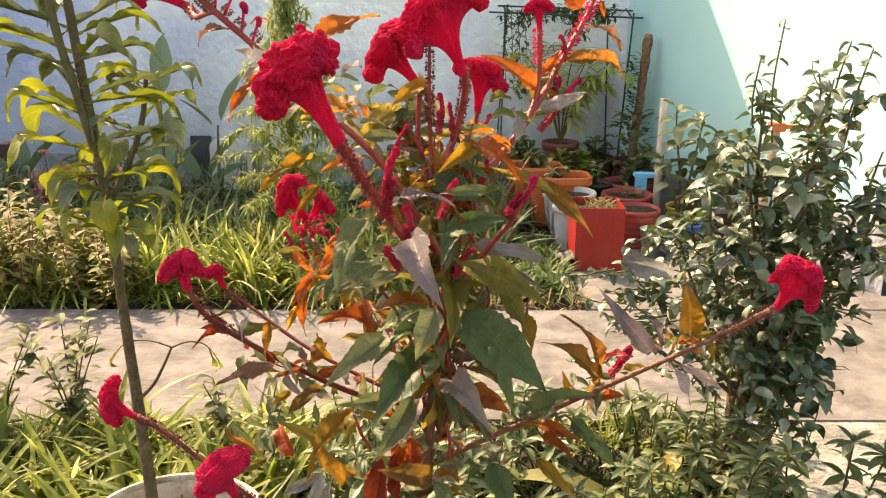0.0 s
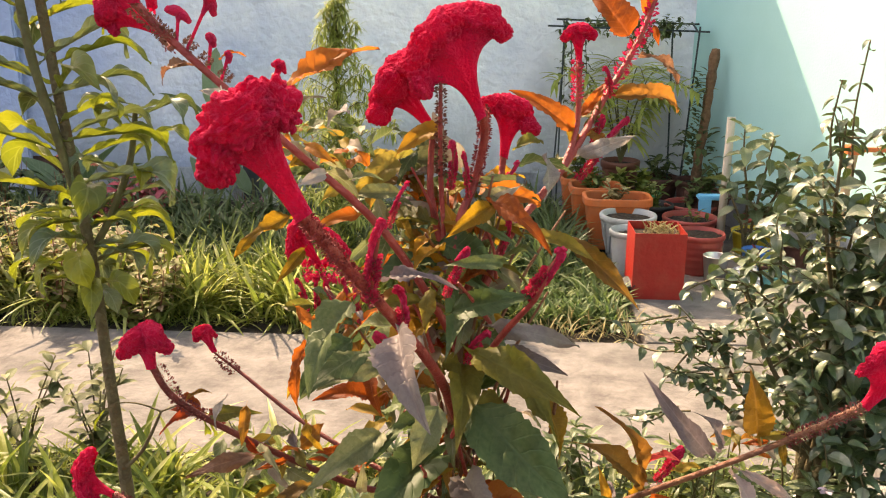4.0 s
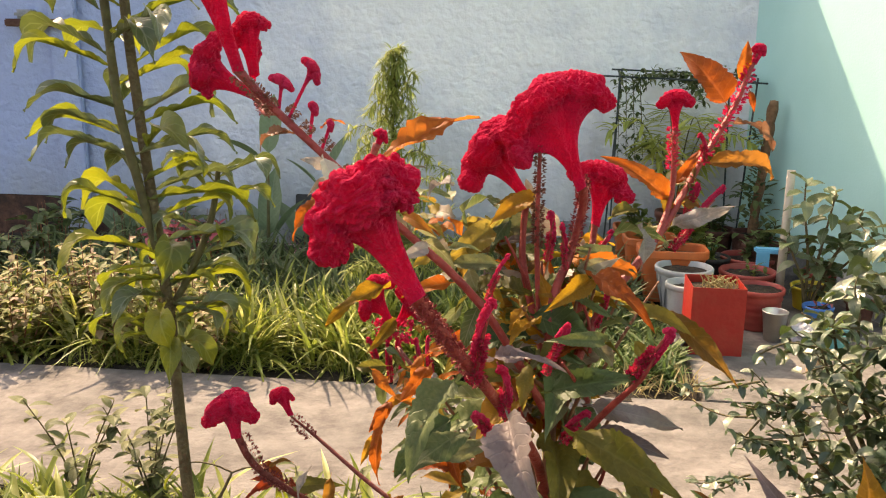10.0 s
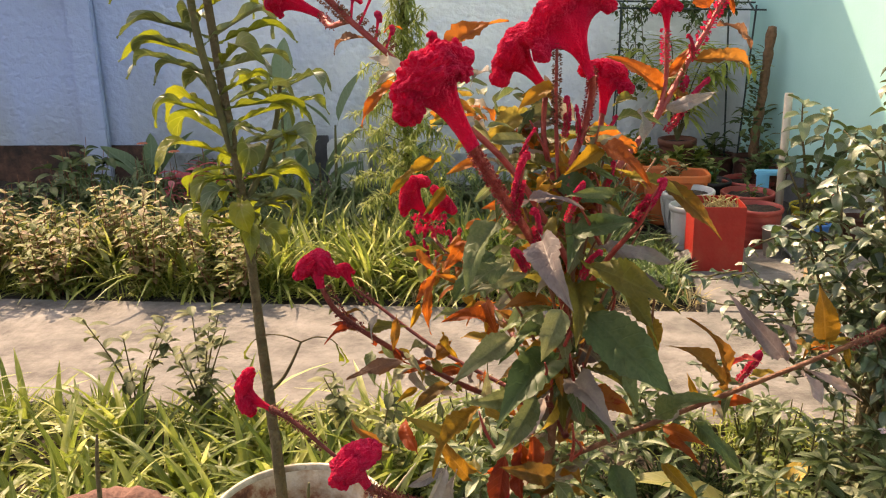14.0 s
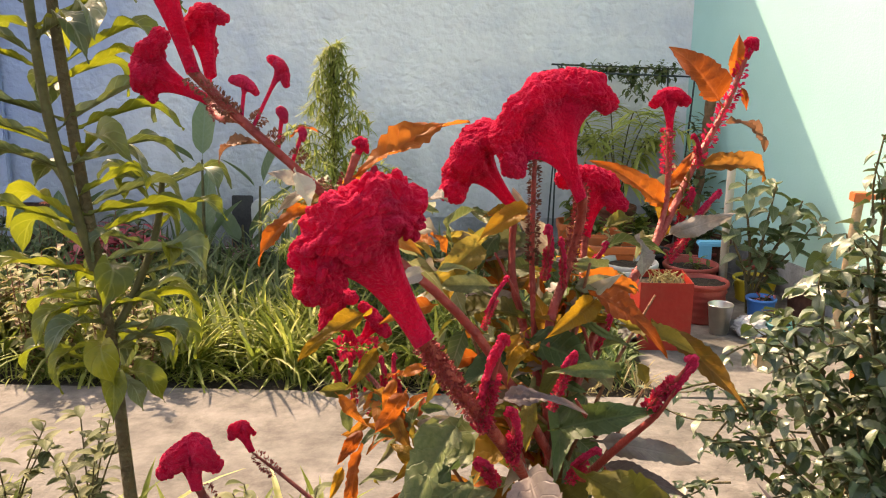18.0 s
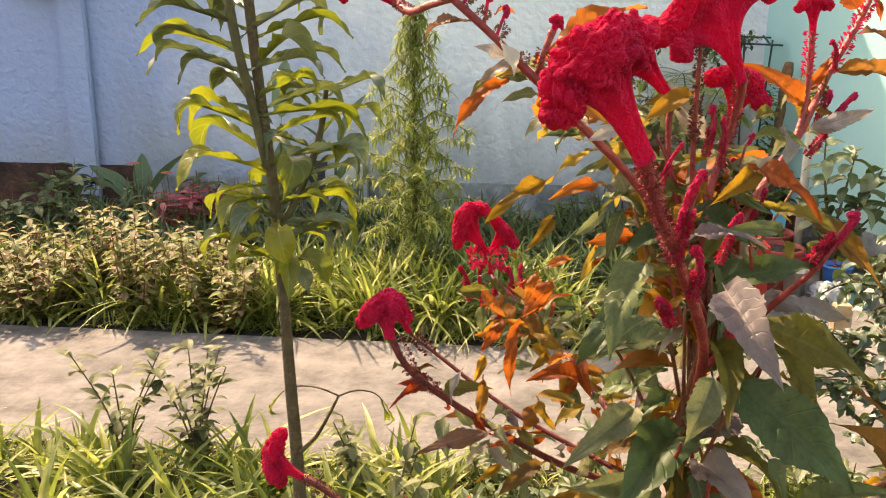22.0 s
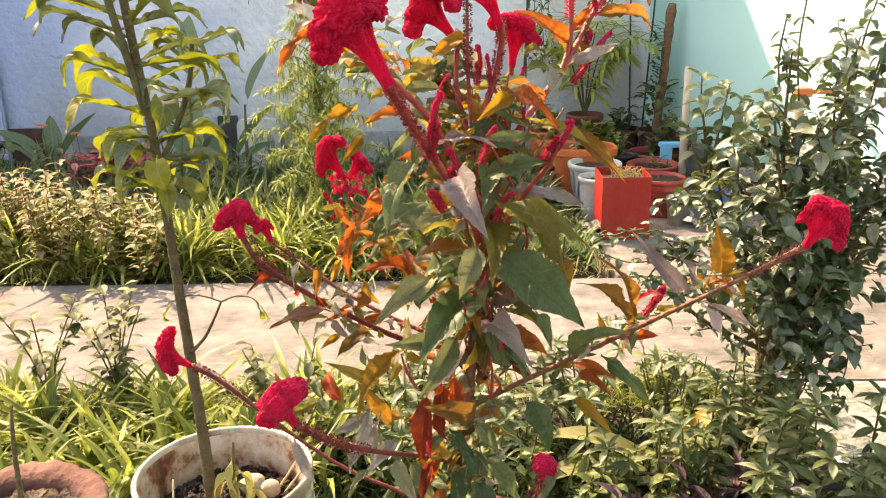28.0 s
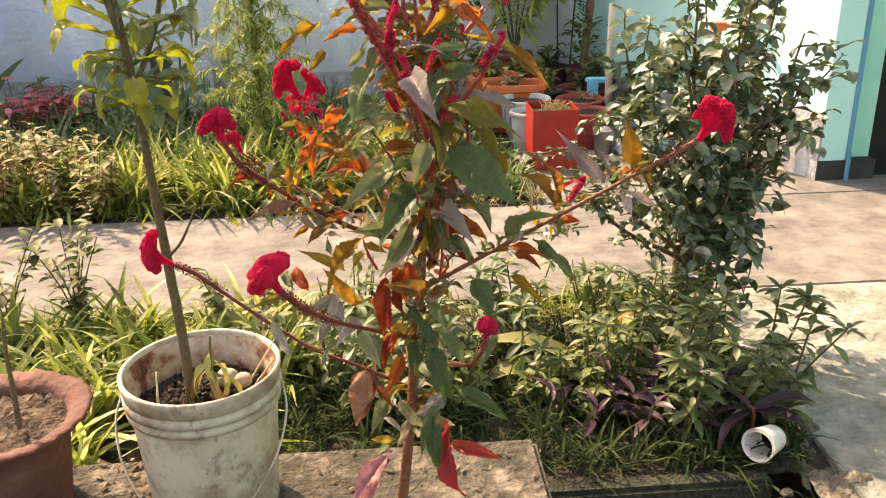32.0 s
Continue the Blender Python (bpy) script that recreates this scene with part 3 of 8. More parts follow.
def along(a, b, facing, twist=0.0):
    """The pose of a unit leaf from a to b with its face turned to facing."""
    a, b = Vector(a), Vector(b)
    x = (b - a)
    n = x.length
    x.normalize()
    z = Vector(facing)
    z = (z - x * z.dot(x))
    z = Vector((0, 0, 1)) if z.length < 1e-3 else z.normalized()
    y = z.cross(x)
    m = Matrix((x, y, z)).transposed().to_4x4() @ pose(0, 0, 0, twist, 0, 0)
    return Matrix.Translation(a) @ m @ Matrix.Scale(n, 4)


BASE = Vector((0.05, 1.05, 0.0))
SHIFT = Matrix.Translation(-BASE)
cock = thing("cockscomb", "tall red cockscomb in bloom with green and orange leaves", "flowering plant", BASE)
leaf_rng = random.Random(11)


def leaf(a, b, width, key, form=None, face=None):
    r = leaf_rng
    pick = r.randrange(6)
    form = pick if form is None else form
    facing = Vector((r.uniform(-0.45, 0.45), r.uniform(-1.0, -0.3), r.uniform(0.25, 0.85)))
    facing = face or facing
    return part("leaf", leaf_mesh(form, width * (0.7 if form < 6 else 0.8), key, LEAF[key]), None, cock, LOOK[key] + " pointed leaf", SHIFT @ along(a, b, facing, r.uniform(-15, 15)))


def stem(points, radii, material=None, name="stem", lumps=0.15, parent=None):
    global branch
    me, fine = tube(points, [k * 0.8 for k in radii], 10, lumps)
    branch = part(name, me, material or (STEM_CRIMSON if points[-1][2] > 0.99 else STEM_RED), parent or cock, at=SHIFT)
    return fine


def smooth01(a, b, x):
    t = min(1, max(0, (x - a) / (b - a)))
    return t * t * (3 - 2 * t)


def ridge_curve(points, radii, n):
    """Even steps along a smooth curve through the points, with the radius at each."""
    p = [Vector(q) for q in points]
    p = [p[0] * 2 - p[1]] + p + [p[-1] * 2 - p[-2]]
    r = [radii[0]] + list(radii) + [radii[-1]]
    res = []
    for i in range(n + 1):
        k = min(i / n * (len(points) - 1), len(points) - 1.0001)
        a, t = int(k), k % 1
        w = (-0.5 * t ** 3 + t * t - 0.5 * t, 1.5 * t ** 3 - 2.5 * t * t + 1, -1.5 * t ** 3 + 2 * t * t + 0.5 * t, 0.5 * t ** 3 - 0.5 * t * t)
        res.append((sum((p[a + m] * w[m] for m in range(4)), Vector()), sum(r[a + m] * w[m] for m in range(4))))
    return res


def comb(neck, ridge, radii, facing=(0.1, -1, 0.2), seed=1.0, cell=0.0047, fold=1.0, deep=0.68, wavy=0.35, r0=0.005, step=0.0009, name="flower", label="velvety crimson crested flower head", material=None):
    """A crested head: a smooth fan spreads from the neck and carries a thick ridge of brain-like folds."""
    neck, out = Vector(neck), Vector(facing).normalized()
    span = sum((Vector(b) - Vector(a)).length for a, b in zip(ridge, ridge[1:]))
    n = max(18, int(span / step))
    line = ridge_curve(ridge, radii, n)
    r_max = max(radii)
    line = [(p + out * wavy * r * math.sin(4.4 * i / n * math.pi + seed), r) for i, (p, r) in enumerate(line)]
    vs, fs = [], []
    # the fan, front and back
    m = 26
    mid = sum((p for p, r in line), Vector()) / len(line)
    up = (mid - neck).normalized()
    side = (line[-1][0] - line[0][0]).normalized()
    ids = list(range(0, n + 1, 2))
    for j in range(m + 1):
        v = j / m
        loop = []
        for sgn in (1, -1):
            for i in (ids if sgn == 1 else ids[::-1]):
                p, r = line[i]
                e = 2 * i / n - 1
                inward = (neck - p).normalized()
                # the fan's edge stops inside the ridge
                p2 = p + inward * r * 0.1 - side * e * r * 0.25
                p0 = neck + side * e * r0
                p1 = neck + up * min((p - neck).length, (mid - neck).length) * 0.85 + side * e * r0 * 1.2
                q = p0 * (1 - v) ** 2 + p1 * 2 * v * (1 - v) + p2 * v * v
                th = (r0 * (1 - v) + r * 0.55 * smooth01(0.15, 1, v)) * math.sqrt(max(0.02, 1 - abs(e) ** 4))
                th *= 1 + 0.035 * math.sin(e * 16 + seed + 3 * v) * smooth01(0.05, 0.4, v)
                loop.append(tuple(q + out * sgn * th))
        vs += loop
    c = len(ids) * 2
    for j in range(m):
        for i in range(c):
            a, b = j * c + i, j * c + (i + 1) % c
            fs.append((a, b, b + c, a + c))
    base = len(vs)
    # the folded ridge
    nu = max(20, int(2 * math.pi * r_max / step))
    ends = max(4, int(r_max / step * 0.8))
    rows = []
    for i in range(-ends, n + ends + 1):
        k = min(max(i, 0), n)
        p, r = line[k]
        t = (line[min(k + 1, n)][0] - line[max(k - 1, 0)][0]).normalized()
        over = (-i if i < 0 else i - n if i > n else 0) / ends
        s = math.sqrt(max(0.0004, 1 - over * over))
        p = p + t * (over * r * (1 if i > n else -1))
        o = (out - t * out.dot(t)).normalized()
        rows.append((p, r * s, t * (over * (1 if i > n else -1)), o, t.cross(o)))
    for p, r, cap, o, w in rows:
        for i in range(nu):
            a = 2 * math.pi * i / nu
            d = o * math.cos(a) + w * math.sin(a)
            nrm = (d * max(0.05, 1 - cap.length) + cap).normalized()
            q = p + d * r
            z = q + Vector((seed * 3.1, seed, 0.3))
            big = noise.noise(z * 75)
            f1 = noise.voronoi(z / cell + noise.noise_vector(z * 150) * 0.55)[0]
            dome = math.sqrt(max(0.0, 1 - min(1.0, f1[0] * 1.35) ** 2))
            edge = min(1.0, (f1[1] - f1[0]) * 3.2)
            small = noise.noise(z * 900)
            vs.append(tuple(q + nrm * fold * (cell * deep * (0.55 * dome + 0.45 * edge - 0.62) + r_max * 0.3 * big + cell * 0.1 * small)))
    for j in range(len(rows) - 1):
        for i in range(nu):
            a, b = base + j * nu + i, base + j * nu + (i + 1) % nu
            fs.append((a, b, b + nu, a + nu))
    return part(name, mesh_of(name, vs, fs), material or CREST, branch, label)


def crest(neck, top, width, thick, facing=(0.1, -1, 0.25), arch=0.25, lean=0.0, seed=0.0, fold=1.0, cell=0.005, name="flower", label="velvety crimson crested flower head", material=None, r0=0.004, step=0.001):
    """A plain fan-shaped head of the given height, width and thickness."""
    neck, top = Vector(neck), Vector(top)
    up = top - neck
    h = up.length
    up.normalize()
    out = Vector(facing)
    out = (out - up * out.dot(up)).normalized()
    side = up.cross(out)
    r = min(thick / 2, width / 3.2, h / 2.4)
    ridge = []
    for e in (-1, -0.6, -0.2, 0.2, 0.6, 1):
        ridge.append(tuple(neck + up * (h - r - arch * h * e * e * 0.8 - lean * h * e) + side * e * (width / 2 - r)))
    return comb(neck, ridge, [r * k for k in (0.7, 0.95, 1, 1, 0.9, 0.6)], facing, seed, cell, fold, r0=r0, step=step, name=name, label=label, material=material)


BRISTLE = leaf_shape(1, 0.5, 0.6, 0.1, seg=3, peak=0.5)


def bristles(points, radius, n, seed, size=0.007, name="floret_cover", material=None):
    """Small dry florets crowded round a stalk below the flower."""
    r = random.Random(seed)
    size, radius = size * 0.62, radius * 0.85
    pts = [Vector(p) for p in points]
    mm = []
    for i in range(n):
        k = r.random() * (len(pts) - 1)
        a = pts[int(k)].lerp(pts[min(int(k) + 1, len(pts) - 1)], k % 1)
        d = (pts[min(int(k) + 1, len(pts) - 1)] - pts[int(k)]).normalized()
        v = Vector((r.gauss(0, 1), r.gauss(0, 1), r.gauss(0, 1)))
        v = (v - d * v.dot(d)).normalized()
        p = a + v * radius * r.uniform(0.6, 1.0)
        mm.append((0, along(p, p + (v + d * r.uniform(0.0, 0.8)).normalized() * size * r.uniform(0.5, 1.2), (r.gauss(0, 1), r.gauss(0, 1), 1))))
    return scatter(name, [BRISTLE], mm, material or (CRIMSON_SEED if points[0][2] > 1.0 else SEED), branch)


def plume(a, b, radius, seed, curl=0.3):
    """A small young spike: a bristly shaft that thins out to a bent pink tip."""
    a, b = Vector(a), Vector(b)
    radius *= 0.72
    d = b - a
    across = d.cross(Vector((0, -1, 0.2))).normalized() * d.length * 0.16 * curl * (1 if seed % 2 else -1)
    pts = [a, a + d * 0.3, a + d * 0.6 + across * 0.4, a + d * 0.85 + across * 0.2, b + across]
    stem(pts[:4], [0.002, radius * 0.45, radius * 0.42, radius * 0.25], STEM_CRIMSON, "spike", 0.3)
    bristles(pts[:3], radius * 0.72, int(100 + 4200 * d.length), seed, radius * 1.15, "spike_cover", HUSK)
    bristles(pts[1:3], radius * 0.45, int(60 + 1600 * d.length), seed + 99, radius * 0.95, "spike_cover", PLUME)
    crest(tuple(pts[1].lerp(pts[2], 0.7)), tuple(b + across), radius * 2.9, radius * 0.95, (0.4 * math.sin(seed), -1, 0.2), 0.75, 0.7 * math.sin(seed * 2.1), seed, 1.0, 0.0028, "spike_tip", "bright pinkish-red tip of the young spike", PLUME, radius * 0.3, 0.0009)


stem([(-0.055, 1.06, -0.14), (-0.043, 1.06, 0.0), (-0.016, 1.06, 0.3), (0.003, 1.06, 0.45), (0.016, 1.06, 0.61), (0.028, 1.06, 0.72), (0.036, 1.06, 0.82), (0.05, 1.0, 0.98), (0.05, 1.02, 1.08)], [0.0135, 0.013, 0.0125, 0.0115, 0.0105, 0.0095, 0.0085, 0.006, 0.001], STEM_BROWN, "main_stem", 0.1)
# the front head and its stalk
stem([(0.05, 1.03, 0.9), (0.035, 0.93, 1.0), (0.001, 0.864, 1.081), (-0.03, 0.81, 1.145), (-0.048, 0.775, 1.187)], [0.006, 0.006, 0.0055, 0.0055, 0.0065])
bristles([(-0.008, 0.852, 1.096), (-0.03, 0.81, 1.145), (-0.046, 0.778, 1.182)], 0.0068, 1000, 1, 0.0052)
comb((-0.045, 0.775, 1.183), [(-0.1, 0.772, 1.218), (-0.098, 0.768, 1.233), (-0.086, 0.766, 1.247), (-0.071, 0.768, 1.257), (-0.059, 0.772, 1.258), (-0.054, 0.775, 1.25)], [0.0125, 0.0165, 0.018, 0.0178, 0.015, 0.0095], (0.15, -1, 0.15), 1.3, 0.0064, deep=1.0, wavy=0.3, r0=0.0066, step=0.0008)
# the two heads behind it and the low one beside them
stem([(0.05, 1.0, 0.97), (0.045, 1.02, 1.098), (0.062, 1.05, 1.15), (0.071, 1.045, 1.195), (0.069, 1.03, 1.22)], [0.006, 0.0055, 0.005, 0.005, 0.006])
bristles([(0.062, 1.05, 1.15), (0.071, 1.05, 1.199), (0.069, 1.035, 1.225)], 0.0068, 900, 2, 0.0052)
comb((0.069, 1.03, 1.216), [(0.013, 1.03, 1.242), (0.009, 1.03, 1.267), (0.023, 1.03, 1.29), (0.046, 1.03, 1.305), (0.071, 1.03, 1.305), (0.087, 1.03, 1.294)], [0.0101, 0.0147, 0.0157, 0.0157, 0.0127, 0.0081], (0, -1, 0.15), 2.2, wavy=0.3)
stem([(0.05, 1.02, 1.02), (0.02, 1.07, 1.12), (0.016, 1.09, 1.16), (0.019, 1.1, 1.196)], [0.005, 0.0045, 0.004, 0.005])
comb((0.019, 1.1, 1.193), [(-0.036, 1.1, 1.211), (-0.026, 1.1, 1.236), (-0.013, 1.1, 1.255), (0.003, 1.1, 1.257)], [0.0125, 0.017, 0.0172, 0.0138], seed=15.3)
stem([(0.05, 1.02, 1.03), (0.08, 1.1, 1.1), (0.088, 1.15, 1.13), (0.091, 1.16, 1.16)], [0.005, 0.0045, 0.004, 0.005])
comb((0.091, 1.16, 1.156), [(0.066, 1.16, 1.212), (0.087, 1.16, 1.216), (0.107, 1.16, 1.207), (0.119, 1.16, 1.188)], [0.0083, 0.0101, 0.0112, 0.0095], seed=0.3)
# dry spent spike between them
stem([(0.035, 1.03, 1.08), (0.03, 1.03, 1.17), (0.03, 1.03, 1.255)], [0.0028, 0.0032, 0.002], STEM_CRIMSON, "spent_spike")
bristles([(0.031, 1.03, 1.16), (0.03, 1.03, 1.2), (0.03, 1.03, 1.255)], 0.0044, 520, 5, 0.0064, material=surface("spent_husk", [(0.3, (0.09, 0.025, 0.015)), (0.6, (0.18, 0.06, 0.035)), (0.8, (0.28, 0.14, 0.085))], 200, 4, 0.8, 0.2, 300))
for p, q in (((0.058, 1.03, 1.14), (0.05, 1.015, 1.185)), ((0.085, 1.12, 1.13), (0.105, 1.12, 1.16)), ((-0.01, 0.95, 1.13), (0.002, 0.95, 1.17)), ((0.09, 1.05, 1.08), (0.1, 1.02, 1.12))):
    plume(p, q, 0.0042, 60 + int(q[2] * 1000) % 37, 0.4)
# the branch to the upper edge, with a head and a bud
stem([(0.05, 1.01, 0.99), (0.093, 1.08, 1.081), (0.155, 1.15, 1.147), (0.204, 1.22, 1.215), (0.241, 1.25, 1.274), (0.266, 1.268, 1.335)], [0.006, 0.0055, 0.005, 0.0045, 0.004, 0.003])
stem([(0.155, 1.15, 1.147), (0.171, 1.18, 1.19), (0.17, 1.18, 1.26)], [0.004, 0.0038, 0.004])
comb((0.17, 1.18, 1.256), [(0.154, 1.18, 1.284), (0.161, 1.18, 1.291), (0.173, 1.18, 1.292), (0.183, 1.18, 1.286)], [0.005, 0.0066, 0.0066, 0.005], seed=5.1, cell=0.0034, r0=0.003)
bristles([(0.17, 1.18, 1.215), (0.167, 1.18, 1.26)], 0.005, 160, 6, 0.008, material=PLUME)
crest((0.262, 1.266, 1.325), (0.272, 1.272, 1.346), 0.022, 0.01, seed=5.9, fold=0.5)
bristles([(0.204, 1.22, 1.215), (0.241, 1.25, 1.274), (0.262, 1.266, 1.32)], 0.006, 220, 7, 0.011, material=PLUME)
plume((0.172, 1.16, 1.133), (0.228, 1.2, 1.19), 0.007, 8)
plume((0.19, 1.2, 1.16), (0.2, 1.2, 1.2), 0.006, 9)
plume((0.21, 1.22, 1.22), (0.205, 1.215, 1.25), 0.005, 10)
plume((0.04, 1.02, 1.15), (0.046, 1.015, 1.196), 0.006, 52, 0.4)
# the long branch across to the tall shrub
fine = stem([(0.05, 1.0, 1.0), (-0.016, 0.97, 1.12), (-0.096, 0.95, 1.202), (-0.151, 0.941, 1.256), (-0.19, 0.945, 1.29), (-0.22, 0.948, 1.32)], [0.005, 0.0047, 0.0042, 0.004, 0.0043, 0.0053])
bristles([(-0.188, 0.945, 1.288), (-0.2, 0.946, 1.299), (-0.223, 0.947, 1.318)], 0.0066, 620, 11, 0.0048, material=TAN_SEED)
comb((-0.219, 0.948, 1.318), [(-0.273, 0.948, 1.396), (-0.259, 0.948, 1.411), (-0.238, 0.948, 1.414), (-0.22, 0.948, 1.403)], [0.0091, 0.0109, 0.0109, 0.0082], seed=14.3)
comb((-0.214, 0.972, 1.314), [(-0.232, 0.972, 1.341), (-0.223, 0.972, 1.356), (-0.212, 0.972, 1.36), (-0.203, 0.972, 1.356)], [0.006, 0.0073, 0.0064, 0.0039], seed=6.3)
comb((-0.22, 0.99, 1.314), [(-0.221, 0.99, 1.343), (-0.218, 0.99, 1.337), (-0.22, 0.99, 1.327)], [0.004, 0.0053, 0.004], seed=7.3)
stem([(-0.186, 0.946, 1.286), (-0.21, 1.0, 1.282), (-0.238, 1.07, 1.276), (-0.26, 1.12, 1.286)], [0.0036, 0.0038, 0.0042, 0.0055])
bristles([(-0.238, 1.07, 1.276), (-0.26, 1.12, 1.286)], 0.0065, 220, 51, 0.005)
comb((-0.26, 1.12, 1.286), [(-0.303, 1.12, 1.343), (-0.316, 1.12, 1.322), (-0.32, 1.12, 1.303), (-0.312, 1.12, 1.288)], [0.0082, 0.0131, 0.0109, 0.0054], seed=6.3)
for i, (p, q) in enumerate((((-0.178, 0.945, 1.28), (-0.16, 0.948, 1.316)), ((-0.186, 0.945, 1.284), (-0.183, 0.947, 1.309)), ((-0.16, 0.945, 1.265), (-0.157, 0.947, 1.288)), ((-0.15, 0.945, 1.256), (-0.143, 0.945, 1.275)))):
    stem([p, tuple((a + b) / 2 for a, b in zip(p, q)), q], [0.002, 0.0017, 0.002], PLUME, "shoot")
    crest(tuple(b - (b - a) * 0.15 for a, b in zip(p, q)), tuple(b + (b - a) * 0.3 for a, b in zip(p, q)), (0.026, 0.026, 0.012, 0.01)[i], 0.009, seed=8 + i, fold=0.3, cell=0.003, name="bud", label="small pink flower bud", material=PLUME, r0=0.002, lean=0.3)
for i, p in enumerate(((-0.176, 0.94, 1.284), (-0.163, 0.938, 1.272), (-0.148, 0.942, 1.259), (-0.13, 0.942, 1.236), (-0.112, 0.946, 1.222))):
    bristles([p, tuple(c + 0.005 for c in p)], 0.0055, 150, 30 + i, 0.0046, material=TAN_SEED)
plume((-0.1, 0.96, 1.215), (-0.088, 0.962, 1.25), 0.005, 12, 0.7)
# side branches with smaller heads
stem([(0.045, 1.02, 0.93), (0.09, 0.95, 1.03), (0.118, 0.925, 1.075), (0.128, 0.915, 1.1)], [0.005, 0.004, 0.003, 0.0008])
plume((0.111, 0.929, 1.076), (0.139, 0.914, 1.124), 0.0082, 13)
plume((-0.013, 0.84, 1.1), (0.001, 0.822, 1.166), 0.0082, 14)
plume((0.041, 0.93, 1.074), (0.058, 0.95, 1.115), 0.006, 15)
plume((0.01, 0.87, 1.06), (0.012, 0.86, 1.105), 0.007, 16)
plume((0.06, 0.96, 1.0), (0.075, 0.94, 1.04), 0.007, 17)
plume((0.0, 0.9, 1.03), (-0.012, 0.88, 1.06), 0.007, 18)
stem([(0.033, 1.06, 0.79), (-0.055, 1.057, 0.804), (-0.156, 1.007, 0.881), (-0.222, 0.972, 0.945), (-0.242, 0.967, 0.983)], [0.005, 0.0045, 0.004, 0.004, 0.0045])
bristles([(-0.2, 0.98, 0.925), (-0.222, 0.972, 0.945), (-0.237, 0.968, 0.982)], 0.0068, 560, 19, 0.0048)
comb((-0.243, 0.967, 0.981), [(-0.268, 0.967, 0.998), (-0.256, 0.967, 1.011), (-0.24, 0.967, 1.016), (-0.228, 0.967, 1.004)], [0.0079, 0.0109, 0.0109, 0.0079], seed=3.3)
stem([(0.03, 1.07, 0.78), (-0.12, 1.13, 0.83), (-0.22, 1.17, 0.885), (-0.262, 1.18, 0.912)], [0.004, 0.0035, 0.0028, 0.0008])
bristles([(-0.225, 1.17, 0.885), (-0.252, 1.178, 0.906)], 0.0065, 170, 20, 0.007)
comb((-0.254, 1.178, 0.908), [(-0.276, 1.178, 0.924), (-0.272, 1.178, 0.934), (-0.261, 1.178, 0.937), (-0.252, 1.178, 0.93)], [0.004, 0.0056, 0.0056, 0.0035], seed=9.1, cell=0.0036, r0=0.0035)
stem([(0.013, 1.06, 0.515), (-0.076, 1.072, 0.558), (-0.15, 1.083, 0.588), (-0.222, 1.095, 0.634), (-0.292, 1.107, 0.687), (-0.336, 1.118, 0.719), (-0.376, 1.13, 0.736)], [0.004, 0.0035, 0.0034, 0.0034, 0.0038, 0.0045, 0.0055])
bristles([(-0.292, 1.107, 0.687), (-0.336, 1.118, 0.719), (-0.376, 1.13, 0.736)], 0.0078, 760, 21, 0.0048)
comb((-0.377, 1.13, 0.735), [(-0.403, 1.13, 0.788), (-0.413, 1.13, 0.767), (-0.412, 1.13, 0.744), (-0.406, 1.13, 0.726)], [0.009, 0.012, 0.012, 0.008], seed=4.3)
stem([(0.016, 1.06, 0.612), (-0.051, 0.993, 0.666), (-0.098, 0.925, 0.715), (-0.134, 0.858, 0.769), (-0.158, 0.79, 0.829)], [0.0045, 0.004, 0.004, 0.005, 0.0058])
bristles([(-0.098, 0.925, 0.715), (-0.134, 0.858, 0.769), (-0.158, 0.79, 0.829)], 0.0078, 760, 22, 0.0048)
comb((-0.159, 0.79, 0.829), [(-0.154, 0.79, 0.87), (-0.167, 0.786, 0.865), (-0.18, 0.786, 0.853), (-0.187, 0.79, 0.838)], [0.0115, 0.0165, 0.0165, 0.0115], seed=6.3)
stem([(0.026, 1.06, 0.7), (0.15, 1.04, 0.775), (0.321, 0.998, 0.885), (0.4, 0.998, 0.926), (0.441, 1.0, 0.949)], [0.005, 0.0042, 0.0038, 0.0042, 0.0055], STEM_BROWN)
bristles([(0.37, 0.998, 0.91), (0.4, 0.998, 0.926), (0.44, 1.0, 0.948)], 0.0075, 640, 23, 0.0048)
comb((0.441, 1.0, 0.947), [(0.432, 1.0, 0.983), (0.452, 1.0, 1.005), (0.473, 1.0, 0.995), (0.484, 1.0, 0.973), (0.482, 1.0, 0.949)], [0.0038, 0.0075, 0.0106, 0.01, 0.0063], seed=12.6)
plume((0.25, 1.0, 0.86), (0.275, 0.995, 0.9), 0.007, 24)
stem([(0.014, 1.06, 0.58), (0.085, 0.95, 0.62), (0.105, 0.89, 0.67), (0.111, 0.873, 0.712)], [0.004, 0.0038, 0.0035, 0.004])
bristles([(0.095, 0.92, 0.645), (0.108, 0.88, 0.69), (0.111, 0.873, 0.712)], 0.006, 200, 25, 0.006)
crest((0.111, 0.873, 0.705), (0.116, 0.87, 0.738), 0.036, 0.026, seed=13.1, fold=0.8)
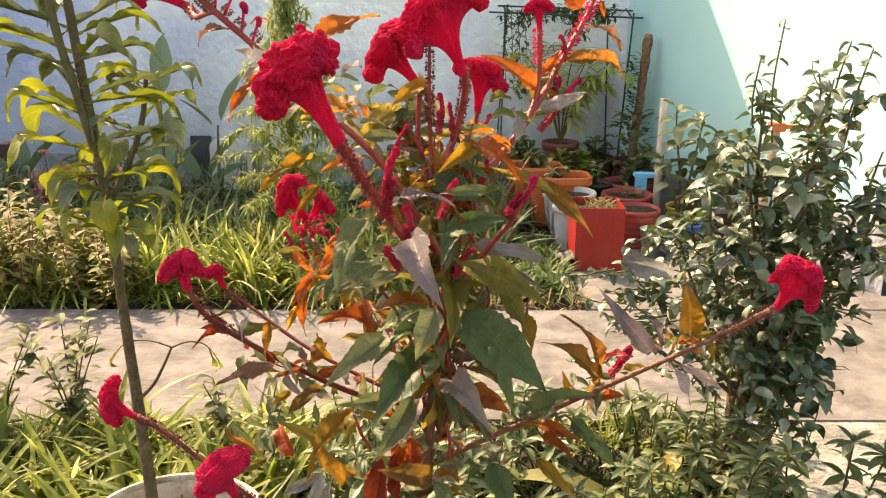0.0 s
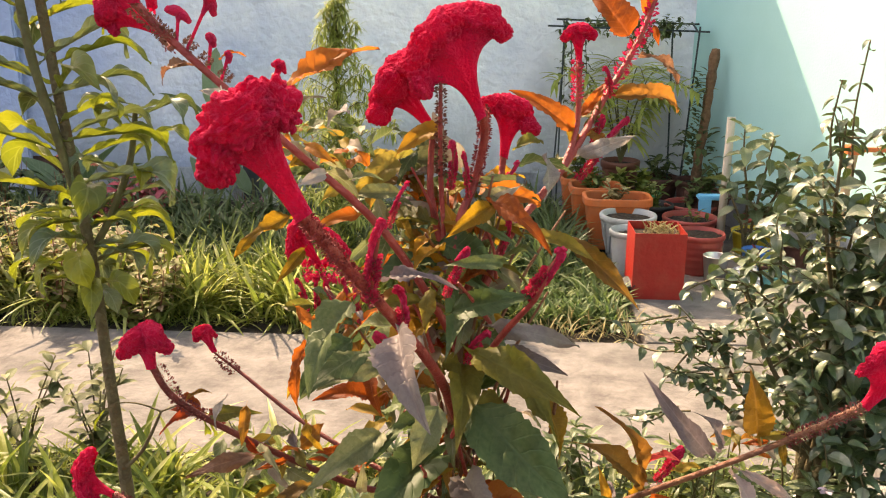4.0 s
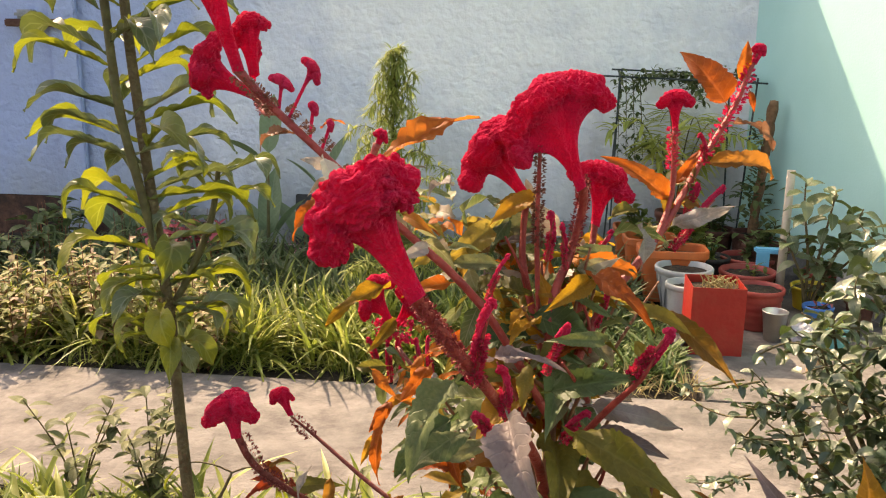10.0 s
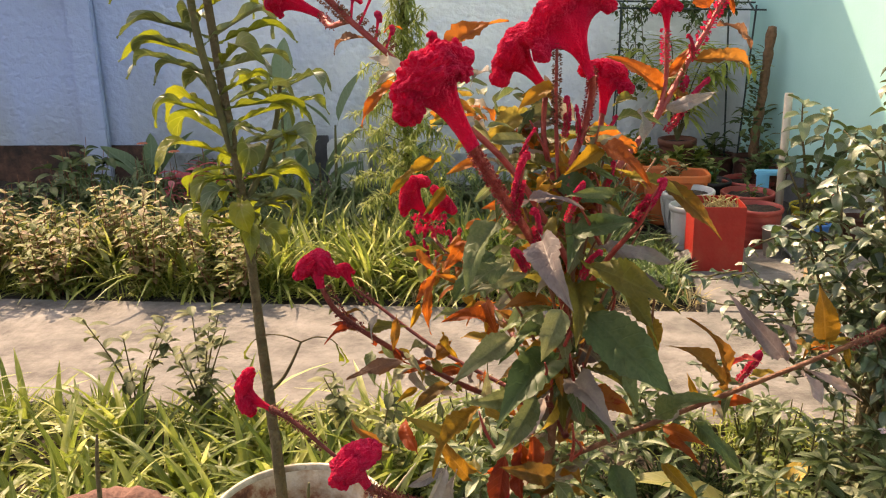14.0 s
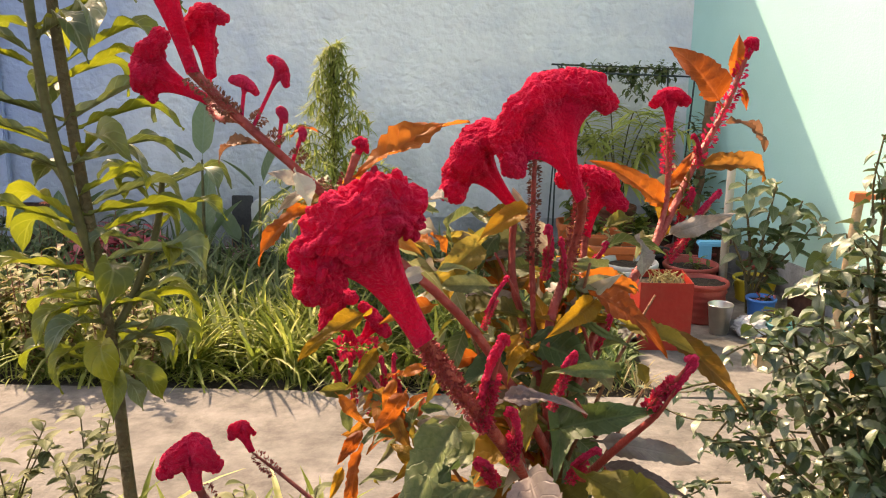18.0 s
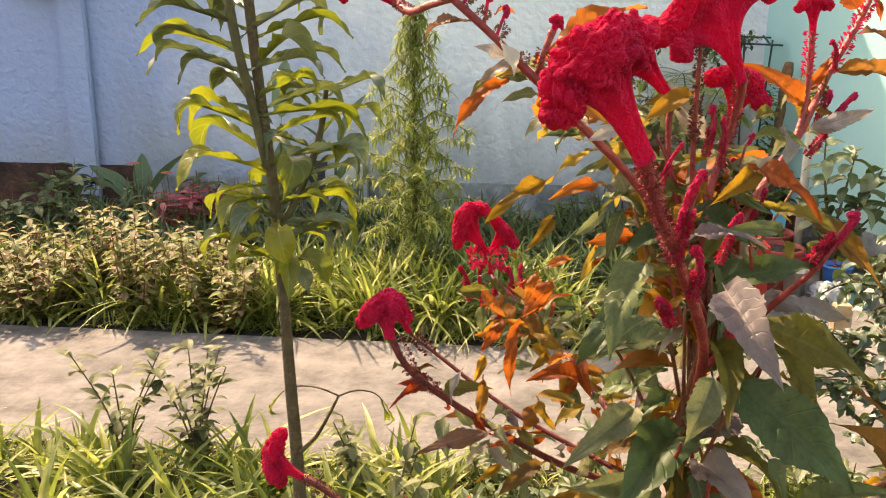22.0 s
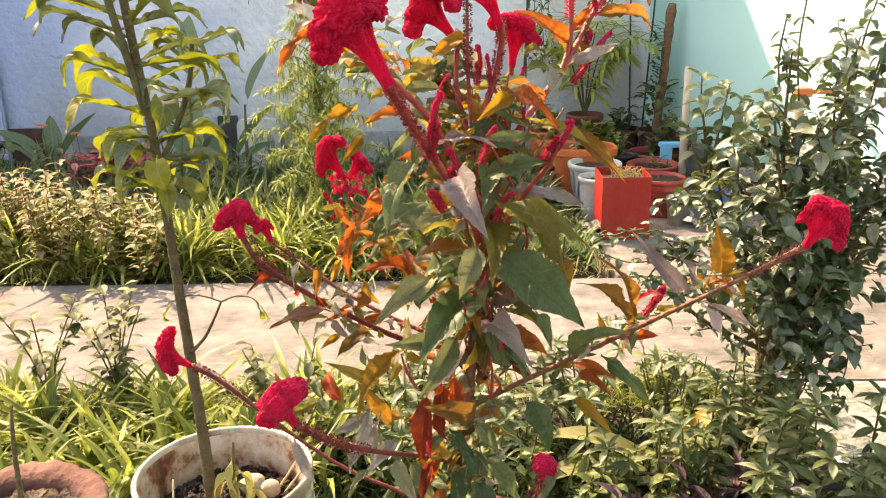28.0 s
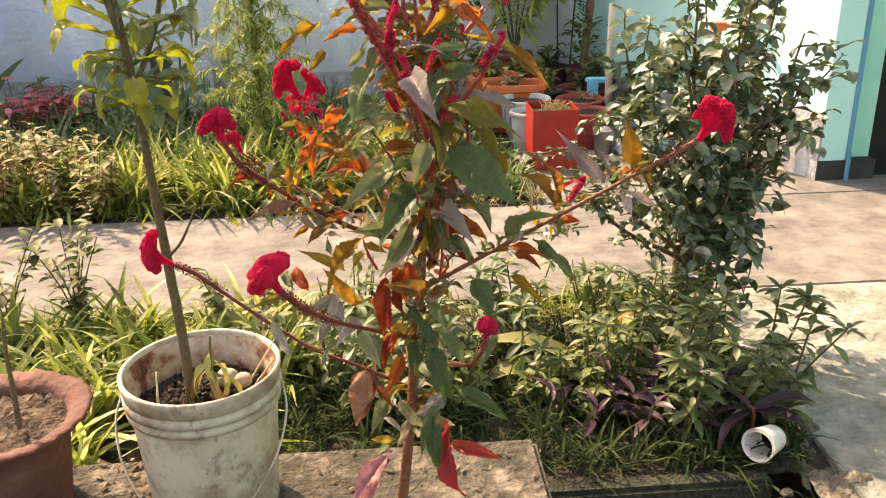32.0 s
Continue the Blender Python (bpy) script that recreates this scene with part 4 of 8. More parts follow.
# thin side shoots that carry the upper leaves
for q, h in (((0.09, 1.07, 1.12), 0.97), ((0.035, 1.06, 1.14), 0.98), ((0.12, 1.12, 1.1), 0.95), ((-0.02, 1.03, 1.1), 0.93), ((0.07, 0.99, 1.06), 0.9), ((0.14, 1.08, 1.03), 0.88), ((0.02, 0.95, 1.03), 0.86), ((0.08, 1.04, 1.16), 1.0), ((0.16, 1.15, 1.1), 0.96), ((-0.06, 1.05, 1.0), 0.85), ((0.1, 0.97, 0.98), 0.82)):
    a = Vector((0.048, 1.045, h - 0.06))
    q = Vector(q)
    stem([a, a.lerp(q, 0.5) + Vector((0, 0, 0.02)), q], [0.003, 0.0024, 0.0015], STEM_BROWN, "shoot")
# the branch at the back with its drooping head
stem([(0.05, 1.05, 0.75), (-0.02, 1.2, 0.82), (-0.1, 1.36, 0.86), (-0.17, 1.45, 0.9)], [0.006, 0.005, 0.0045, 0.004])
comb((-0.177, 1.45, 0.934), [(-0.219, 1.45, 0.948), (-0.215, 1.45, 0.981), (-0.201, 1.45, 0.999), (-0.184, 1.45, 1.001)], [0.009, 0.013, 0.013, 0.01], seed=0.3)
comb((-0.174, 1.46, 0.932), [(-0.168, 1.46, 0.984), (-0.15, 1.46, 0.964), (-0.138, 1.46, 0.948)], [0.008, 0.0105, 0.0076], seed=1.3)
bristles([(-0.205, 1.45, 0.925), (-0.18, 1.45, 0.93), (-0.15, 1.45, 0.925)], 0.014, 260, 39, 0.016, "fringe", PLUME)
for i in range(5):
    x = -0.2 + i * 0.022
    plume((x, 1.45 - 0.01 * i, 0.86 - 0.012 * (i % 3)), (x - 0.012, 1.46, 0.91), 0.007, 40 + i)

# bud on a short stalk and a dry bract at the same joint
stem([(-0.115, 0.95, 1.226), (-0.11, 0.948, 1.245), (-0.104, 0.95, 1.262)], [0.0035, 0.0034, 0.004])
bristles([(-0.114, 0.95, 1.23), (-0.11, 0.949, 1.246)], 0.006, 110, 71, 0.006)
comb((-0.105, 0.95, 1.258), [(-0.105, 0.95, 1.27), (-0.1, 0.95, 1.271), (-0.097, 0.95, 1.265)], [0.0024, 0.0034, 0.0026], seed=17.3, cell=0.003, r0=0.0022)
# leaves that can be told apart
leaf((-0.146, 0.930, 1.254), (-0.13, 0.914, 1.232), .6, "cream", 6)
leaf((-0.116, 0.965, 1.236), (-0.032, 0.985, 1.3), .27, "orange", 6)
leaf((-0.139, 0.970, 1.221), (-0.196, 0.950, 1.194), .32, "orange")
leaf((-0.146, 1.000, 1.223), (-0.188, 1.000, 1.202), .35, "olive")
leaf((-0.139, 0.950, 1.241), (-0.159, 0.930, 1.251), .5, "grey")
leaf((-0.152, 0.950, 1.274), (-0.138, 0.970, 1.286), .3, "orange")
leaf((-0.171, 0.950, 1.269), (-0.219, 0.970, 1.266), .25, "brown")
leaf((-0.098, 0.980, 1.134), (-0.157, 0.950, 1.115), .3, "yellow")
leaf((-0.094, 1.000, 1.099), (-0.117, 0.970, 1.071), .35, "yellow")
leaf((-0.052, 0.900, 1.189), (-0.069, 0.880, 1.187), .6, "grey")
leaf((-0.037, 0.920, 1.235), (-0.065, 0.950, 1.234), .4, "grey")
leaf((-0.024, 0.870, 1.095), (-0.066, 0.800, 1.066), .48, "green")
leaf((-0.015, 0.880, 1.046), (-0.056, 0.820, 1.050), .40, "greygreen")
leaf((0.014, 0.800, 1.098), (0.028, 0.720, 1.076), .52, "greypurple")
leaf((0.040, 0.930, 1.058), (0.105, 0.900, 1.092), .42, "green")
leaf((0.059, 0.920, 1.031), (0.135, 0.840, 1.034), .40, "olive")
leaf((0.074, 0.950, 1.041), (0.161, 0.930, 1.043), .30, "greypurple")
leaf((-0.005, 0.850, 1.115), (0.041, 0.830, 1.139), .28, "greypurple")
leaf((0.022, 1.020, 1.100), (0.090, 1.000, 1.086), .62, "green")
leaf((0.147, 1.100, 1.091), (0.230, 1.040, 1.041), .26, "olivebrown")
leaf((0.065, 1.050, 1.148), (0.135, 1.080, 1.123), .34, "orange")
leaf((0.001, 1.000, 1.151), (-0.050, 1.000, 1.149), .42, "greygreen")
leaf((0.031, 1.050, 1.206), (-0.012, 1.020, 1.197), .5, "yellow")
leaf((-0.007, 1.050, 1.178), (-0.047, 1.000, 1.157), .52, "olive")
leaf((0.005, 1.080, 1.178), (-0.018, 1.050, 1.159), .5, "green")
leaf((0.133, 1.120, 1.168), (0.148, 1.100, 1.127), .55, "grey")
leaf((0.174, 1.180, 1.177), (0.113, 1.160, 1.238), .36, "orange")
leaf((0.173, 1.200, 1.192), (0.205, 1.200, 1.239), .3, "orange")
leaf((0.234, 1.230, 1.276), (0.189, 1.225, 1.343), .62, "orange", 0, (0.1, -1, 0.25))
leaf((0.251, 1.270, 1.300), (0.256, 1.270, 1.351), .4, "orange")
leaf((0.261, 1.270, 1.297), (0.268, 1.260, 1.273), .4, "orange")
leaf((0.201, 1.220, 1.218), (0.316, 1.260, 1.218), .26, "olivebrown")
leaf((0.245, 1.250, 1.263), (0.314, 1.270, 1.247), .22, "brown")
leaf((0.170, 1.180, 1.150), (0.170, 1.160, 1.196), .4, "yellow")
leaf((0.083, 1.000, 1.143), (0.049, 0.960, 1.128), .5, "yellow")
leaf((0.027, 0.950, 1.080), (0.021, 0.920, 1.049), .45, "olive")
leaf((0.059, 1.000, 1.084), (0.034, 0.970, 1.067), .5, "olive")
leaf((0.112, 1.080, 1.093), (0.181, 1.050, 1.086), .3, "olive")
leaf((0.108, 1.100, 1.140), (0.073, 1.060, 1.154), .35, "greygreen")
leaf((-0.105, 1.250, 0.972), (-0.118, 1.220, 0.932), .4, "orange")
leaf((-0.179, 1.280, 0.935), (-0.146, 1.250, 0.910), .4, "orange")
leaf((-0.141, 1.250, 0.907), (-0.171, 1.220, 0.873), .4, "orange")
leaf((-0.166, 1.250, 0.859), (-0.179, 1.220, 0.827), .35, "yellow")
leaf((-0.065, 1.200, 1.000), (-0.101, 1.200, 0.995), .5, "orange")
leaf((-0.028, 1.100, 1.051), (-0.060, 1.100, 1.018), .5, "orange")
leaf((0.124, 1.050, 1.069), (0.147, 1.050, 1.042), .45, "olive")
leaf((-0.055, 1.050, 1.182), (-0.034, 1.050, 1.164), .5, "orange")
leaf((0.063, 1.050, 1.140), (0.088, 1.020, 1.122), .5, "olive")
leaf((0.055, 0.950, 0.972), (0.148, 0.860, 0.918), .47, "darkgreen", 6, (-0.25, -0.8, 0.7))
leaf((0.129, 1.020, 0.944), (0.165, 0.980, 0.906), .5, "yellow")
leaf((0.089, 0.980, 0.997), (0.153, 0.920, 0.962), .32, "olive")
leaf((0.082, 0.980, 1.007), (0.150, 0.950, 0.997), .34, "greypurple")
leaf((-0.026, 0.880, 1.057), (-0.083, 0.850, 1.028), .5, "darkgreen")
leaf((0.007, 0.900, 1.028), (-0.057, 0.860, 1.028), .3, "greygreen")
leaf((0.040, 0.900, 0.992), (0.018, 0.860, 0.948), .6, "greygreen")
leaf((-0.011, 0.950, 0.936), (-0.069, 0.880, 0.921), .42, "greygreen")
leaf((0.021, 0.980, 0.934), (-0.025, 0.920, 0.942), .3, "green")
leaf((0.014, 0.980, 0.851), (-0.018, 0.900, 0.810), .38, "greygreen")
leaf((-0.011, 1.000, 0.834), (-0.046, 0.930, 0.854), .4, "greygreen")
leaf((-0.049, 1.000, 0.825), (-0.121, 0.930, 0.783), .32, "yellow")
leaf((-0.093, 0.980, 0.857), (-0.141, 0.950, 0.843), .4, "olivebrown")
leaf((-0.142, 0.980, 0.887), (-0.209, 0.940, 0.890), .3, "brown")
leaf((-0.053, 1.120, 0.882), (-0.096, 1.080, 0.917), .5, "orange")
leaf((-0.062, 1.150, 0.903), (-0.048, 1.100, 0.882), .5, "orange")
leaf((-0.088, 1.200, 0.976), (-0.107, 1.150, 0.951), .5, "orange")
leaf((0.006, 1.020, 0.773), (0.014, 0.970, 0.735), .5, "redorange")
leaf((0.049, 1.050, 0.817), (0.103, 1.000, 0.830), .5, "redorange")
leaf((0.146, 1.000, 0.805), (0.213, 0.960, 0.861), .40, "green")
leaf((0.130, 1.000, 0.872), (0.113, 1.000, 0.875), .4, "green")
leaf((0.110, 0.980, 0.877), (0.135, 0.950, 0.853), .5, "green")
leaf((0.203, 1.030, 0.791), (0.270, 0.980, 0.759), .34, "green")
leaf((0.163, 1.020, 0.786), (0.206, 0.980, 0.793), .4, "orange")
leaf((0.237, 1.000, 0.848), (0.175, 0.960, 0.924), .32, "olivebrown")
leaf((0.237, 1.000, 0.849), (0.220, 0.980, 0.944), .25, "olivebrown")
leaf((0.239, 1.000, 0.879), (0.260, 0.980, 0.906), .4, "red")
leaf((0.307, 1.000, 0.883), (0.244, 0.970, 0.958), .28, "greypurple")
leaf((0.310, 1.000, 0.894), (0.287, 0.980, 0.946), .35, "greypurple")
leaf((0.346, 1.000, 0.907), (0.330, 0.990, 0.982), .52, "yellowbrown")
leaf((0.321, 1.000, 0.876), (0.346, 0.960, 0.853), .4, "greypink")
leaf((0.324, 1.000, 0.879), (0.392, 0.970, 0.857), .2, "greypink")
leaf((-0.156, 0.980, 0.944), (-0.155, 0.950, 0.912), .35, "yellowbrown")
leaf((-0.175, 0.980, 0.950), (-0.189, 0.960, 0.925), .3, "grey")
leaf((-0.124, 1.100, 0.960), (-0.144, 1.050, 0.900), .25, "orange")
leaf((-0.104, 1.000, 0.915), (-0.092, 0.980, 0.888), .4, "yellow")
leaf((-0.134, 1.000, 0.841), (-0.158, 0.980, 0.832), .4, "yellow")
leaf((0.002, 1.020, 0.712), (-0.018, 1.000, 0.764), .4, "orange")
leaf((-0.072, 1.030, 0.689), (-0.110, 1.000, 0.756), .35, "yellowbrown")
leaf((0.030, 1.100, 1.184), (-0.011, 1.080, 1.193), .5, "yellow")
leaf((0.074, 1.000, 1.147), (0.127, 0.950, 1.140), .38, "orange")
leaf((0.097, 0.950, 1.100), (0.054, 0.920, 1.113), .35, "green")
leaf((-0.025, 0.980, 0.772), (-0.040, 0.930, 0.690), .35, "redorange")
leaf((-0.005, 1.000, 0.772), (-0.001, 0.980, 0.708), .35, "orange")
leaf((-0.016, 1.000, 0.675), (-0.027, 0.970, 0.622), .3, "redorange")
leaf((-0.062, 0.980, 0.618), (-0.093, 0.920, 0.541), .48, "brown")
leaf((0.030, 0.950, 0.664), (0.062, 0.880, 0.615), .45, "darkgreen")
leaf((0.065, 0.920, 0.601), (0.141, 0.860, 0.581), .36, "darkgreen")
leaf((0.046, 0.900, 0.587), (0.007, 0.840, 0.551), .40, "greygreen")
leaf((0.053, 0.900, 0.554), (0.067, 0.840, 0.455), .42, "red")
leaf((0.054, 0.900, 0.514), (0.127, 0.860, 0.515), .36, "red")
leaf((-0.029, 0.920, 0.493), (-0.098, 0.840, 0.462), .36, "pink")
leaf((0.032, 0.880, 0.578), (0.034, 0.830, 0.518), .45, "darkgreen")
leaf((-0.071, 0.950, 0.693), (-0.045, 0.900, 0.657), .42, "greygreen")
leaf((0.001, 0.970, 0.717), (0.046, 0.920, 0.697), .45, "darkgreen")
leaf((0.138, 0.950, 0.672), (0.106, 0.900, 0.653), .35, "greygreen")
leaf((-0.005, 0.950, 0.651), (-0.028, 0.900, 0.613), .4, "orange")
leaf((-0.056, 0.970, 0.573), (-0.029, 0.920, 0.592), .4, "orange")
leaf((0.038, 0.980, 0.729), (-0.005, 0.930, 0.772), .5, "olivebrown")
leaf((-0.101, 0.950, 0.676), (-0.134, 0.920, 0.656), .3, "greygreen")
leaf((-0.203, 0.980, 0.704), (-0.178, 0.940, 0.647), .3, "grey")
# hanging leaves low on the stem
leaf((-0.050, 1.0, 0.602), (-0.095, 0.955, 0.521), 0.62, "brown")
leaf((-0.056, 1.0, 0.657), (-0.026, 0.955, 0.620), 0.50, "greygreen")
leaf((0.022, 1.0, 0.602), (0.075, 0.955, 0.564), 0.62, "green")
leaf((0.003, 1.0, 0.644), (0.020, 0.955, 0.608), 0.60, "darkgreen")
leaf((0.022, 1.0, 0.503), (0.051, 0.955, 0.423), 0.50, "darkgreen")
leaf((0.102, 1.0, 0.750), (0.131, 0.955, 0.694), 0.55, "darkgreen")
leaf((0.103, 1.0, 0.546), (0.151, 0.955, 0.516), 0.42, "greygreen")
leaf((-0.034, 1.0, 0.435), (-0.110, 0.955, 0.362), 0.42, "pink")
leaf((-0.009, 1.0, 0.765), (-0.005, 0.955, 0.704), 0.36, "redorange")
leaf((-0.025, 1.0, 0.660), (-0.038, 0.955, 0.616), 0.30, "redorange")
leaf((0.026, 1.0, 0.839), (-0.026, 0.955, 0.776), 0.36, "greypink")
leaf((-0.028, 1.0, 0.747), (-0.025, 0.955, 0.677), 0.30, "red")
leaf((-0.020, 1.0, 0.553), (-0.063, 0.955, 0.511), 0.45, "green")
leaf((0.046, 1.0, 0.661), (0.099, 0.955, 0.623), 0.45, "green")
leaf((-0.016, 1.0, 0.542), (0.014, 0.955, 0.495), 0.42, "greygreen")
leaf((0.062, 1.0, 0.548), (0.018, 0.955, 0.521), 0.50, "grey")
leaf((0.165, 1.0, 0.785), (0.201, 0.955, 0.778), 0.35, "orange")
leaf((0.161, 1.0, 0.752), (0.207, 0.955, 0.723), 0.30, "yellow")
leaf((-0.068, 1.0, 0.687), (-0.102, 0.955, 0.673), 0.50, "grey")
leaf((-0.089, 1.0, 0.765), (-0.125, 0.955, 0.817), 0.30, "olive")
# dry pale leaves hanging low beside the bucket
for a, b in (((-0.1, 1.0, 0.73), (-0.155, 0.985, 0.7)), ((-0.1, 1.0, 0.735), (-0.128, 0.97, 0.672)), ((-0.09, 1.01, 0.72), (-0.11, 0.98, 0.652)), ((-0.105, 1.0, 0.7), (-0.142, 0.98, 0.645))):
    leaf(a, b, 0.3, "grey", 2)
def airy(c):
    """The thin side of the plant, where the pots behind show through."""
    return 0.078 < c.x < 0.24 and 0.95 < c.z < 1.15 and c.y > 0.93


# leaves that arch outward all round the stem
for i in range(32):
    z = 0.82 + 0.31 * i / 31 + leaf_rng.uniform(-0.015, 0.015)
    a, n = i * 2.4 + leaf_rng.uniform(-0.3, 0.3), leaf_rng.uniform(0.075, 0.125) * (1 if z < 1.04 else 0.75)
    p = Vector((0.047 + 0.02 * math.cos(a), 1.03 + 0.02 * math.sin(a), z))
    q = p + Vector((math.cos(a) * n, math.sin(a) * n, leaf_rng.uniform(-0.01, 0.045)))
    key = leaf_rng.choice(("green", "darkgreen", "greygreen", "greypurple", "green", "olive")) if i % 4 else leaf_rng.choice(("orange", "yellow", "olivebrown"))
    if not i % 4:
        q = p.lerp(q, 0.65)
    if airy((p + q) / 2):
        continue
    part("leaf", leaf_mesh(7, leaf_rng.choice((0.34, 0.4, 0.46)), key, LEAF[key]), None, cock, LOOK[key] + " pointed leaf", SHIFT @ along(p, q, (leaf_rng.uniform(-0.3, 0.3), leaf_rng.uniform(-0.5, 0.1), 1), leaf_rng.uniform(-20, 20)))
# orange leaves crowded low behind the stem
for i in range(26):
    p = Vector((0.02, 1.1, 0.78)).lerp(Vector((-0.17, 1.4, 0.92)), leaf_rng.random()) + Vector((leaf_rng.gauss(0, 0.03), leaf_rng.gauss(0, 0.03), leaf_rng.gauss(0, 0.035)))
    d = Vector((leaf_rng.gauss(0, 1), leaf_rng.gauss(-0.3, 0.7), leaf_rng.gauss(-0.3, 0.5))).normalized()
    leaf(p, p + d * leaf_rng.uniform(0.03, 0.06), leaf_rng.choice((0.36, 0.44, 0.5)), leaf_rng.choice(("orange", "olivebrown", "yellow", "olive", "olive", "green")))
for i in range(40):
    p = Vector((0.03, 1.06, 1.0)).lerp(Vector((0.13, 1.16, 1.17)), leaf_rng.random()) + Vector((leaf_rng.gauss(0, 0.035), leaf_rng.gauss(0, 0.03), leaf_rng.gauss(0, 0.02)))
    d = Vector((leaf_rng.gauss(0, 1), leaf_rng.gauss(-0.2, 0.7), leaf_rng.gauss(0.1, 0.5))).normalized()
    if airy(p):
        continue
    leaf(p, p + d * leaf_rng.uniform(0.04, 0.075), leaf_rng.choice((0.3, 0.38, 0.44)), leaf_rng.choice(("orange", "olive", "yellow", "greygreen", "olive", "grey")))
# smaller leaves along the branches
FILL = [((0.05, 1.02, 0.98), (0.06, 1.03, 1.1)), ((0.045, 1.02, 1.06), (0.07, 1.05, 1.16)), ((0.02, 1.07, 1.1), (-0.02, 1.1, 1.17)), ((0.05, 1.05, 0.8), (-0.1, 1.36, 0.88)), ((0.093, 1.08, 1.081), (0.2, 1.2, 1.2)),
        ((0.04, 1.06, 0.6), (0.045, 1.05, 0.9)), ((0.05, 1.0, 0.95), (0.0, 0.97, 1.12)), ((0.08, 1.1, 1.05), (0.12, 1.2, 1.12)), ((0.0, 1.05, 0.42), (0.02, 1.06, 0.66)), ((-0.02, 1.06, 0.8), (-0.2, 0.99, 0.92)), ((0.0, 1.07, 0.66), (-0.25, 1.1, 0.71)), ((0.1, 1.05, 0.74), (0.36, 1.0, 0.91)), ((0.04, 1.06, 0.72), (0.05, 1.05, 0.92))]
HUES = ["orange", "olive", "olivebrown", "yellow", "greygreen", "olive", "greypurple", "redorange", "green", "olivebrown", "greygreen"]
for i, (a, b) in enumerate(FILL):
    for k in range(15 if i < 7 else 9):
        p = Vector(a).lerp(Vector(b), leaf_rng.random())
        d = Vector((leaf_rng.gauss(0, 1), leaf_rng.gauss(0.6, 0.7), leaf_rng.gauss(0.1, 0.45))).normalized()
        if airy(p):
            continue
        leaf(p, p + d * leaf_rng.uniform(0.035, 0.07), leaf_rng.choice((0.28, 0.36, 0.44)), leaf_rng.choice(HUES))
for i in range(24):
    p = Vector((-0.04, 1.0, 0.82)).lerp(Vector((-0.24, 1.0, 0.94)), leaf_rng.random())
    if i % 2:
        p = Vector((0.1, 1.05, 0.74)).lerp(Vector((0.4, 1.0, 0.93)), leaf_rng.random())
    d = Vector((leaf_rng.gauss(0, 1), leaf_rng.gauss(0, 0.8), leaf_rng.gauss(0.1, 0.6))).normalized()
    leaf(p, p + d * leaf_rng.uniform(0.02, 0.045), leaf_rng.choice((0.28, 0.36)), leaf_rng.choice(HUES))

# slim red shoots between the leaves
for i in range(26):
    p = Vector((0.05, 1.05, 0.74)).lerp(Vector((0.07, 1.04, 1.08)), i / 25) + Vector((leaf_rng.gauss(0, 0.03), leaf_rng.gauss(-0.025, 0.03), 0))
    q = p + Vector((leaf_rng.uniform(-0.05, 0.03), leaf_rng.gauss(-0.02, 0.03), leaf_rng.uniform(0.05, 0.1)))
    stem([p, p.lerp(q, 0.5) + Vector((leaf_rng.gauss(0, 0.006), 0, 0)), q], [0.0028, 0.0023, 0.0012], STEM_CRIMSON if i % 4 else STEM_BROWN, "shoot", 0.3)

# the rest of its foliage
WARM = leaf_mat("cockscomb_warm", [(0.0, (0.42, 0.08, 0.014)), (0.25, (0.38, 0.135, 0.018)), (0.55, (0.26, 0.17, 0.026)), (1.0, (0.34, 0.235, 0.034))], vein=(0.55, 0.3, 0.12), vein_amt=0.3, rough=0.6, spec=0.3, trans=0.58, island=True)
COOL = leaf_mat("cockscomb_cool", [(0.0, (0.07, 0.11, 0.032)), (0.35, (0.13, 0.16, 0.055)), (0.6, (0.21, 0.2, 0.09)), (0.8, (0.24, 0.17, 0.13)), (1.0, (0.38, 0.33, 0.24))], vein=(0.35, 0.33, 0.22), vein_amt=0.45, rough=0.48, spec=0.45, trans=0.48, island=True)
MORE = [leaf_shape(1, w * 0.85, seg=9, stalk=0.1, seed=i, teeth=0.02, taper=1.05, **FORMS[i]) for i, w in enumerate((0.36, 0.42, 0.3, 0.38, 0.34, 0.4))]
ZONES = [((0.05, 1.05, 0.98), (0.075, 1.1, 1.15), 0.085, 70), ((0.0, 1.08, 1.05), (-0.05, 1.08, 1.18), 0.06, 40), ((0.03, 1.07, 0.62), (0.05, 1.07, 0.98), 0.085, 60), ((-0.02, 1.2, 0.8), (-0.15, 1.42, 0.9), 0.06, 50), ((0.1, 1.12, 1.05), (0.17, 1.18, 1.15), 0.05, 45),
         ((-0.005, 1.04, 0.42), (0.025, 1.06, 0.7), 0.075, 52), ((-0.06, 0.98, 1.16), (-0.13, 0.97, 1.24), 0.035, 26), ((-0.04, 1.05, 0.78), (-0.2, 1.03, 0.88), 0.045, 24), ((0.12, 1.05, 0.76), (0.38, 1.02, 0.92), 0.03, 22)]
warm, cool = [], []
for i, (a, b, r, n) in enumerate(ZONES):
    for k in range(int(n * 1.2)):
        p = Vector(a).lerp(Vector(b), leaf_rng.random())
        d = Vector((leaf_rng.gauss(0, 1), leaf_rng.gauss(0.2, 0.8), leaf_rng.gauss(0.0, 0.5))).normalized()
        p = p + d * r * leaf_rng.uniform(0.0, 0.6)
        if airy(p):
            continue
        m = along(p, p + d * (0.02 + r * leaf_rng.uniform(0.25, 0.6)), (leaf_rng.uniform(-0.5, 0.5), leaf_rng.uniform(-0.9, 0.2), leaf_rng.uniform(0.3, 1)), leaf_rng.uniform(-25, 25))
        (warm if leaf_rng.random() < 0.4 else cool).append((leaf_rng.randrange(6), m))
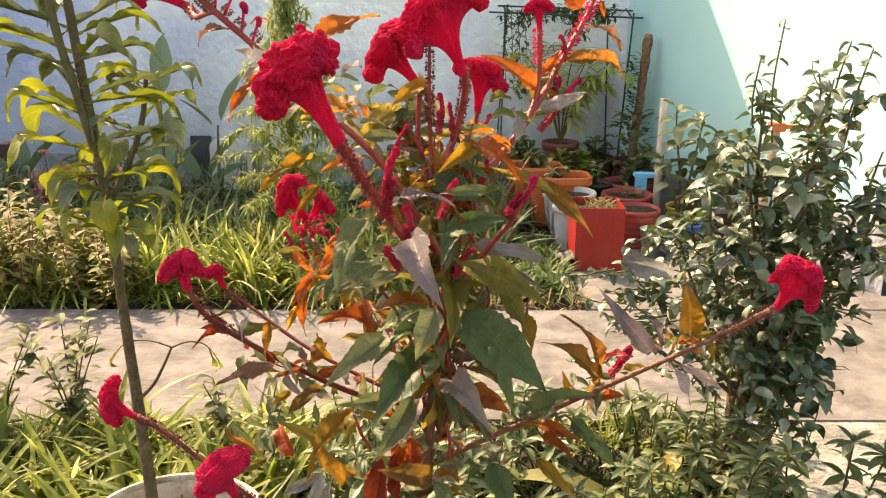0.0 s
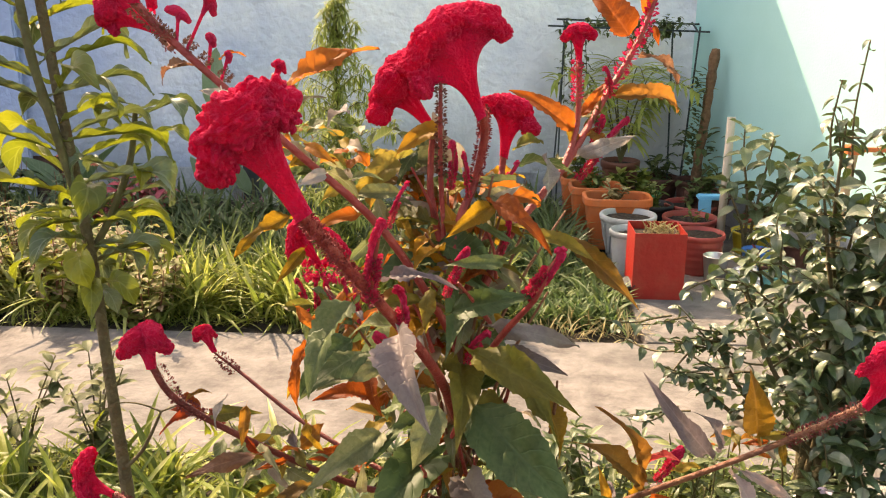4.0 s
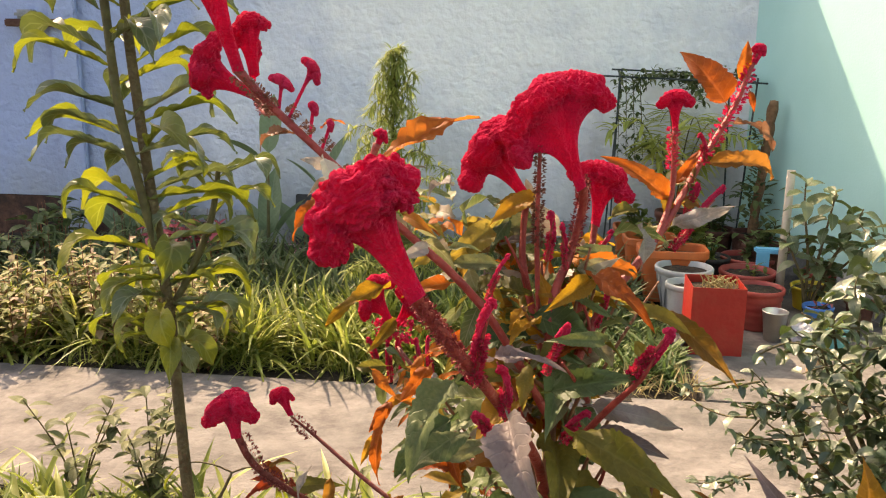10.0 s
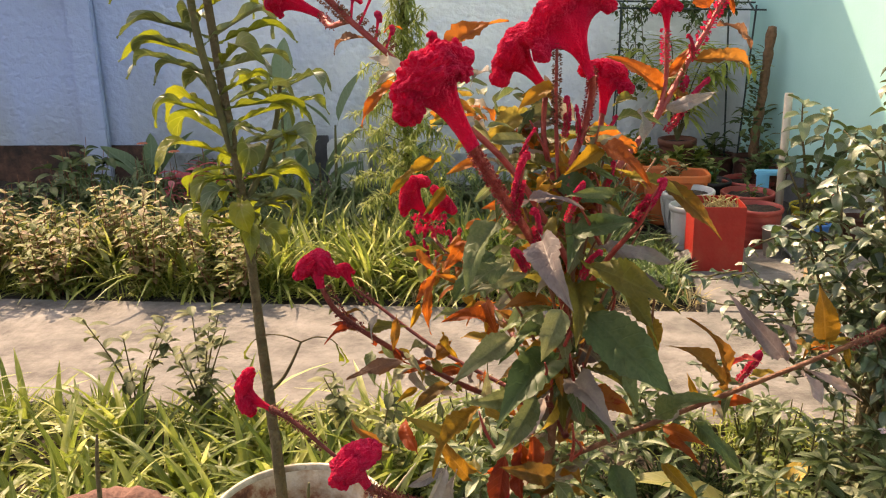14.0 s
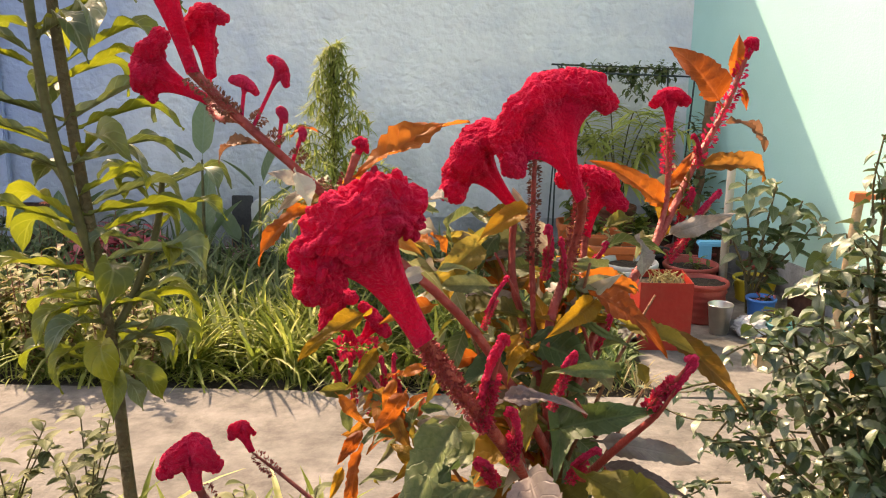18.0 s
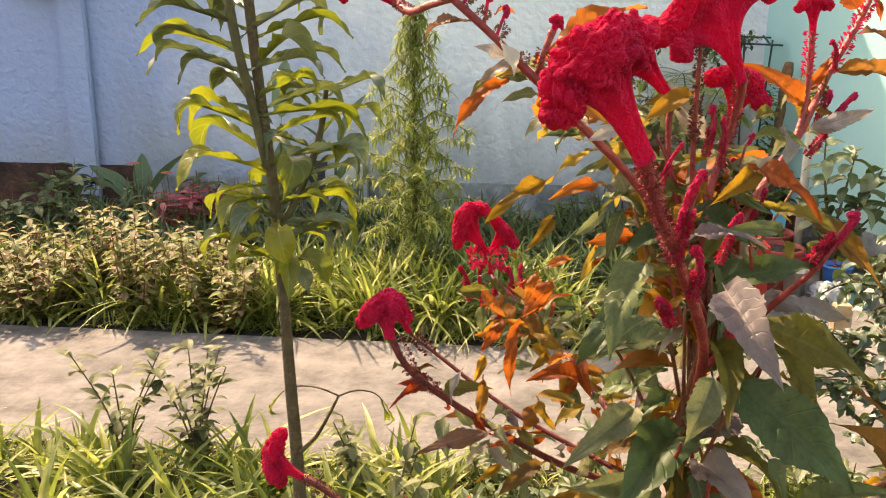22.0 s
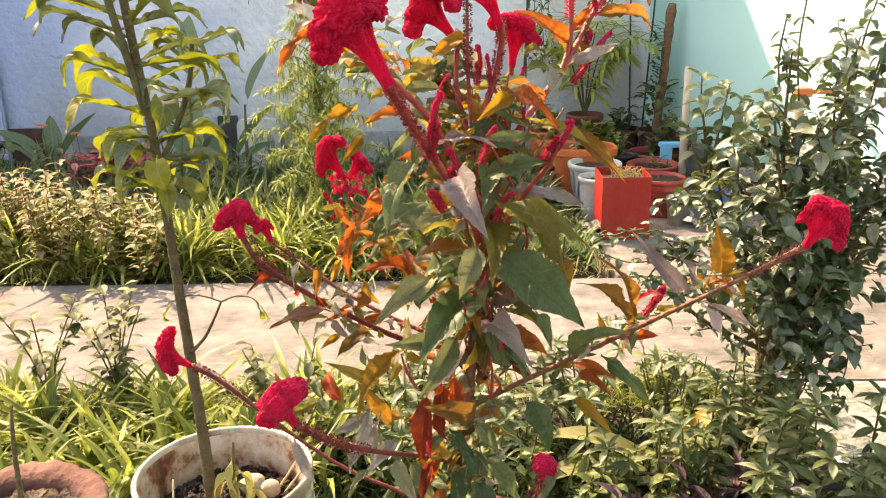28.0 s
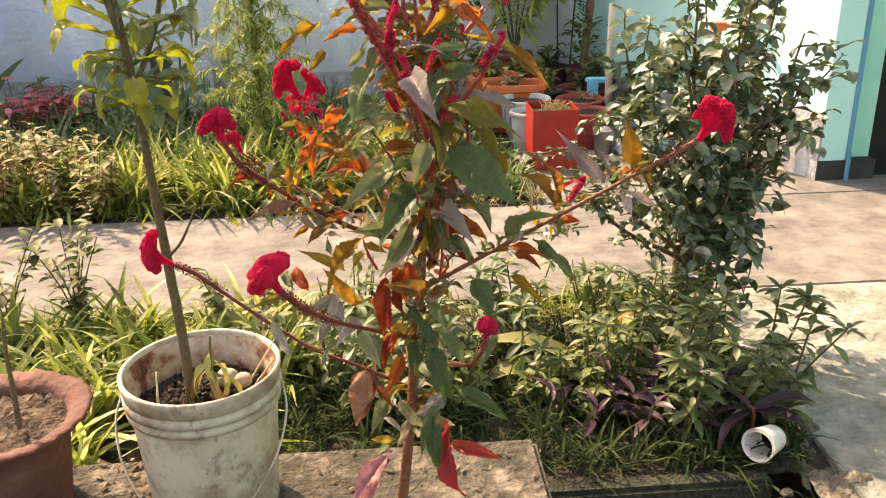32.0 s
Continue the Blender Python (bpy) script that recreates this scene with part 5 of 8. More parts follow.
for nm, mm, mat, lb in (("warm_foliage", warm, WARM, "orange and yellowing inner leaves"), ("cool_foliage", cool, COOL, "green and grey inner leaves")):
    ob = scatter(nm, MORE, mm, mat, cock, lb)
    ob.matrix_basis = SHIFT


# ---- bucket, clay pot and the tall shrub ----
bt = WORN_WHITE.node_tree
bco = bt.nodes.new("ShaderNodeTexCoord")
bmap = bt.nodes.new("ShaderNodeMapping")
bmap.inputs["Scale"].default_value = (1.0, 1.0, 0.6)
bt.links.new(bco.outputs["Object"], bmap.inputs["Vector"])
bfine = bt.nodes.new("ShaderNodeTexNoise")
bfine.inputs["Scale"].default_value, bfine.inputs["Detail"].default_value = 95, 8
bwide = bt.nodes.new("ShaderNodeTexNoise")
bwide.inputs["Scale"].default_value, bwide.inputs["Detail"].default_value = 9, 3
for nd in (bfine, bwide):
    bt.links.new(bmap.outputs[0], nd.inputs["Vector"])
bsum = bt.nodes.new("ShaderNodeMath")
bt.links.new(bfine.outputs["Fac"], bsum.inputs[0])
bt.links.new(bwide.outputs["Fac"], bsum.inputs[1])
brange = bt.nodes.new("ShaderNodeMapRange")
bt.links.new(bsum.outputs[0], brange.inputs[0])
brange.inputs[1].default_value, brange.inputs[2].default_value, brange.inputs[4].default_value = 1.16, 1.24, 0.5
bmix = bt.nodes.new("ShaderNodeMix")
bmix.data_type = "RGBA"
bt.links.new(brange.outputs[0], bmix.inputs[0])
bt.links.new(bt.nodes["Principled BSDF"].inputs["Base Color"].links[0].from_socket, bmix.inputs[6])
bmix.inputs[7].default_value = (0.12, 0.09, 0.06, 1)
bt.links.new(bmix.outputs[2], bt.nodes["Principled BSDF"].inputs["Base Color"])
RUST = surface("rusty_inside", [(0.36, (0.1, 0.035, 0.018)), (0.44, (0.25, 0.11, 0.06)), (0.5, (0.42, 0.3, 0.2)), (0.62, (0.56, 0.48, 0.38))], 14, 9, 0.8, 0.3, 60)
bucket = thing("bucket", "worn white plastic bucket of soil with a wire handle", "bucket", (-0.391, 1.272, 0.15))
H = 0.321
part("shell", lathe([(0.0, 0.002), (0.118, 0.002), (0.122, 0.01), (0.139, H - 0.075), (0.1395, H - 0.07)], 64), WORN_WHITE, bucket)
for z, r in ((H - 0.066, 0.146), (H - 0.045, 0.149)):
    part("ridge", lathe([(0.138, z - 0.009), (r, z - 0.009), (r + 0.001, z), (r - 0.002, z + 0.008), (0.139, z + 0.01)], 64), WORN_WHITE, bucket)
part("rim", lathe([(0.138, H - 0.036), (0.147, H - 0.034), (0.151, H - 0.012), (0.1515, H - 0.003), (0.148, H), (0.143, H - 0.002), (0.1425, H - 0.012)], 64), WORN_WHITE, bucket)
part("inner_wall", lathe([(0.1424, H - 0.012), (0.1355, H - 0.04), (0.133, H - 0.14)], 64), RUST, bucket, "rust-stained inside of the bucket")
me = lathe([(0.134 * (1 - k / 24), H - 0.085 + 0.025 * (k / 24) ** 0.8) for k in range(24)] + [(0.0, H - 0.06)], 96)
for v in me.vertices:
    v.co.z += 0.02 * noise.fractal(v.co * 60, 0.6, 2, 4) * (1 - 0.85 * (math.hypot(v.co.x, v.co.y) / 0.134) ** 6)
part("soil", me, SOIL, bucket, "dark crumbly potting soil")
clod_rng = random.Random(44)
CLODS = []
for i in range(5):
    v = np.array([(x * clod_rng.uniform(0.5, 1), y * clod_rng.uniform(0.5, 1), z * clod_rng.uniform(0.4, 0.9)) for x in (-0.5, 0.5) for y in (-0.5, 0.5) for z in (-0.5, 0.5)])
    CLODS.append((v, np.array([(0, 1, 3, 2), (4, 6, 7, 5), (0, 4, 5, 1), (2, 3, 7, 6), (0, 2, 6, 4), (1, 5, 7, 3)]), np.zeros((8, 2))))
mm = []
for i in range(520):
    r, a = 0.13 * math.sqrt(clod_rng.random()), clod_rng.uniform(0, 6.283)
    z = H - 0.085 + 0.025 * (1 - r / 0.134) ** 0.8
    mm.append((clod_rng.randrange(5), pose(r * math.cos(a), r * math.sin(a), z + 0.004, clod_rng.uniform(0, 360), clod_rng.uniform(0, 360), 0) @ Matrix.Scale(clod_rng.uniform(0.004, 0.013), 4)))
scatter("soil_crumb", CLODS, mm, surface("soil_crumb", [(0.3, (0.012, 0.008, 0.006)), (0.55, (0.035, 0.023, 0.016)), (0.8, (0.1, 0.06, 0.045))], 45, 5, 1.0, 0.6, 90), bucket, "dark crumbs of potting soil")
me, _ = tube([(-0.15, 0.0, H - 0.045), (-0.16, -0.045, H - 0.09), (-0.138, -0.105, H - 0.155), (-0.08, -0.155, H - 0.225), (0.0, -0.172, H - 0.252), (0.08, -0.155, H - 0.225), (0.138, -0.105, H - 0.155), (0.16, -0.045, H - 0.09), (0.151, 0.0, H - 0.045)], [0.0022] * 9, 8)
part("handle", me, WORN_WHITE, bucket, "thin white wire handle")

clay_pot = thing("clay_pot", "scallop-rimmed terracotta pot of dry soil", "flower pot", (-0.802, 1.3, 0.097))
me = lathe([(0.0, 0.0), (0.095, 0.0), (0.1, 0.01), (0.124, 0.2), (0.128, 0.238), (0.158, 0.256), (0.174, 0.263), (0.176, 0.267), (0.168, 0.2705), (0.14, 0.262), (0.126, 0.248), (0.122, 0.2)], 72)
for v in me.vertices:
    r = math.hypot(v.co.x, v.co.y)
    if r > 0.14:
        k = 1 + 0.008 * math.sin(math.atan2(v.co.y, v.co.x) * 26)
        v.co.x, v.co.y, v.co.z = v.co.x * k, v.co.y * k, v.co.z + 0.0025 * math.sin(math.atan2(v.co.y, v.co.x) * 26 + 1) + 0.006 * noise.noise(v.co * 18)
part("pot", me, TERRACOTTA, clay_pot)
me = lathe([(0.126, 0.24), (0.1, 0.246), (0.07, 0.243), (0.04, 0.246), (0.0, 0.25)], 64)
for v in me.vertices:
    v.co.z += 0.02 * noise.fractal(v.co * 48, 0.6, 2, 4)
part("soil", me, surface("dry_soil", [(0.35, (0.025, 0.017, 0.011)), (0.5, (0.075, 0.05, 0.033)), (0.65, (0.14, 0.1, 0.068))], 30, 8, 1, 1.0, 70), clay_pot, "dry crumbled brown soil")
BARK = surface("grey_brown_bark", [(0.3, (0.07, 0.053, 0.022)), (0.55, (0.12, 0.09, 0.04)), (0.8, (0.19, 0.145, 0.075))], 40, 8, 0.85, 0.6, 120, stain=(0.1, 0.07, 0.04), stain_scale=14, stain_amt=0.6)
GREEN_BARK = surface("green_bark", [(0.3, (0.062, 0.056, 0.02)), (0.6, (0.11, 0.098, 0.034)), (0.8, (0.17, 0.15, 0.058))], 40, 8, 0.7, 0.3, 120)
twig = thing("bare_twig", "thin dry grey twig standing in the clay pot", "twig", (-0.74, 1.25, 0.365))
me, _ = tube([(0, 0, 0), (0.004, 0.0, 0.08), (0.003, 0.01, 0.17), (0.012, 0.01, 0.24)], [0.006, 0.005, 0.004, 0.002], 8, 0.2)
part("stalk", me, BARK, twig)

LIME = leaf_mat("lime_leaf", [(0.0, (0.05, 0.08, 0.018)), (0.35, (0.088, 0.118, 0.024)), (0.7, (0.14, 0.16, 0.024)), (1.0, (0.25, 0.235, 0.028))], vein=(0.4, 0.42, 0.16), vein_amt=0.35, rough=0.4, trans=0.46, trans_col=(0.25, 0.27, 0.014), spec=0.45)
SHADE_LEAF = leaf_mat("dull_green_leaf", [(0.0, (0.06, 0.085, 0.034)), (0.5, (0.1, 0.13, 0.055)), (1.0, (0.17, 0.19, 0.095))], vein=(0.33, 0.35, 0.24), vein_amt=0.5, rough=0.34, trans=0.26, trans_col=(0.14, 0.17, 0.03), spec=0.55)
HOOK = []


def hook_shape(seed, width, bend, rise, fold):
    """A leaf that goes out level on a long narrow base, widens late, and hangs down to a drawn-out tip."""
    vs, uv, fs, n = [], [], [], 22
    x = z = 0.0
    for i in range(n + 1):
        u = i / n
        ang = rise - 14 * u - bend * smooth01(0.6, 0.84, u)
        if i:
            x, z = x + math.cos(radians(ang)) / n, z + math.sin(radians(ang)) / n
        w = 0.018 if u < 0.08 else width * (0.34 + 0.66 * smooth01(0.45, 0.72, u)) * smooth01(0.05, 0.22, u)
        w *= max(0.03, (1 - smooth01(0.72, 1.0, u)) ** 1.0)
        w *= 1 + 0.1 * math.sin(u * 15 + seed)
        f = fold * (1 - 0.6 * smooth01(0.45, 0.75, u))
        for v in (-1, -0.5, 0, 0.5, 1):
            y = v * w * 0.5 * (1 - 0.35 * f)
            lift = abs(v) * w * 0.5 * f + 0.02 * math.sin(u * 23 + v * 2 + seed) * abs(v)
            vs.append((x - math.sin(radians(ang)) * lift, y, z + math.cos(radians(ang)) * lift))
            uv.append((u, v))
    for i in range(n):
        for k in range(4):
            a = i * 5 + k
            fs.append((a, a + 5, a + 6, a + 1))
    return np.array(vs), np.array(fs), np.array(uv)


for i, (wd, bend, rise, fold) in enumerate(((0.26, 80, 20, 1.2), (0.3, 95, 18, 1.0), (0.24, 50, 12, 1.3), (0.28, 100, 25, 1.1), (0.26, 70, 10, 0.9))):
    v, f, u = hook_shape(i * 1.7 + 1, wd, bend, rise, fold)
    for mat in (LIME, SHADE_LEAF):
        me = mesh_of("leaf", v, f, u)
        me.materials.append(mat)
        HOOK.append(me)
tall = thing("tall_shrub", "tall slender shrub with drooping lime-green leaves in the bucket", "shrub", (-0.411, 1.25, 0.4))
TS = Matrix.Translation((0.411, -1.25, -0.4))
trunk = [(-0.411, 1.25, 0.4), (-0.411, 1.25, 0.525), (-0.417, 1.25, 0.674), (-0.424, 1.25, 0.834), (-0.432, 1.25, 1.03), (-0.446, 1.25, 1.18), (-0.458, 1.25, 1.33), (-0.464, 1.25, 1.45), (-0.47, 1.25, 1.62)]
me, fine = tube(trunk, [0.0098, 0.0096, 0.0086, 0.0076, 0.007, 0.0064, 0.006, 0.0055, 0.004], 12, 0.12)
part("trunk", me, BARK, tall, at=TS)
second = [(-0.44, 1.245, 1.09), (-0.454, 1.24, 1.17), (-0.472, 1.24, 1.26), (-0.482, 1.245, 1.36), (-0.49, 1.25, 1.45), (-0.5, 1.25, 1.6)]
me, fine2 = tube(second, [0.005, 0.0055, 0.0056, 0.0053, 0.005, 0.004], 10, 0.12)
part("trunk", me, GREEN_BARK, tall, at=TS)
third = [(-0.435, 1.25, 1.0), (-0.41, 1.27, 1.05), (-0.385, 1.29, 1.12), (-0.375, 1.3, 1.19)]
me, fine3 = tube(third, [0.005, 0.0048, 0.0045, 0.003], 8, 0.12)
part("branch", me, GREEN_BARK, tall, at=TS)
for pts, r in (([(-0.412, 1.245, 0.705), (-0.39, 1.25, 0.728), (-0.372, 1.25, 0.76), (-0.358, 1.25, 0.789)], 0.0032), ([(-0.358, 1.25, 0.788), (-0.335, 1.25, 0.797), (-0.312, 1.25, 0.795), (-0.299, 1.25, 0.784)], 0.0015), ([(-0.358, 1.25, 0.788), (-0.385, 1.25, 0.798), (-0.412, 1.25, 0.799), (-0.435, 1.25, 0.789)], 0.0014)):
    me, _ = tube(pts, [r, r * 0.85, r * 0.7, r * 0.5], 8, 0.1)
    part("twig", me, BARK, tall, at=TS)
tr = random.Random(5)


def hook_leaf(p, heading, tilt, size, lime=None):
    k = tr.randrange(5) * 2 + (0 if (tr.random() < 0.66 if lime is None else lime) else 1)
    part("leaf", HOOK[k], None, tall, at=TS @ aim(p, heading, tilt, size, tr.uniform(-25, 25)))


for path, z0, n, ln in ((fine, 1.06, 33, 0.145), (fine2, 1.12, 23, 0.135), (fine3, 1.03, 17, 0.1)):
    pts = [p for p in path if z0 < p.z < 1.56]
    for i in range(n):
        p = pts[int(i / n * len(pts))].lerp(pts[min(int(i / n * len(pts)) + 1, len(pts) - 1)], tr.random())
        hook_leaf(p, (0 if i % 2 else 180) + tr.choice((-1, 1)) * tr.uniform(0, 1) ** 1.3 * 70, tr.uniform(-2, 16), ln * tr.uniform(0.8, 1.15))
for i in range(30):
    p = Vector((-0.432, 1.25, tr.uniform(0.96, 1.07)))
    hook_leaf(p, i * 137.5 + tr.uniform(-20, 20), tr.uniform(-26, 16), tr.uniform(0.08, 0.135))
for p, h in (((-0.3, 1.25, 0.785), 0), ((-0.305, 1.252, 0.79), -40), ((-0.433, 1.25, 0.79), 180)):
    hook_leaf(p, h, -70, 0.045, True)
# wilted shoot and sprouts beside the trunk
wilt = thing("wilted_sprout", "yellow wilted sprout drooping in the bucket", "sprout", (-0.36, 1.22, 0.405))
me, _ = tube([(0, 0, 0), (0.0, 0.0, 0.08), (0.006, 0.0, 0.15)], [0.004, 0.0035, 0.002], 8)
part("stalk", me, GREEN_BARK, wilt)
WILTED = leaf_mat("wilted_leaf", [(0.0, (0.22, 0.15, 0.05)), (0.5, (0.32, 0.26, 0.07)), (1.0, (0.3, 0.3, 0.09))], vein=(0.5, 0.42, 0.2), vein_amt=0.4, rough=0.6, trans=0.35)
v, f, u = leaf_shape(1, 0.17, fold=0.7, droop=0.9, curl=0.6, peak=0.5, seg=12, wave=0.05)
WILTED_ME = mesh_of("leaf", v, f, u)
WILTED_ME.materials.append(WILTED)
for i in range(8):
    part("leaf", WILTED_ME, None, wilt, at=aim((0.002, 0, 0.07 + 0.007 * i), i * 140, -10 - 3 * i, 0.1 - 0.003 * i, 20 * math.sin(i)))
for x, y, h, t in ((-0.46, 1.2, 0.1, 2), (-0.32, 1.3, 0.13, 40), (-0.3, 1.32, 0.14, 48)):
    st = thing("dry_straw", "pale dry straw stuck in the bucket soil", "straw", (x, y, 0.392), group="straws in the bucket")
    me, _ = tube([(0, 0, 0), (0.5 * h * math.sin(radians(t)), 0, 0.5 * h), (h * math.sin(radians(t)), 0.01, h)], [0.0025, 0.0022, 0.0015], 6)
    part("stalk", me, surface("straw", [(0.3, (0.45, 0.38, 0.22)), (0.7, (0.6, 0.52, 0.34))], 30, 4, 0.8, 0.1, 80), st)
for x, y, r in ((-0.35, 1.3, 0.024), (-0.318, 1.29, 0.018)):
    bm = bmesh.new()
    bmesh.ops.create_icosphere(bm, subdivisions=3, radius=r)
    for v in bm.verts:
        v.co *= 1 + 0.2 * noise.noise(v.co * 60)
        v.co.z *= 0.8
    for fc in bm.faces:
        fc.smooth = True
    ob = part("pebble", bm, surface("pebble", [(0.3, (0.2, 0.17, 0.12)), (0.7, (0.38, 0.33, 0.25))], 40, 5, 0.8, 0.2, 80))
    ob.location = (x, y, 0.421)
    tagged(ob, "smooth grey-brown pebble lying on the bucket soil", "pebble", "pebbles in the bucket")


# ---- the dark glossy bush ----
GLOSS = [(0.0, (0.02, 0.042, 0.014)), (0.4, (0.042, 0.074, 0.024)), (0.7, (0.075, 0.105, 0.042)), (0.88, (0.135, 0.155, 0.08)), (1.0, (0.27, 0.27, 0.18))]
BUSH_LEAF = leaf_mat("bush_leaf", GLOSS, vein=(0.14, 0.18, 0.09), vein_amt=0.3, rough=0.34, trans=0.22, trans_col=(0.09, 0.13, 0.02), spec=0.9)
BUSH_JOINED = leaf_mat("bush_leaf_joined", GLOSS, vein=(0.14, 0.18, 0.09), vein_amt=0.3, rough=0.36, trans=0.22, trans_col=(0.09, 0.13, 0.02), island=True, spec=0.9)
OVATE = [leaf_shape(1, 0.66, fold=0.4, droop=0.3, peak=0.47, seg=9, stalk=0.1, wave=0.03, seed=1, pucker=0.03), leaf_shape(1, 0.58, fold=0.2, droop=0.5, peak=0.42, seg=8, stalk=0.1, wave=0.025, seed=2, curl=0.2), leaf_shape(1, 0.56, fold=0.5, droop=0.2, peak=0.45, seg=8, stalk=0.1, wave=0.03, seed=3)]
OVATE_ME = []
for v, f, u in OVATE:
    me = mesh_of("leaf", v, f, u)
    me.materials.append(BUSH_LEAF)
    OVATE_ME.append(me)
br = random.Random(21)
bush = thing("bush", "dense dark green glossy-leaved bush beside the paving", "bush", (0.9, 2.15, 0))
BS = Matrix.Translation((-0.9, -2.15, 0))
near_leaves, far_leaves = [], []


def bush_leaf(c, heading, tilt, size):
    if c.x > 0.99 and 0.4 < c.z < 0.64 and br.random() < 0.72:
        return  # the open side towards the house wall
    m = aim(c, heading, tilt, size, br.uniform(-35, 35))
    (near_leaves if c.y < 2.1 else far_leaves).append((br.randrange(3), m))


def leafy(path, n, size, start=0.2, tilt=(-35, 30)):
    """Single leaves set in a spiral along a twig, smaller towards its tip."""
    a0 = br.uniform(0, 360)
    for i in range(n):
        k = start + (1 - start) * i / max(1, n - 1)
        c = path[min(len(path) - 1, int(k * (len(path) - 1)))]
        bush_leaf(c, a0 + i * 137.5 + br.uniform(-20, 20), br.uniform(*tilt), size * br.uniform(0.75, 1.2) * (1 - 0.25 * k))


def sprig(p, d, length, leaves, size):
    """A side twig that bends upward."""
    pts, q, w = [Vector(p)], Vector(p), Vector(d).normalized()
    for i in range(4):
        w = (w + Vector((br.uniform(-0.25, 0.25), br.uniform(-0.25, 0.25), br.uniform(-0.15, 0.25)))).normalized()
        q = q + w * length / 4
        pts.append(q.copy())
    me, fn = tube(pts, [0.0028, 0.0024, 0.002, 0.0016, 0.001], 5)
    part("twig", me, BARK, bush, at=BS)
    leafy(fn, leaves, size)


# limbs: where each ends, how many side twigs it bears, and the size of its leaves
BOUGHS = [((0.82, 2.1, 1.08), 7, 0.05), ((1.0, 2.15, 1.1), 9, 0.052), ((1.09, 2.2, 1.07), 8, 0.052), ((0.94, 2.05, 0.98), 9, 0.055), ((1.13, 2.12, 0.93), 8, 0.055), ((0.78, 2.08, 0.95), 8, 0.055),
         ((0.7, 2.06, 0.84), 8, 0.055), ((0.63, 2.05, 0.73), 8, 0.048), ((1.1, 2.05, 0.8), 8, 0.058), ((0.9, 1.97, 0.84), 9, 0.06), ((0.82, 1.97, 0.72), 9, 0.058), ((1.0, 1.98, 0.7), 9, 0.06), ((1.06, 2.3, 0.86), 7, 0.055), ((0.86, 2.36, 0.9), 7, 0.055),
         ((0.72, 2.28, 0.74), 7, 0.052), ((0.56, 2.03, 0.63), 6, 0.042), ((0.53, 2.0, 0.53), 6, 0.04), ((0.9, 1.95, 0.56), 7, 0.06), ((0.76, 1.96, 0.55), 7, 0.048), ((1.02, 2.05, 0.72), 5, 0.058), ((0.88, 2.1, 0.9), 9, 0.055), ((1.0, 2.25, 0.95), 8, 0.055)]
for i, (end, twigs, size) in enumerate(BOUGHS):
    a = i * 2.4
    root = Vector((0.88 + 0.06 * math.cos(a), 2.13 + 0.06 * math.sin(a), -0.02))
    end = Vector(end)
    low = root.lerp(end, 0.35) + Vector((-0.3 * (end.x - 0.88), 0, 0.06))
    mid = root.lerp(end, 0.7) + Vector((br.uniform(-0.03, 0.03), br.uniform(-0.03, 0.03), 0.03))
    me, fn = tube([root, low, mid, end], [0.009, 0.0075, 0.0055, 0.002], 8, 0.1)
    part("branch", me, BARK, bush, at=BS)
    leafy(fn, 9, size, 0.55)
    for k in range(twigs):
        c = fn[int(len(fn) * (0.5 + 0.48 * k / twigs))]
        out = Vector((c.x - 0.9, c.y - 2.15, 0)) * 1.6 + Vector((br.gauss(0, 0.6), br.gauss(-0.15, 0.6), br.uniform(-0.1, 0.7)))
        sprig(c, out, br.uniform(0.07, 0.15), 8, size * br.uniform(0.85, 1.1))
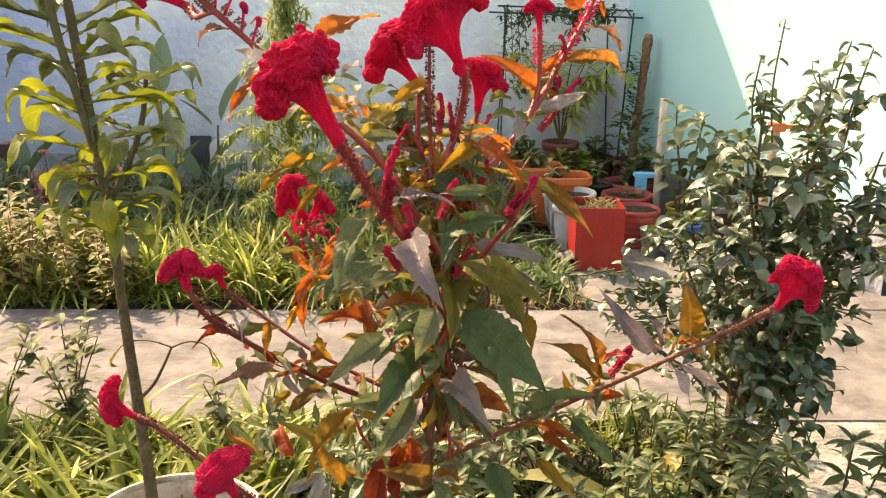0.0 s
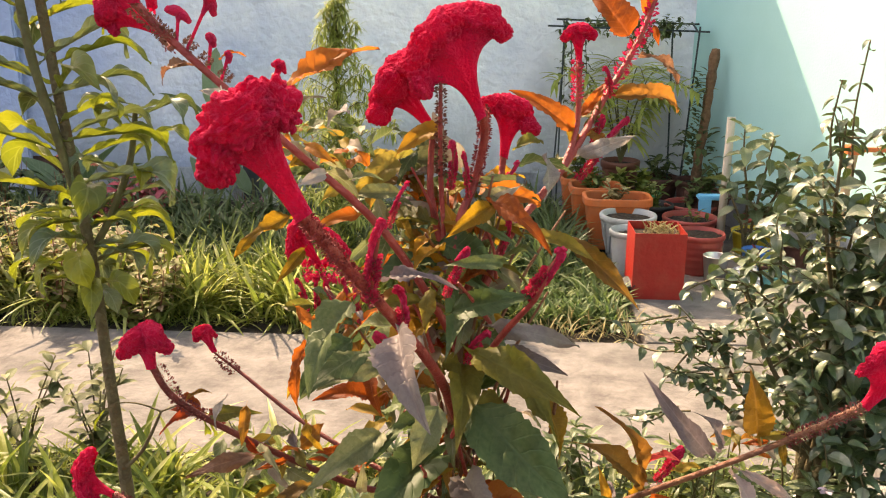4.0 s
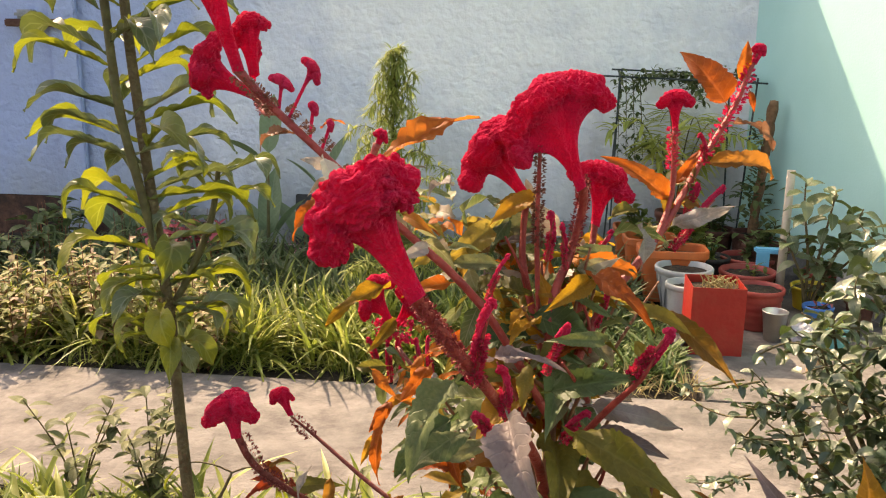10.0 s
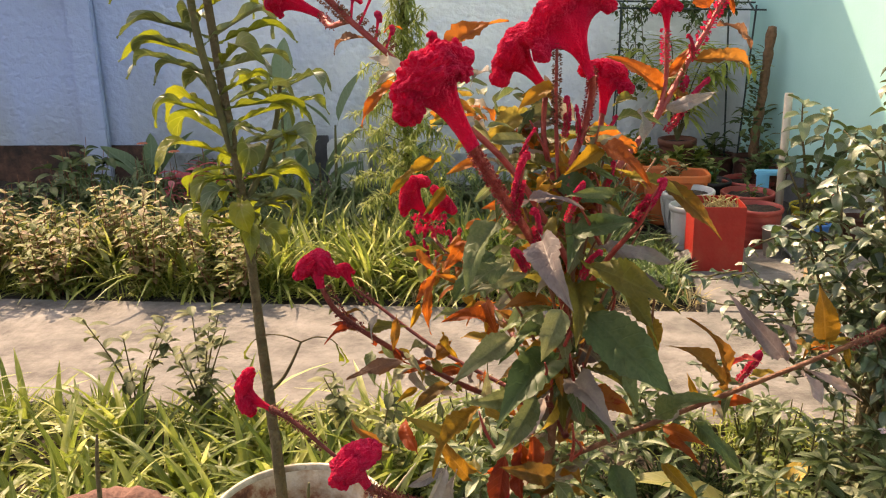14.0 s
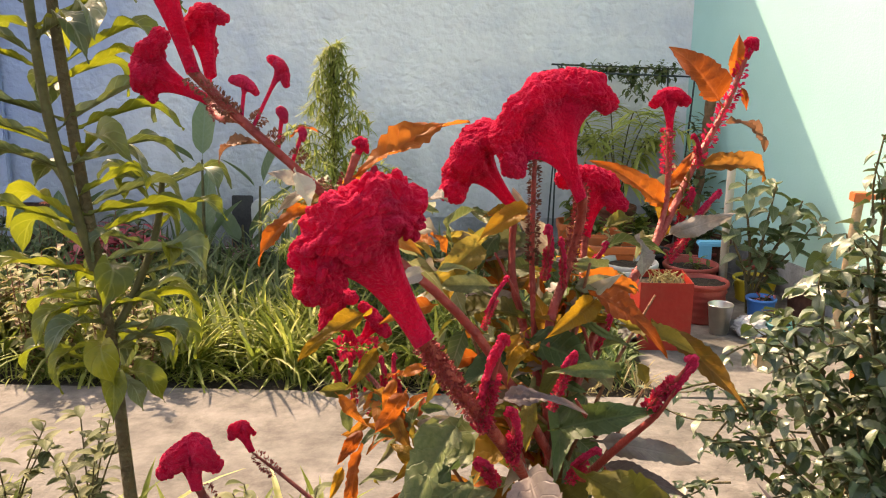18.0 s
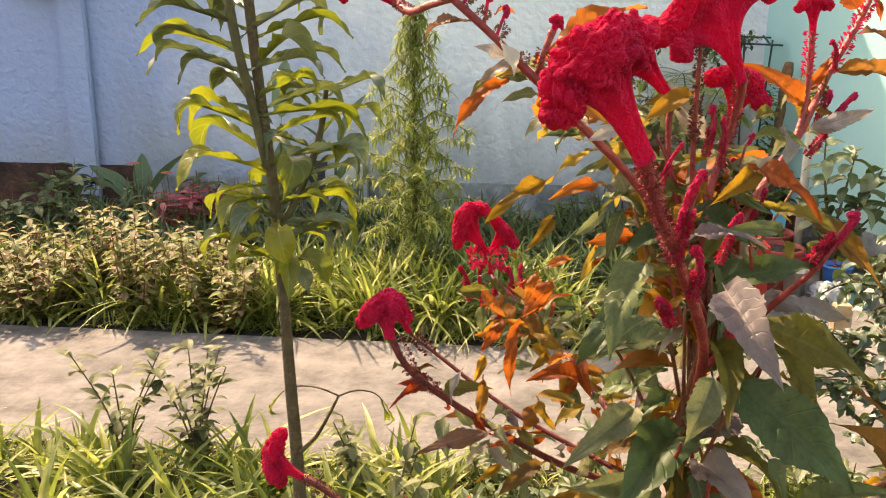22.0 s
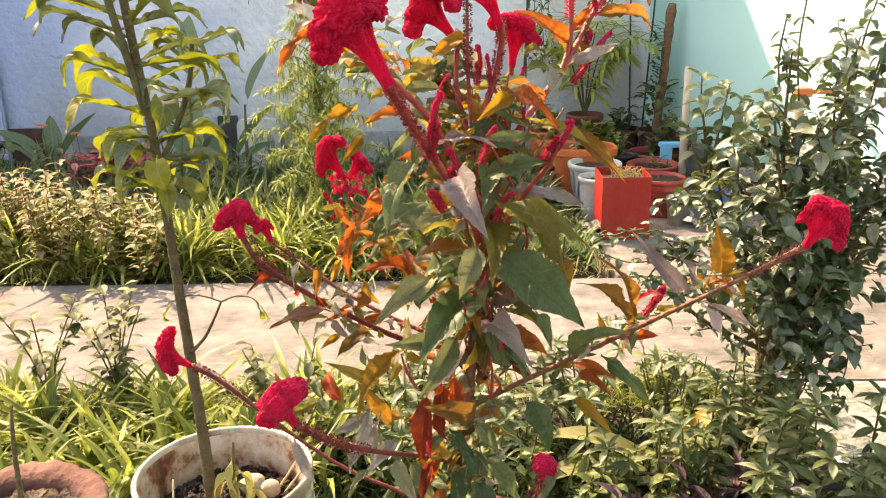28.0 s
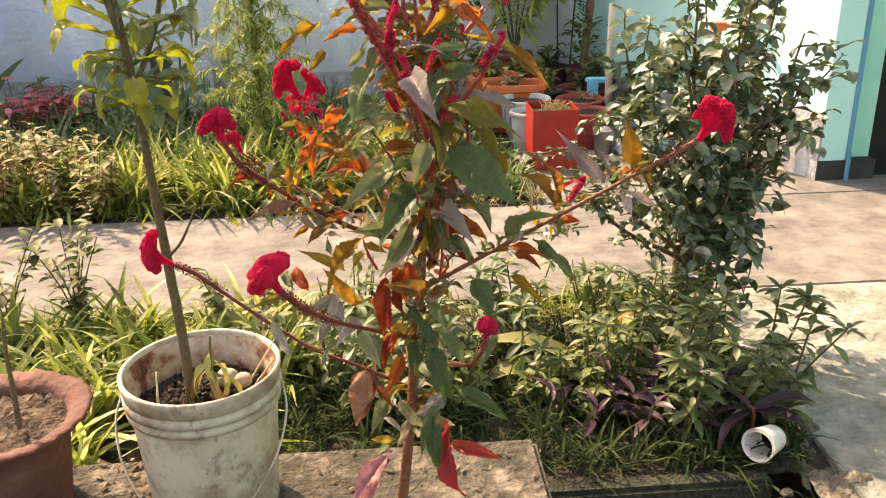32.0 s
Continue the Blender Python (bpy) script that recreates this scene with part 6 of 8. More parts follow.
# long bare-footed shoots that stand out of the outline
for pts, n, size in (([(0.86, 2.13, 0.95), (0.85, 2.14, 1.08), (0.866, 2.15, 1.24)], 9, 0.04), ([(0.8, 2.1, 0.98), (0.79, 2.1, 1.06), (0.8, 2.1, 1.16)], 7, 0.045), ([(1.0, 2.15, 1.0), (1.01, 2.15, 1.1), (1.03, 2.15, 1.19)], 9, 0.05), ([(1.07, 2.2, 1.0), (1.09, 2.2, 1.09), (1.11, 2.2, 1.17)], 8, 0.05), ([(0.93, 2.1, 0.98), (0.95, 2.1, 1.06), (0.94, 2.1, 1.12)], 8, 0.05),
                     ([(1.05, 2.1, 0.8), (1.15, 2.14, 0.84), (1.29, 2.15, 0.9)], 10, 0.05), ([(1.1, 2.15, 0.76), (1.2, 2.15, 0.79), (1.26, 2.15, 0.86)], 7, 0.052), ([(1.05, 2.12, 0.7), (1.16, 2.14, 0.68), (1.25, 2.15, 0.71)], 8, 0.055), ([(1.05, 2.1, 0.62), (1.15, 2.12, 0.64), (1.23, 2.13, 0.58)], 8, 0.058), ([(1.0, 2.05, 0.55), (1.08, 2.1, 0.52), (1.17, 2.12, 0.48)], 6, 0.055),
                     ([(0.9, 2.0, 0.56), (0.96, 1.98, 0.44), (0.99, 1.97, 0.33), (0.97, 1.97, 0.2)], 17, 0.068), ([(0.88, 2.0, 0.5), (0.9, 1.97, 0.4), (0.88, 1.95, 0.28)], 9, 0.066), ([(0.86, 2.0, 0.5), (0.9, 1.93, 0.47), (0.92, 1.88, 0.42)], 9, 0.066), ([(0.84, 2.0, 0.42), (0.87, 1.92, 0.36), (0.88, 1.87, 0.29)], 9, 0.066), ([(0.8, 2.0, 0.48), (0.79, 1.93, 0.44), (0.79, 1.88, 0.38)], 8, 0.058), ([(0.86, 2.0, 0.34), (0.93, 1.93, 0.3), (0.95, 1.88, 0.24)], 8, 0.062), ([(0.66, 2.05, 0.62), (0.55, 2.03, 0.6), (0.47, 2.0, 0.52)], 9, 0.04), ([(0.66, 2.05, 0.72), (0.56, 2.03, 0.74), (0.49, 2.0, 0.72)], 9, 0.042)):
    me, fn = tube(pts, [0.0028, 0.0024, 0.0018, 0.0012][: len(pts)], 6)
    part("twig", me, BARK, bush, at=BS)
    leafy(fn, n + 4, size, 0.1)
# pale arms that reach out over the path
for i in range(20):
    k = br.random()
    p = Vector((0.7, 2.04, 0.5 + 0.2 * br.random())).lerp(Vector((0.46, 1.98, 0.34 + 0.34 * br.random())), k)
    sprig(p, (-0.8, br.uniform(-0.6, 0.3), br.uniform(-0.4, 0.5)), br.uniform(0.1, 0.18), 9, 0.034)
# fine low twigs with small leaves at the foot
for i in range(26):
    p = Vector((br.uniform(0.74, 0.98), br.uniform(2.0, 2.2), br.uniform(0.08, 0.34)))
    sprig(p, (br.uniform(-1, 0.5), br.uniform(-0.8, 0.2), br.uniform(0.2, 0.9)), br.uniform(0.1, 0.2), 10, 0.026)
br.shuffle(near_leaves)
for which, m in near_leaves[:290]:
    part("leaf", OVATE_ME[which], None, bush, at=BS @ m)
# leaves that crowd the heart of the bush
for i in range(320):
    a, z = br.uniform(0, 6.28), br.uniform(0.3, 0.92)
    r = br.random() ** 0.5 * (0.1 + 0.17 * math.sin((z - 0.25) * 4.4))
    far_leaves.append((br.randrange(3), aim((0.9 + r * 0.95 * math.cos(a), 2.2 + r * math.sin(a), z), br.uniform(0, 360), br.uniform(-60, 30), br.uniform(0.045, 0.065), br.uniform(-40, 40))))
rest = scatter("foliage", OVATE, near_leaves[290:] + far_leaves, BUSH_JOINED, bush, "dark glossy leaves of the inner bush")
rest.matrix_basis = BS

# ---- planted beds ----
STRAP = [leaf_shape(1, 0.068, fold=0.5, droop=0.55, peak=0.3, seg=7, seed=1), leaf_shape(1, 0.062, fold=0.5, droop=0.9, peak=0.3, seg=8, curl=0.2, seed=2), leaf_shape(1, 0.06, fold=0.4, droop=0.25, peak=0.35, seg=6, seed=3)]
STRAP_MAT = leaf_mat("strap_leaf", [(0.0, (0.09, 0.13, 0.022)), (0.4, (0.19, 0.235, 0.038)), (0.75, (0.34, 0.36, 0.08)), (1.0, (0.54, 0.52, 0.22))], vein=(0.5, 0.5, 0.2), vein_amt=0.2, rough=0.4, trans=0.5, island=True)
# darker copy of the strap green, with the wall's shade put into the colour
SHADED_STRAP = leaf_mat("shaded_strap_leaf", [(0.0, (0.045, 0.075, 0.025)), (0.5, (0.08, 0.12, 0.04)), (1.0, (0.15, 0.19, 0.07))], vein=(0.2, 0.25, 0.12), vein_amt=0.3, rough=0.4, trans=0.35, island=True)
gr = random.Random(8)


def tufts(name, label, x0, x1, y0, y1, count, per, length, material, spread=35, z=-0.01, shapes=STRAP, keep=None):
    mm = []
    for i in range(count):
        x, y = gr.uniform(x0, x1), gr.uniform(y0, y1)
        if keep and not keep(x, y):
            continue
        for k in range(per):
            mm.append((gr.randrange(len(shapes)), aim((x + gr.gauss(0, 0.015), y + gr.gauss(0, 0.015), z), gr.uniform(0, 360), 90 - abs(gr.gauss(0, spread)), length * gr.uniform(0.55, 1.15))))
    return tagged(scatter(name, shapes, mm, material), label, "grass")


WIDE_STRAP = [leaf_shape(1, 0.085, fold=0.5, droop=0.55, peak=0.35, seg=7, seed=1), leaf_shape(1, 0.075, fold=0.5, droop=0.9, peak=0.35, seg=8, curl=0.2, seed=2), leaf_shape(1, 0.09, fold=0.4, droop=0.3, peak=0.35, seg=6, seed=3)]
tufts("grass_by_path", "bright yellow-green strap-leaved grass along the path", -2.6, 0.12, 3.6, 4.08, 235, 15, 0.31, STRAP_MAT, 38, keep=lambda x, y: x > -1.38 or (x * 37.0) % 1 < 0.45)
tufts("grass_by_path_low", "low bright grass leaning over the path edge", -3.0, 0.2, 3.52, 3.62, 100, 8, 0.13, STRAP_MAT, 45)
tufts("dark_grass", "green arching grass, coloured darker for the shade of the wall", -2.8, 0.5, 4.08, 5.3, 360, 15, 0.31, SHADED_STRAP, 42)
tufts("bucket_grass", "bright wide-leaved grass behind the bucket", -2.4, -0.3, 1.56, 2.38, 195, 12, 0.25, STRAP_MAT, 42, -0.02, WIDE_STRAP, lambda x, y: x < -0.45 or y > 1.85)
tufts("path_edge_grass", "short grass along the path edge of the near bed", -2.4, 0.98, 2.36, 2.49, 230, 8, 0.1, STRAP_MAT, 40, -0.02)
# weed green taken down to near black; shade under the plants is in it
SHADED_WEED = leaf_mat("shaded_weed", [(0.0, (0.012, 0.024, 0.008)), (0.5, (0.026, 0.046, 0.013)), (1.0, (0.07, 0.09, 0.03))], vein=(0.1, 0.12, 0.06), vein_amt=0.2, rough=0.75, trans=0.3, island=True, spec=0.12)
tufts("low_weeds", "thin weed grass in the near bed, darkened for the shade there", -0.35, 1.0, 1.5, 2.2, 400, 10, 0.115, SHADED_WEED, 48, -0.02)
DRY = leaf_mat("dry_grass", [(0.0, (0.22, 0.16, 0.07)), (0.5, (0.36, 0.28, 0.13)), (1.0, (0.48, 0.4, 0.22))], vein_amt=0.1, rough=0.8, trans=0.25, island=True)
tufts("dry_grass", "dry straw-coloured grass at the end of the bed", -0.6, 0.68, 3.5, 3.75, 90, 9, 0.11, DRY, 60)
FERN = leaf_mat("fern_leaf", [(0.0, (0.05, 0.09, 0.025)), (0.5, (0.1, 0.16, 0.045)), (1.0, (0.2, 0.26, 0.09))], vein_amt=0.2, rough=0.5, trans=0.4, island=True)
tufts("fern_mound", "low feathery green herb mound beside the red tin", 0.08, 0.64, 3.62, 4.4, 230, 22, 0.11, FERN, 55, 0.0, [leaf_shape(1, 0.12, 0.3, 0.5, seg=5)])

# herbs with whorled leaves
HERB = leaf_mat("herb_leaf", [(0.0, (0.035, 0.055, 0.018)), (0.4, (0.07, 0.1, 0.036)), (0.75, (0.135, 0.165, 0.075)), (1.0, (0.29, 0.3, 0.18))], vein=(0.3, 0.35, 0.15), vein_amt=0.35, rough=0.42, trans=0.36, trans_col=(0.17, 0.22, 0.04), spec=0.4)
HERB_V, HERB_F, HERB_U = leaf_shape(1, 0.3, fold=0.35, droop=0.35, peak=0.52, seg=6, stalk=0.05)
HERB_ME = mesh_of("leaf", HERB_V, HERB_F, HERB_U)
HERB_ME.materials.append(HERB)


def herb(name, label, x, y, h, whorls, size, leafmesh, seed, parts=True, lean=(0, 0), group=""):
    r = random.Random(seed)
    t = thing(name, label, "herb", (x, y, -0.02), group)
    me, fn = tube([(0, 0, 0), (lean[0] * 0.4, lean[1] * 0.4, h * 0.5), (lean[0], lean[1], h)], [0.004, 0.0032, 0.0022], 6)
    part("stalk", me, GREEN_BARK, t)
    for i in range(whorls):
        k = 0.2 + 0.8 * i / max(1, whorls - 1)
        c = fn[min(len(fn) - 1, int(k * (len(fn) - 1)))]
        for j in range(4):
            if r.random() < 0.18 * (1 - k) + 0.06:
                continue
            part("leaf", leafmesh, None, t, at=aim(c + Vector((0, 0, r.uniform(-0.008, 0.008))), j * 90 + i * 50 + r.uniform(-28, 28), r.uniform(-35, 30) + 35 * k ** 3, size * r.uniform(0.55, 1.2) * (1 - 0.3 * (i == whorls - 1)), r.uniform(-35, 35)))
    if name == "periwinkle":
        for j in range(7):
            part("leaf", leafmesh, None, t, at=aim(fn[-1], j * 51.4 + seed * 9, 12 + 36 * (j % 2), size * r.uniform(0.85, 1.1) - 0.014 * (j % 2)))
    return t


hr = random.Random(31)
for i in range(58):
    x, y = hr.uniform(-0.2, 0.98), 1.52 + 0.9 * hr.random() ** 0.75
    if 0.95 < x and y > 2.2 or (x < 0.64 and y < 1.74):
        continue
    herb("periwinkle", "leafy green periwinkle with whorled pointed leaves", x, y, hr.uniform(0.1, 0.27), hr.randrange(4, 7), hr.uniform(0.052, 0.078), HERB_ME, 100 + i, lean=(hr.uniform(-0.05, 0.05), hr.uniform(-0.05, 0.05)), group="herbs in the near bed")
herb("periwinkle", "leafy periwinkle leaning over the paving edge", 0.98, 1.72, 0.26, 6, 0.065, HERB_ME, 171, lean=(0.16, -0.02), group="herbs in the near bed")
for i in range(7):
    herb("periwinkle", "tall leafy periwinkle in the sun by the paving", hr.uniform(0.62, 1.02), hr.uniform(1.7, 2.0), hr.uniform(0.24, 0.36), 7, hr.uniform(0.058, 0.08), HERB_ME, 180 + i, lean=(hr.uniform(-0.06, 0.08), hr.uniform(-0.08, 0.02)), group="herbs in the near bed")
BLOSSOM = leaf_mat("blossom", [(0.0, (0.6, 0.42, 0.5)), (1.0, (0.75, 0.62, 0.68))], vein=(0.6, 0.2, 0.35), vein_amt=0.2, rough=0.6, trans=0.4)
v, f, u = leaf_shape(1, 0.8, fold=0.15, droop=0.2, peak=0.68, seg=5)
PETAL_ME = mesh_of("petal", v, f, u)
PETAL_ME.materials.append(BLOSSOM)
for k, (x, y, z, lx, ly, flowers) in enumerate(((0.74, 1.78, 0.32, 0.02, -0.03, 0), (0.98, 1.76, 0.33, 0.07, -0.01, 0), (0.71, 1.64, 0.2, 0.02, -0.02, 1), (0.67, 1.7, 0.22, 0.02, -0.04, 0), (0.64, 1.87, 0.28, 0.02, -0.02, 0), (0.8, 1.68, 0.27, 0.02, -0.05, 1), (0.9, 1.7, 0.24, 0.05, -0.03, 0), (0.78, 1.85, 0.36, -0.02, 0.0, 1))):
    t = herb("periwinkle", "fresh green periwinkle with leaf rosettes at its tips", x, y, z, 8, 0.07, HERB_ME, 240 + k, lean=(lx, ly), group="herbs in the near bed")
    for j in range(9):
        part("leaf", HERB_ME, None, t, at=aim((lx, ly, z), j * 40 + 9 * k, 15 + 40 * (j % 2), 0.058 - 0.018 * (j % 2)))
    for j in range(5 * flowers):
        part("petal", PETAL_ME, None, t, "small pale pink petal", aim((lx + 0.012, ly - 0.02, z + 0.015), j * 72, 12, 0.017))
herb("periwinkle", "leafy periwinkle leaning over the paving edge", 0.85, 1.66, 0.22, 5, 0.06, HERB_ME, 172, lean=(0.05, -0.02), group="herbs in the near bed")
PURPLE = leaf_mat("purple_leaf", [(0.0, (0.02, 0.009, 0.013)), (0.5, (0.045, 0.018, 0.026)), (1.0, (0.12, 0.06, 0.075))], vein=(0.15, 0.07, 0.08), vein_amt=0.3, rough=0.35, trans=0.25)
v, f, u = leaf_shape(1, 0.3, fold=0.35, droop=0.35, peak=0.4, seg=8)
PURPLE_ME = mesh_of("leaf", v, f, u)
PURPLE_ME.materials.append(PURPLE)
for i in range(16):
    x, y = hr.uniform(0.42, 0.82), hr.uniform(1.62, 1.9)
    herb("purple_herb", "dark purple-leaved trailing plant in the near bed", x, y, hr.uniform(0.08, 0.16), 3, 0.1, PURPLE_ME, 200 + i, lean=(hr.uniform(-0.06, 0.06), -0.03), group="purple plants")
lily = thing("purple_lily", "dark purple lily arching over the rolled sheet", "lily", (0.862, 1.585, 0.0))
me, _ = tube([(0, 0, -0.02), (0.005, 0, 0.06), (0.0, 0.0, 0.1)], [0.006, 0.005, 0.004], 8)
part("stalk", me, STEM_RED, lily)
v, f, u = leaf_shape(1, 0.27, fold=0.35, droop=0.25, curl=0.55, peak=0.5, seg=14)
for h, t_, s in ((0, 28, 0.16), (-22, 6, 0.15), (205, -2, 0.13), (175, 14, 0.11), (120, 30, 0.1)):
    me = mesh_of("leaf", v, f, u)
    me.materials.append(PURPLE)
    part("leaf", me, None, lily, at=aim((0, 0, 0.09), h, t_, s, 10))
YELLOW_BLADE = leaf_mat("yellow_blade", [(0.0, (0.4, 0.25, 0.03)), (0.5, (0.52, 0.36, 0.05)), (1.0, (0.42, 0.32, 0.08))], vein=(0.6, 0.5, 0.2), vein_amt=0.4, rough=0.5, trans=0.45)
PALE_BLADE = leaf_mat("pale_olive_blade", [(0.0, (0.14, 0.15, 0.04)), (0.5, (0.21, 0.21, 0.07)), (1.0, (0.28, 0.24, 0.09))], vein=(0.35, 0.33, 0.15), vein_amt=0.4, rough=0.5, trans=0.35)
yl = thing("yellowing_lily", "broad yellowing lily leaves in the near bed", "lily", (0.56, 1.98, -0.02))
v, f, u = leaf_shape(1, 0.25, fold=0.4, droop=0.3, curl=0.25, peak=0.45, seg=12)
for h, t_, s in ((30, 62, 0.27), (170, 38, 0.36), (188, 24, 0.38), (-100, 22, 0.22), (-60, 30, 0.24), (150, 12, 0.26)):
    me = mesh_of("leaf", v, f, u)
    me.materials.append(YELLOW_BLADE if t_ > 50 else PALE_BLADE)
    part("leaf", me, None, yl, at=aim((0, 0, 0.0), h, t_, s))

# fresh low weeds crowding the bed behind the cockscomb
FRESH = leaf_mat("fresh_leaf", [(0.0, (0.045, 0.075, 0.016)), (0.4, (0.095, 0.135, 0.032)), (0.75, (0.17, 0.205, 0.06)), (1.0, (0.32, 0.33, 0.14))], vein=(0.3, 0.34, 0.14), vein_amt=0.3, rough=0.5, trans=0.42, trans_col=(0.24, 0.3, 0.04), island=True, spec=0.35)
SMALL = [leaf_shape(1, 0.45, fold=0.3, droop=0.3, seg=5, stalk=0.06)]


def clump(name, label, cat, x, y, h, r, stems, material, size, seed, per=9, stemmat=None, group="", flop=20):
    """A bunch of leafy stalks that spread from one root."""
    g = random.Random(seed)
    t = thing(name, label, cat, (x, y, -0.02), group)
    mm = []
    for i in range(stems):
        a, k = g.uniform(0, 6.28), g.random() ** 0.5
        e = Vector((math.cos(a) * r * k, math.sin(a) * r * k, h * g.uniform(0.65, 1.05)))
        me, fn = tube([e * 0.0 + Vector((e.x * 0.4, e.y * 0.4, 0)), Vector((e.x * 0.8, e.y * 0.8, e.z * 0.5)), e], [0.004, 0.003, 0.0015], 5)
        part("stalk", me, stemmat or STEM_BROWN, t)
        for j in range(per):
            c = fn[int((0.12 + 0.88 * j / per) * (len(fn) - 1))]
            for s in (0, 120, 240):
                mm.append((0, aim(c, s + j * 60 + g.uniform(-20, 20), g.uniform(-flop, 40), size * g.uniform(0.6, 1.2), g.uniform(-20, 20))))
    scatter("foliage", SMALL, mm, material, t)
    return t


weed_rng = random.Random(640)
for i in range(24):
    x, y = weed_rng.uniform(-0.3, 0.72), weed_rng.uniform(1.72, 2.44)
    clump("weed", "fresh light green leafy weed in the near bed", "weed", x, y, weed_rng.uniform(0.1, 0.24), 0.11, 7, FRESH, weed_rng.uniform(0.034, 0.052), 650 + i, 6, GREEN_BARK, "weeds in the near bed", 35)

# two thin twiggy bushes by the path
TWIG_LEAF = leaf_mat("twiggy_leaf", [(0.0, (0.06, 0.068, 0.024)), (0.5, (0.115, 0.125, 0.045)), (1.0, (0.21, 0.2, 0.09))], vein=(0.2, 0.2, 0.1), vein_amt=0.3, rough=0.55, trans=0.25, spec=0.25)
v, f, u = leaf_shape(1, 0.5, fold=0.35, droop=0.3, peak=0.45, seg=7, stalk=0.08)
TWIG_ME = mesh_of("leaf", v, f, u)
TWIG_ME.materials.append(TWIG_LEAF)
for x, y, h, seed, shoots in ((-1.03, 2.38, 0.42, 51, 7), (-1.25, 2.38, 0.48, 52, 4), (-0.55, 2.3, 0.26, 53, 3), (-0.42, 2.05, 0.34, 54, 3)):
    r = random.Random(seed)
    t = thing("twiggy_shrub", "thin twiggy young shrub with small dull leaves", "shrub", (x, y, -0.02), "young shrubs by the path")
    for i in range(shoots):
        a = r.uniform(0, 6.28)
        e = (math.cos(a) * h * 0.28, math.sin(a) * h * 0.28, h * r.uniform(0.7, 1.05))
        me, fn = tube([(0, 0, 0), (e[0] * 0.3, e[1] * 0.3, e[2] * 0.5), e], [0.0035, 0.0025, 0.0015], 6)
        part("branch", me, BARK, t)
        for k in range(20):
            c = fn[int((0.25 + 0.75 * k / 19) * (len(fn) - 1))]
            part("leaf", TWIG_ME, None, t, at=aim(c, r.uniform(0, 360), r.uniform(-20, 45), r.uniform(0.036, 0.066)))

MID_LEAF = leaf_mat("mid_green_leaf", [(0.0, (0.04, 0.066, 0.02)), (0.5, (0.085, 0.125, 0.036)), (0.8, (0.14, 0.175, 0.06)), (1.0, (0.24, 0.25, 0.12))], vein=(0.22, 0.26, 0.12), vein_amt=0.3, rough=0.5, trans=0.32, island=True, spec=0.35)
# ---- far bed: pinkish bushes, red foliage, tall feathery plant, broad leaves ----
COLEUS = leaf_mat("coleus_leaf", [(0.0, (0.12, 0.145, 0.03)), (0.4, (0.215, 0.22, 0.05)), (0.75, (0.31, 0.245, 0.1)), (1.0, (0.42, 0.27, 0.18))], vein=(0.4, 0.3, 0.2), vein_amt=0.2, rough=0.6, trans=0.4, island=True)
CRIMSON = leaf_mat("crimson_foliage", [(0.0, (0.28, 0.04, 0.06)), (0.5, (0.5, 0.08, 0.11)), (1.0, (0.62, 0.2, 0.2))], vein=(0.4, 0.15, 0.15), vein_amt=0.3, rough=0.5, trans=0.4, island=True)

cr = random.Random(77)
for i in range(14):
    clump("coleus", "pale yellow-green coleus bush with pinkish tips in the far bed", "bush", -1.42 - 0.13 * i + cr.uniform(-0.05, 0.05), 3.62 + 0.34 * (i % 3) / 2 + cr.uniform(-0.05, 0.06), cr.uniform(0.32, 0.48), 0.19, 13, COLEUS, 0.056, 300 + i, 12, group="coleus bushes")
for i in range(2):
    clump("crimson_coleus", "dark crimson leafy plant by the wall", "plant", -2.1 + 0.2 * i, 4.85 + 0.08 * i, 0.38, 0.15, 11, CRIMSON, 0.085, 330 + i, 6, group="crimson plants")
for i, (x, y, h) in enumerate(((-2.7, 4.75, 0.34), (-2.42, 4.95, 0.3), (-1.72, 4.9, 0.28), (-3.0, 4.6, 0.36), (-1.5, 4.7, 0.24))):
    clump("garden_plant", "dark green leafy plant in the shade near the wall", "plant", x, y, h, 0.2, 11, MID_LEAF, 0.09, 334 + i, 6)
PINKF = leaf_mat("pink_blossom", [(0.0, (0.45, 0.2, 0.28)), (0.5, (0.6, 0.32, 0.4)), (1.0, (0.7, 0.45, 0.5))], vein_amt=0.1, rough=0.7, trans=0.35, island=True)
clump("pink_flowers", "low clump of small dusty pink flowers", "flowers", -1.42, 5.2, 0.24, 0.16, 12, PINKF, 0.03, 340, 4)
clump("garden_plant", "green leafy plant in the shade near the wall", "plant", -2.95, 5.2, 0.45, 0.22, 12, MID_LEAF, 0.11, 341, 6)
clump("garden_plant", "green leafy plant in the shade near the wall", "plant", -2.1, 5.35, 0.32, 0.2, 12, MID_LEAF, 0.1, 342, 6)
clump("garden_plant", "low green leafy plant before the wall", "plant", 0.1, 5.3, 0.3, 0.25, 14, MID_LEAF, 0.07, 343, 7)
clump("garden_plant", "low green leafy plant before the wall", "plant", -0.25, 5.0, 0.26, 0.22, 12, HERB, 0.06, 344, 7)
clump("zinnia", "orange-flowered plant near the wall", "plant", -2.45, 5.1, 0.36, 0.1, 5, MID_LEAF, 0.06, 345, 6)
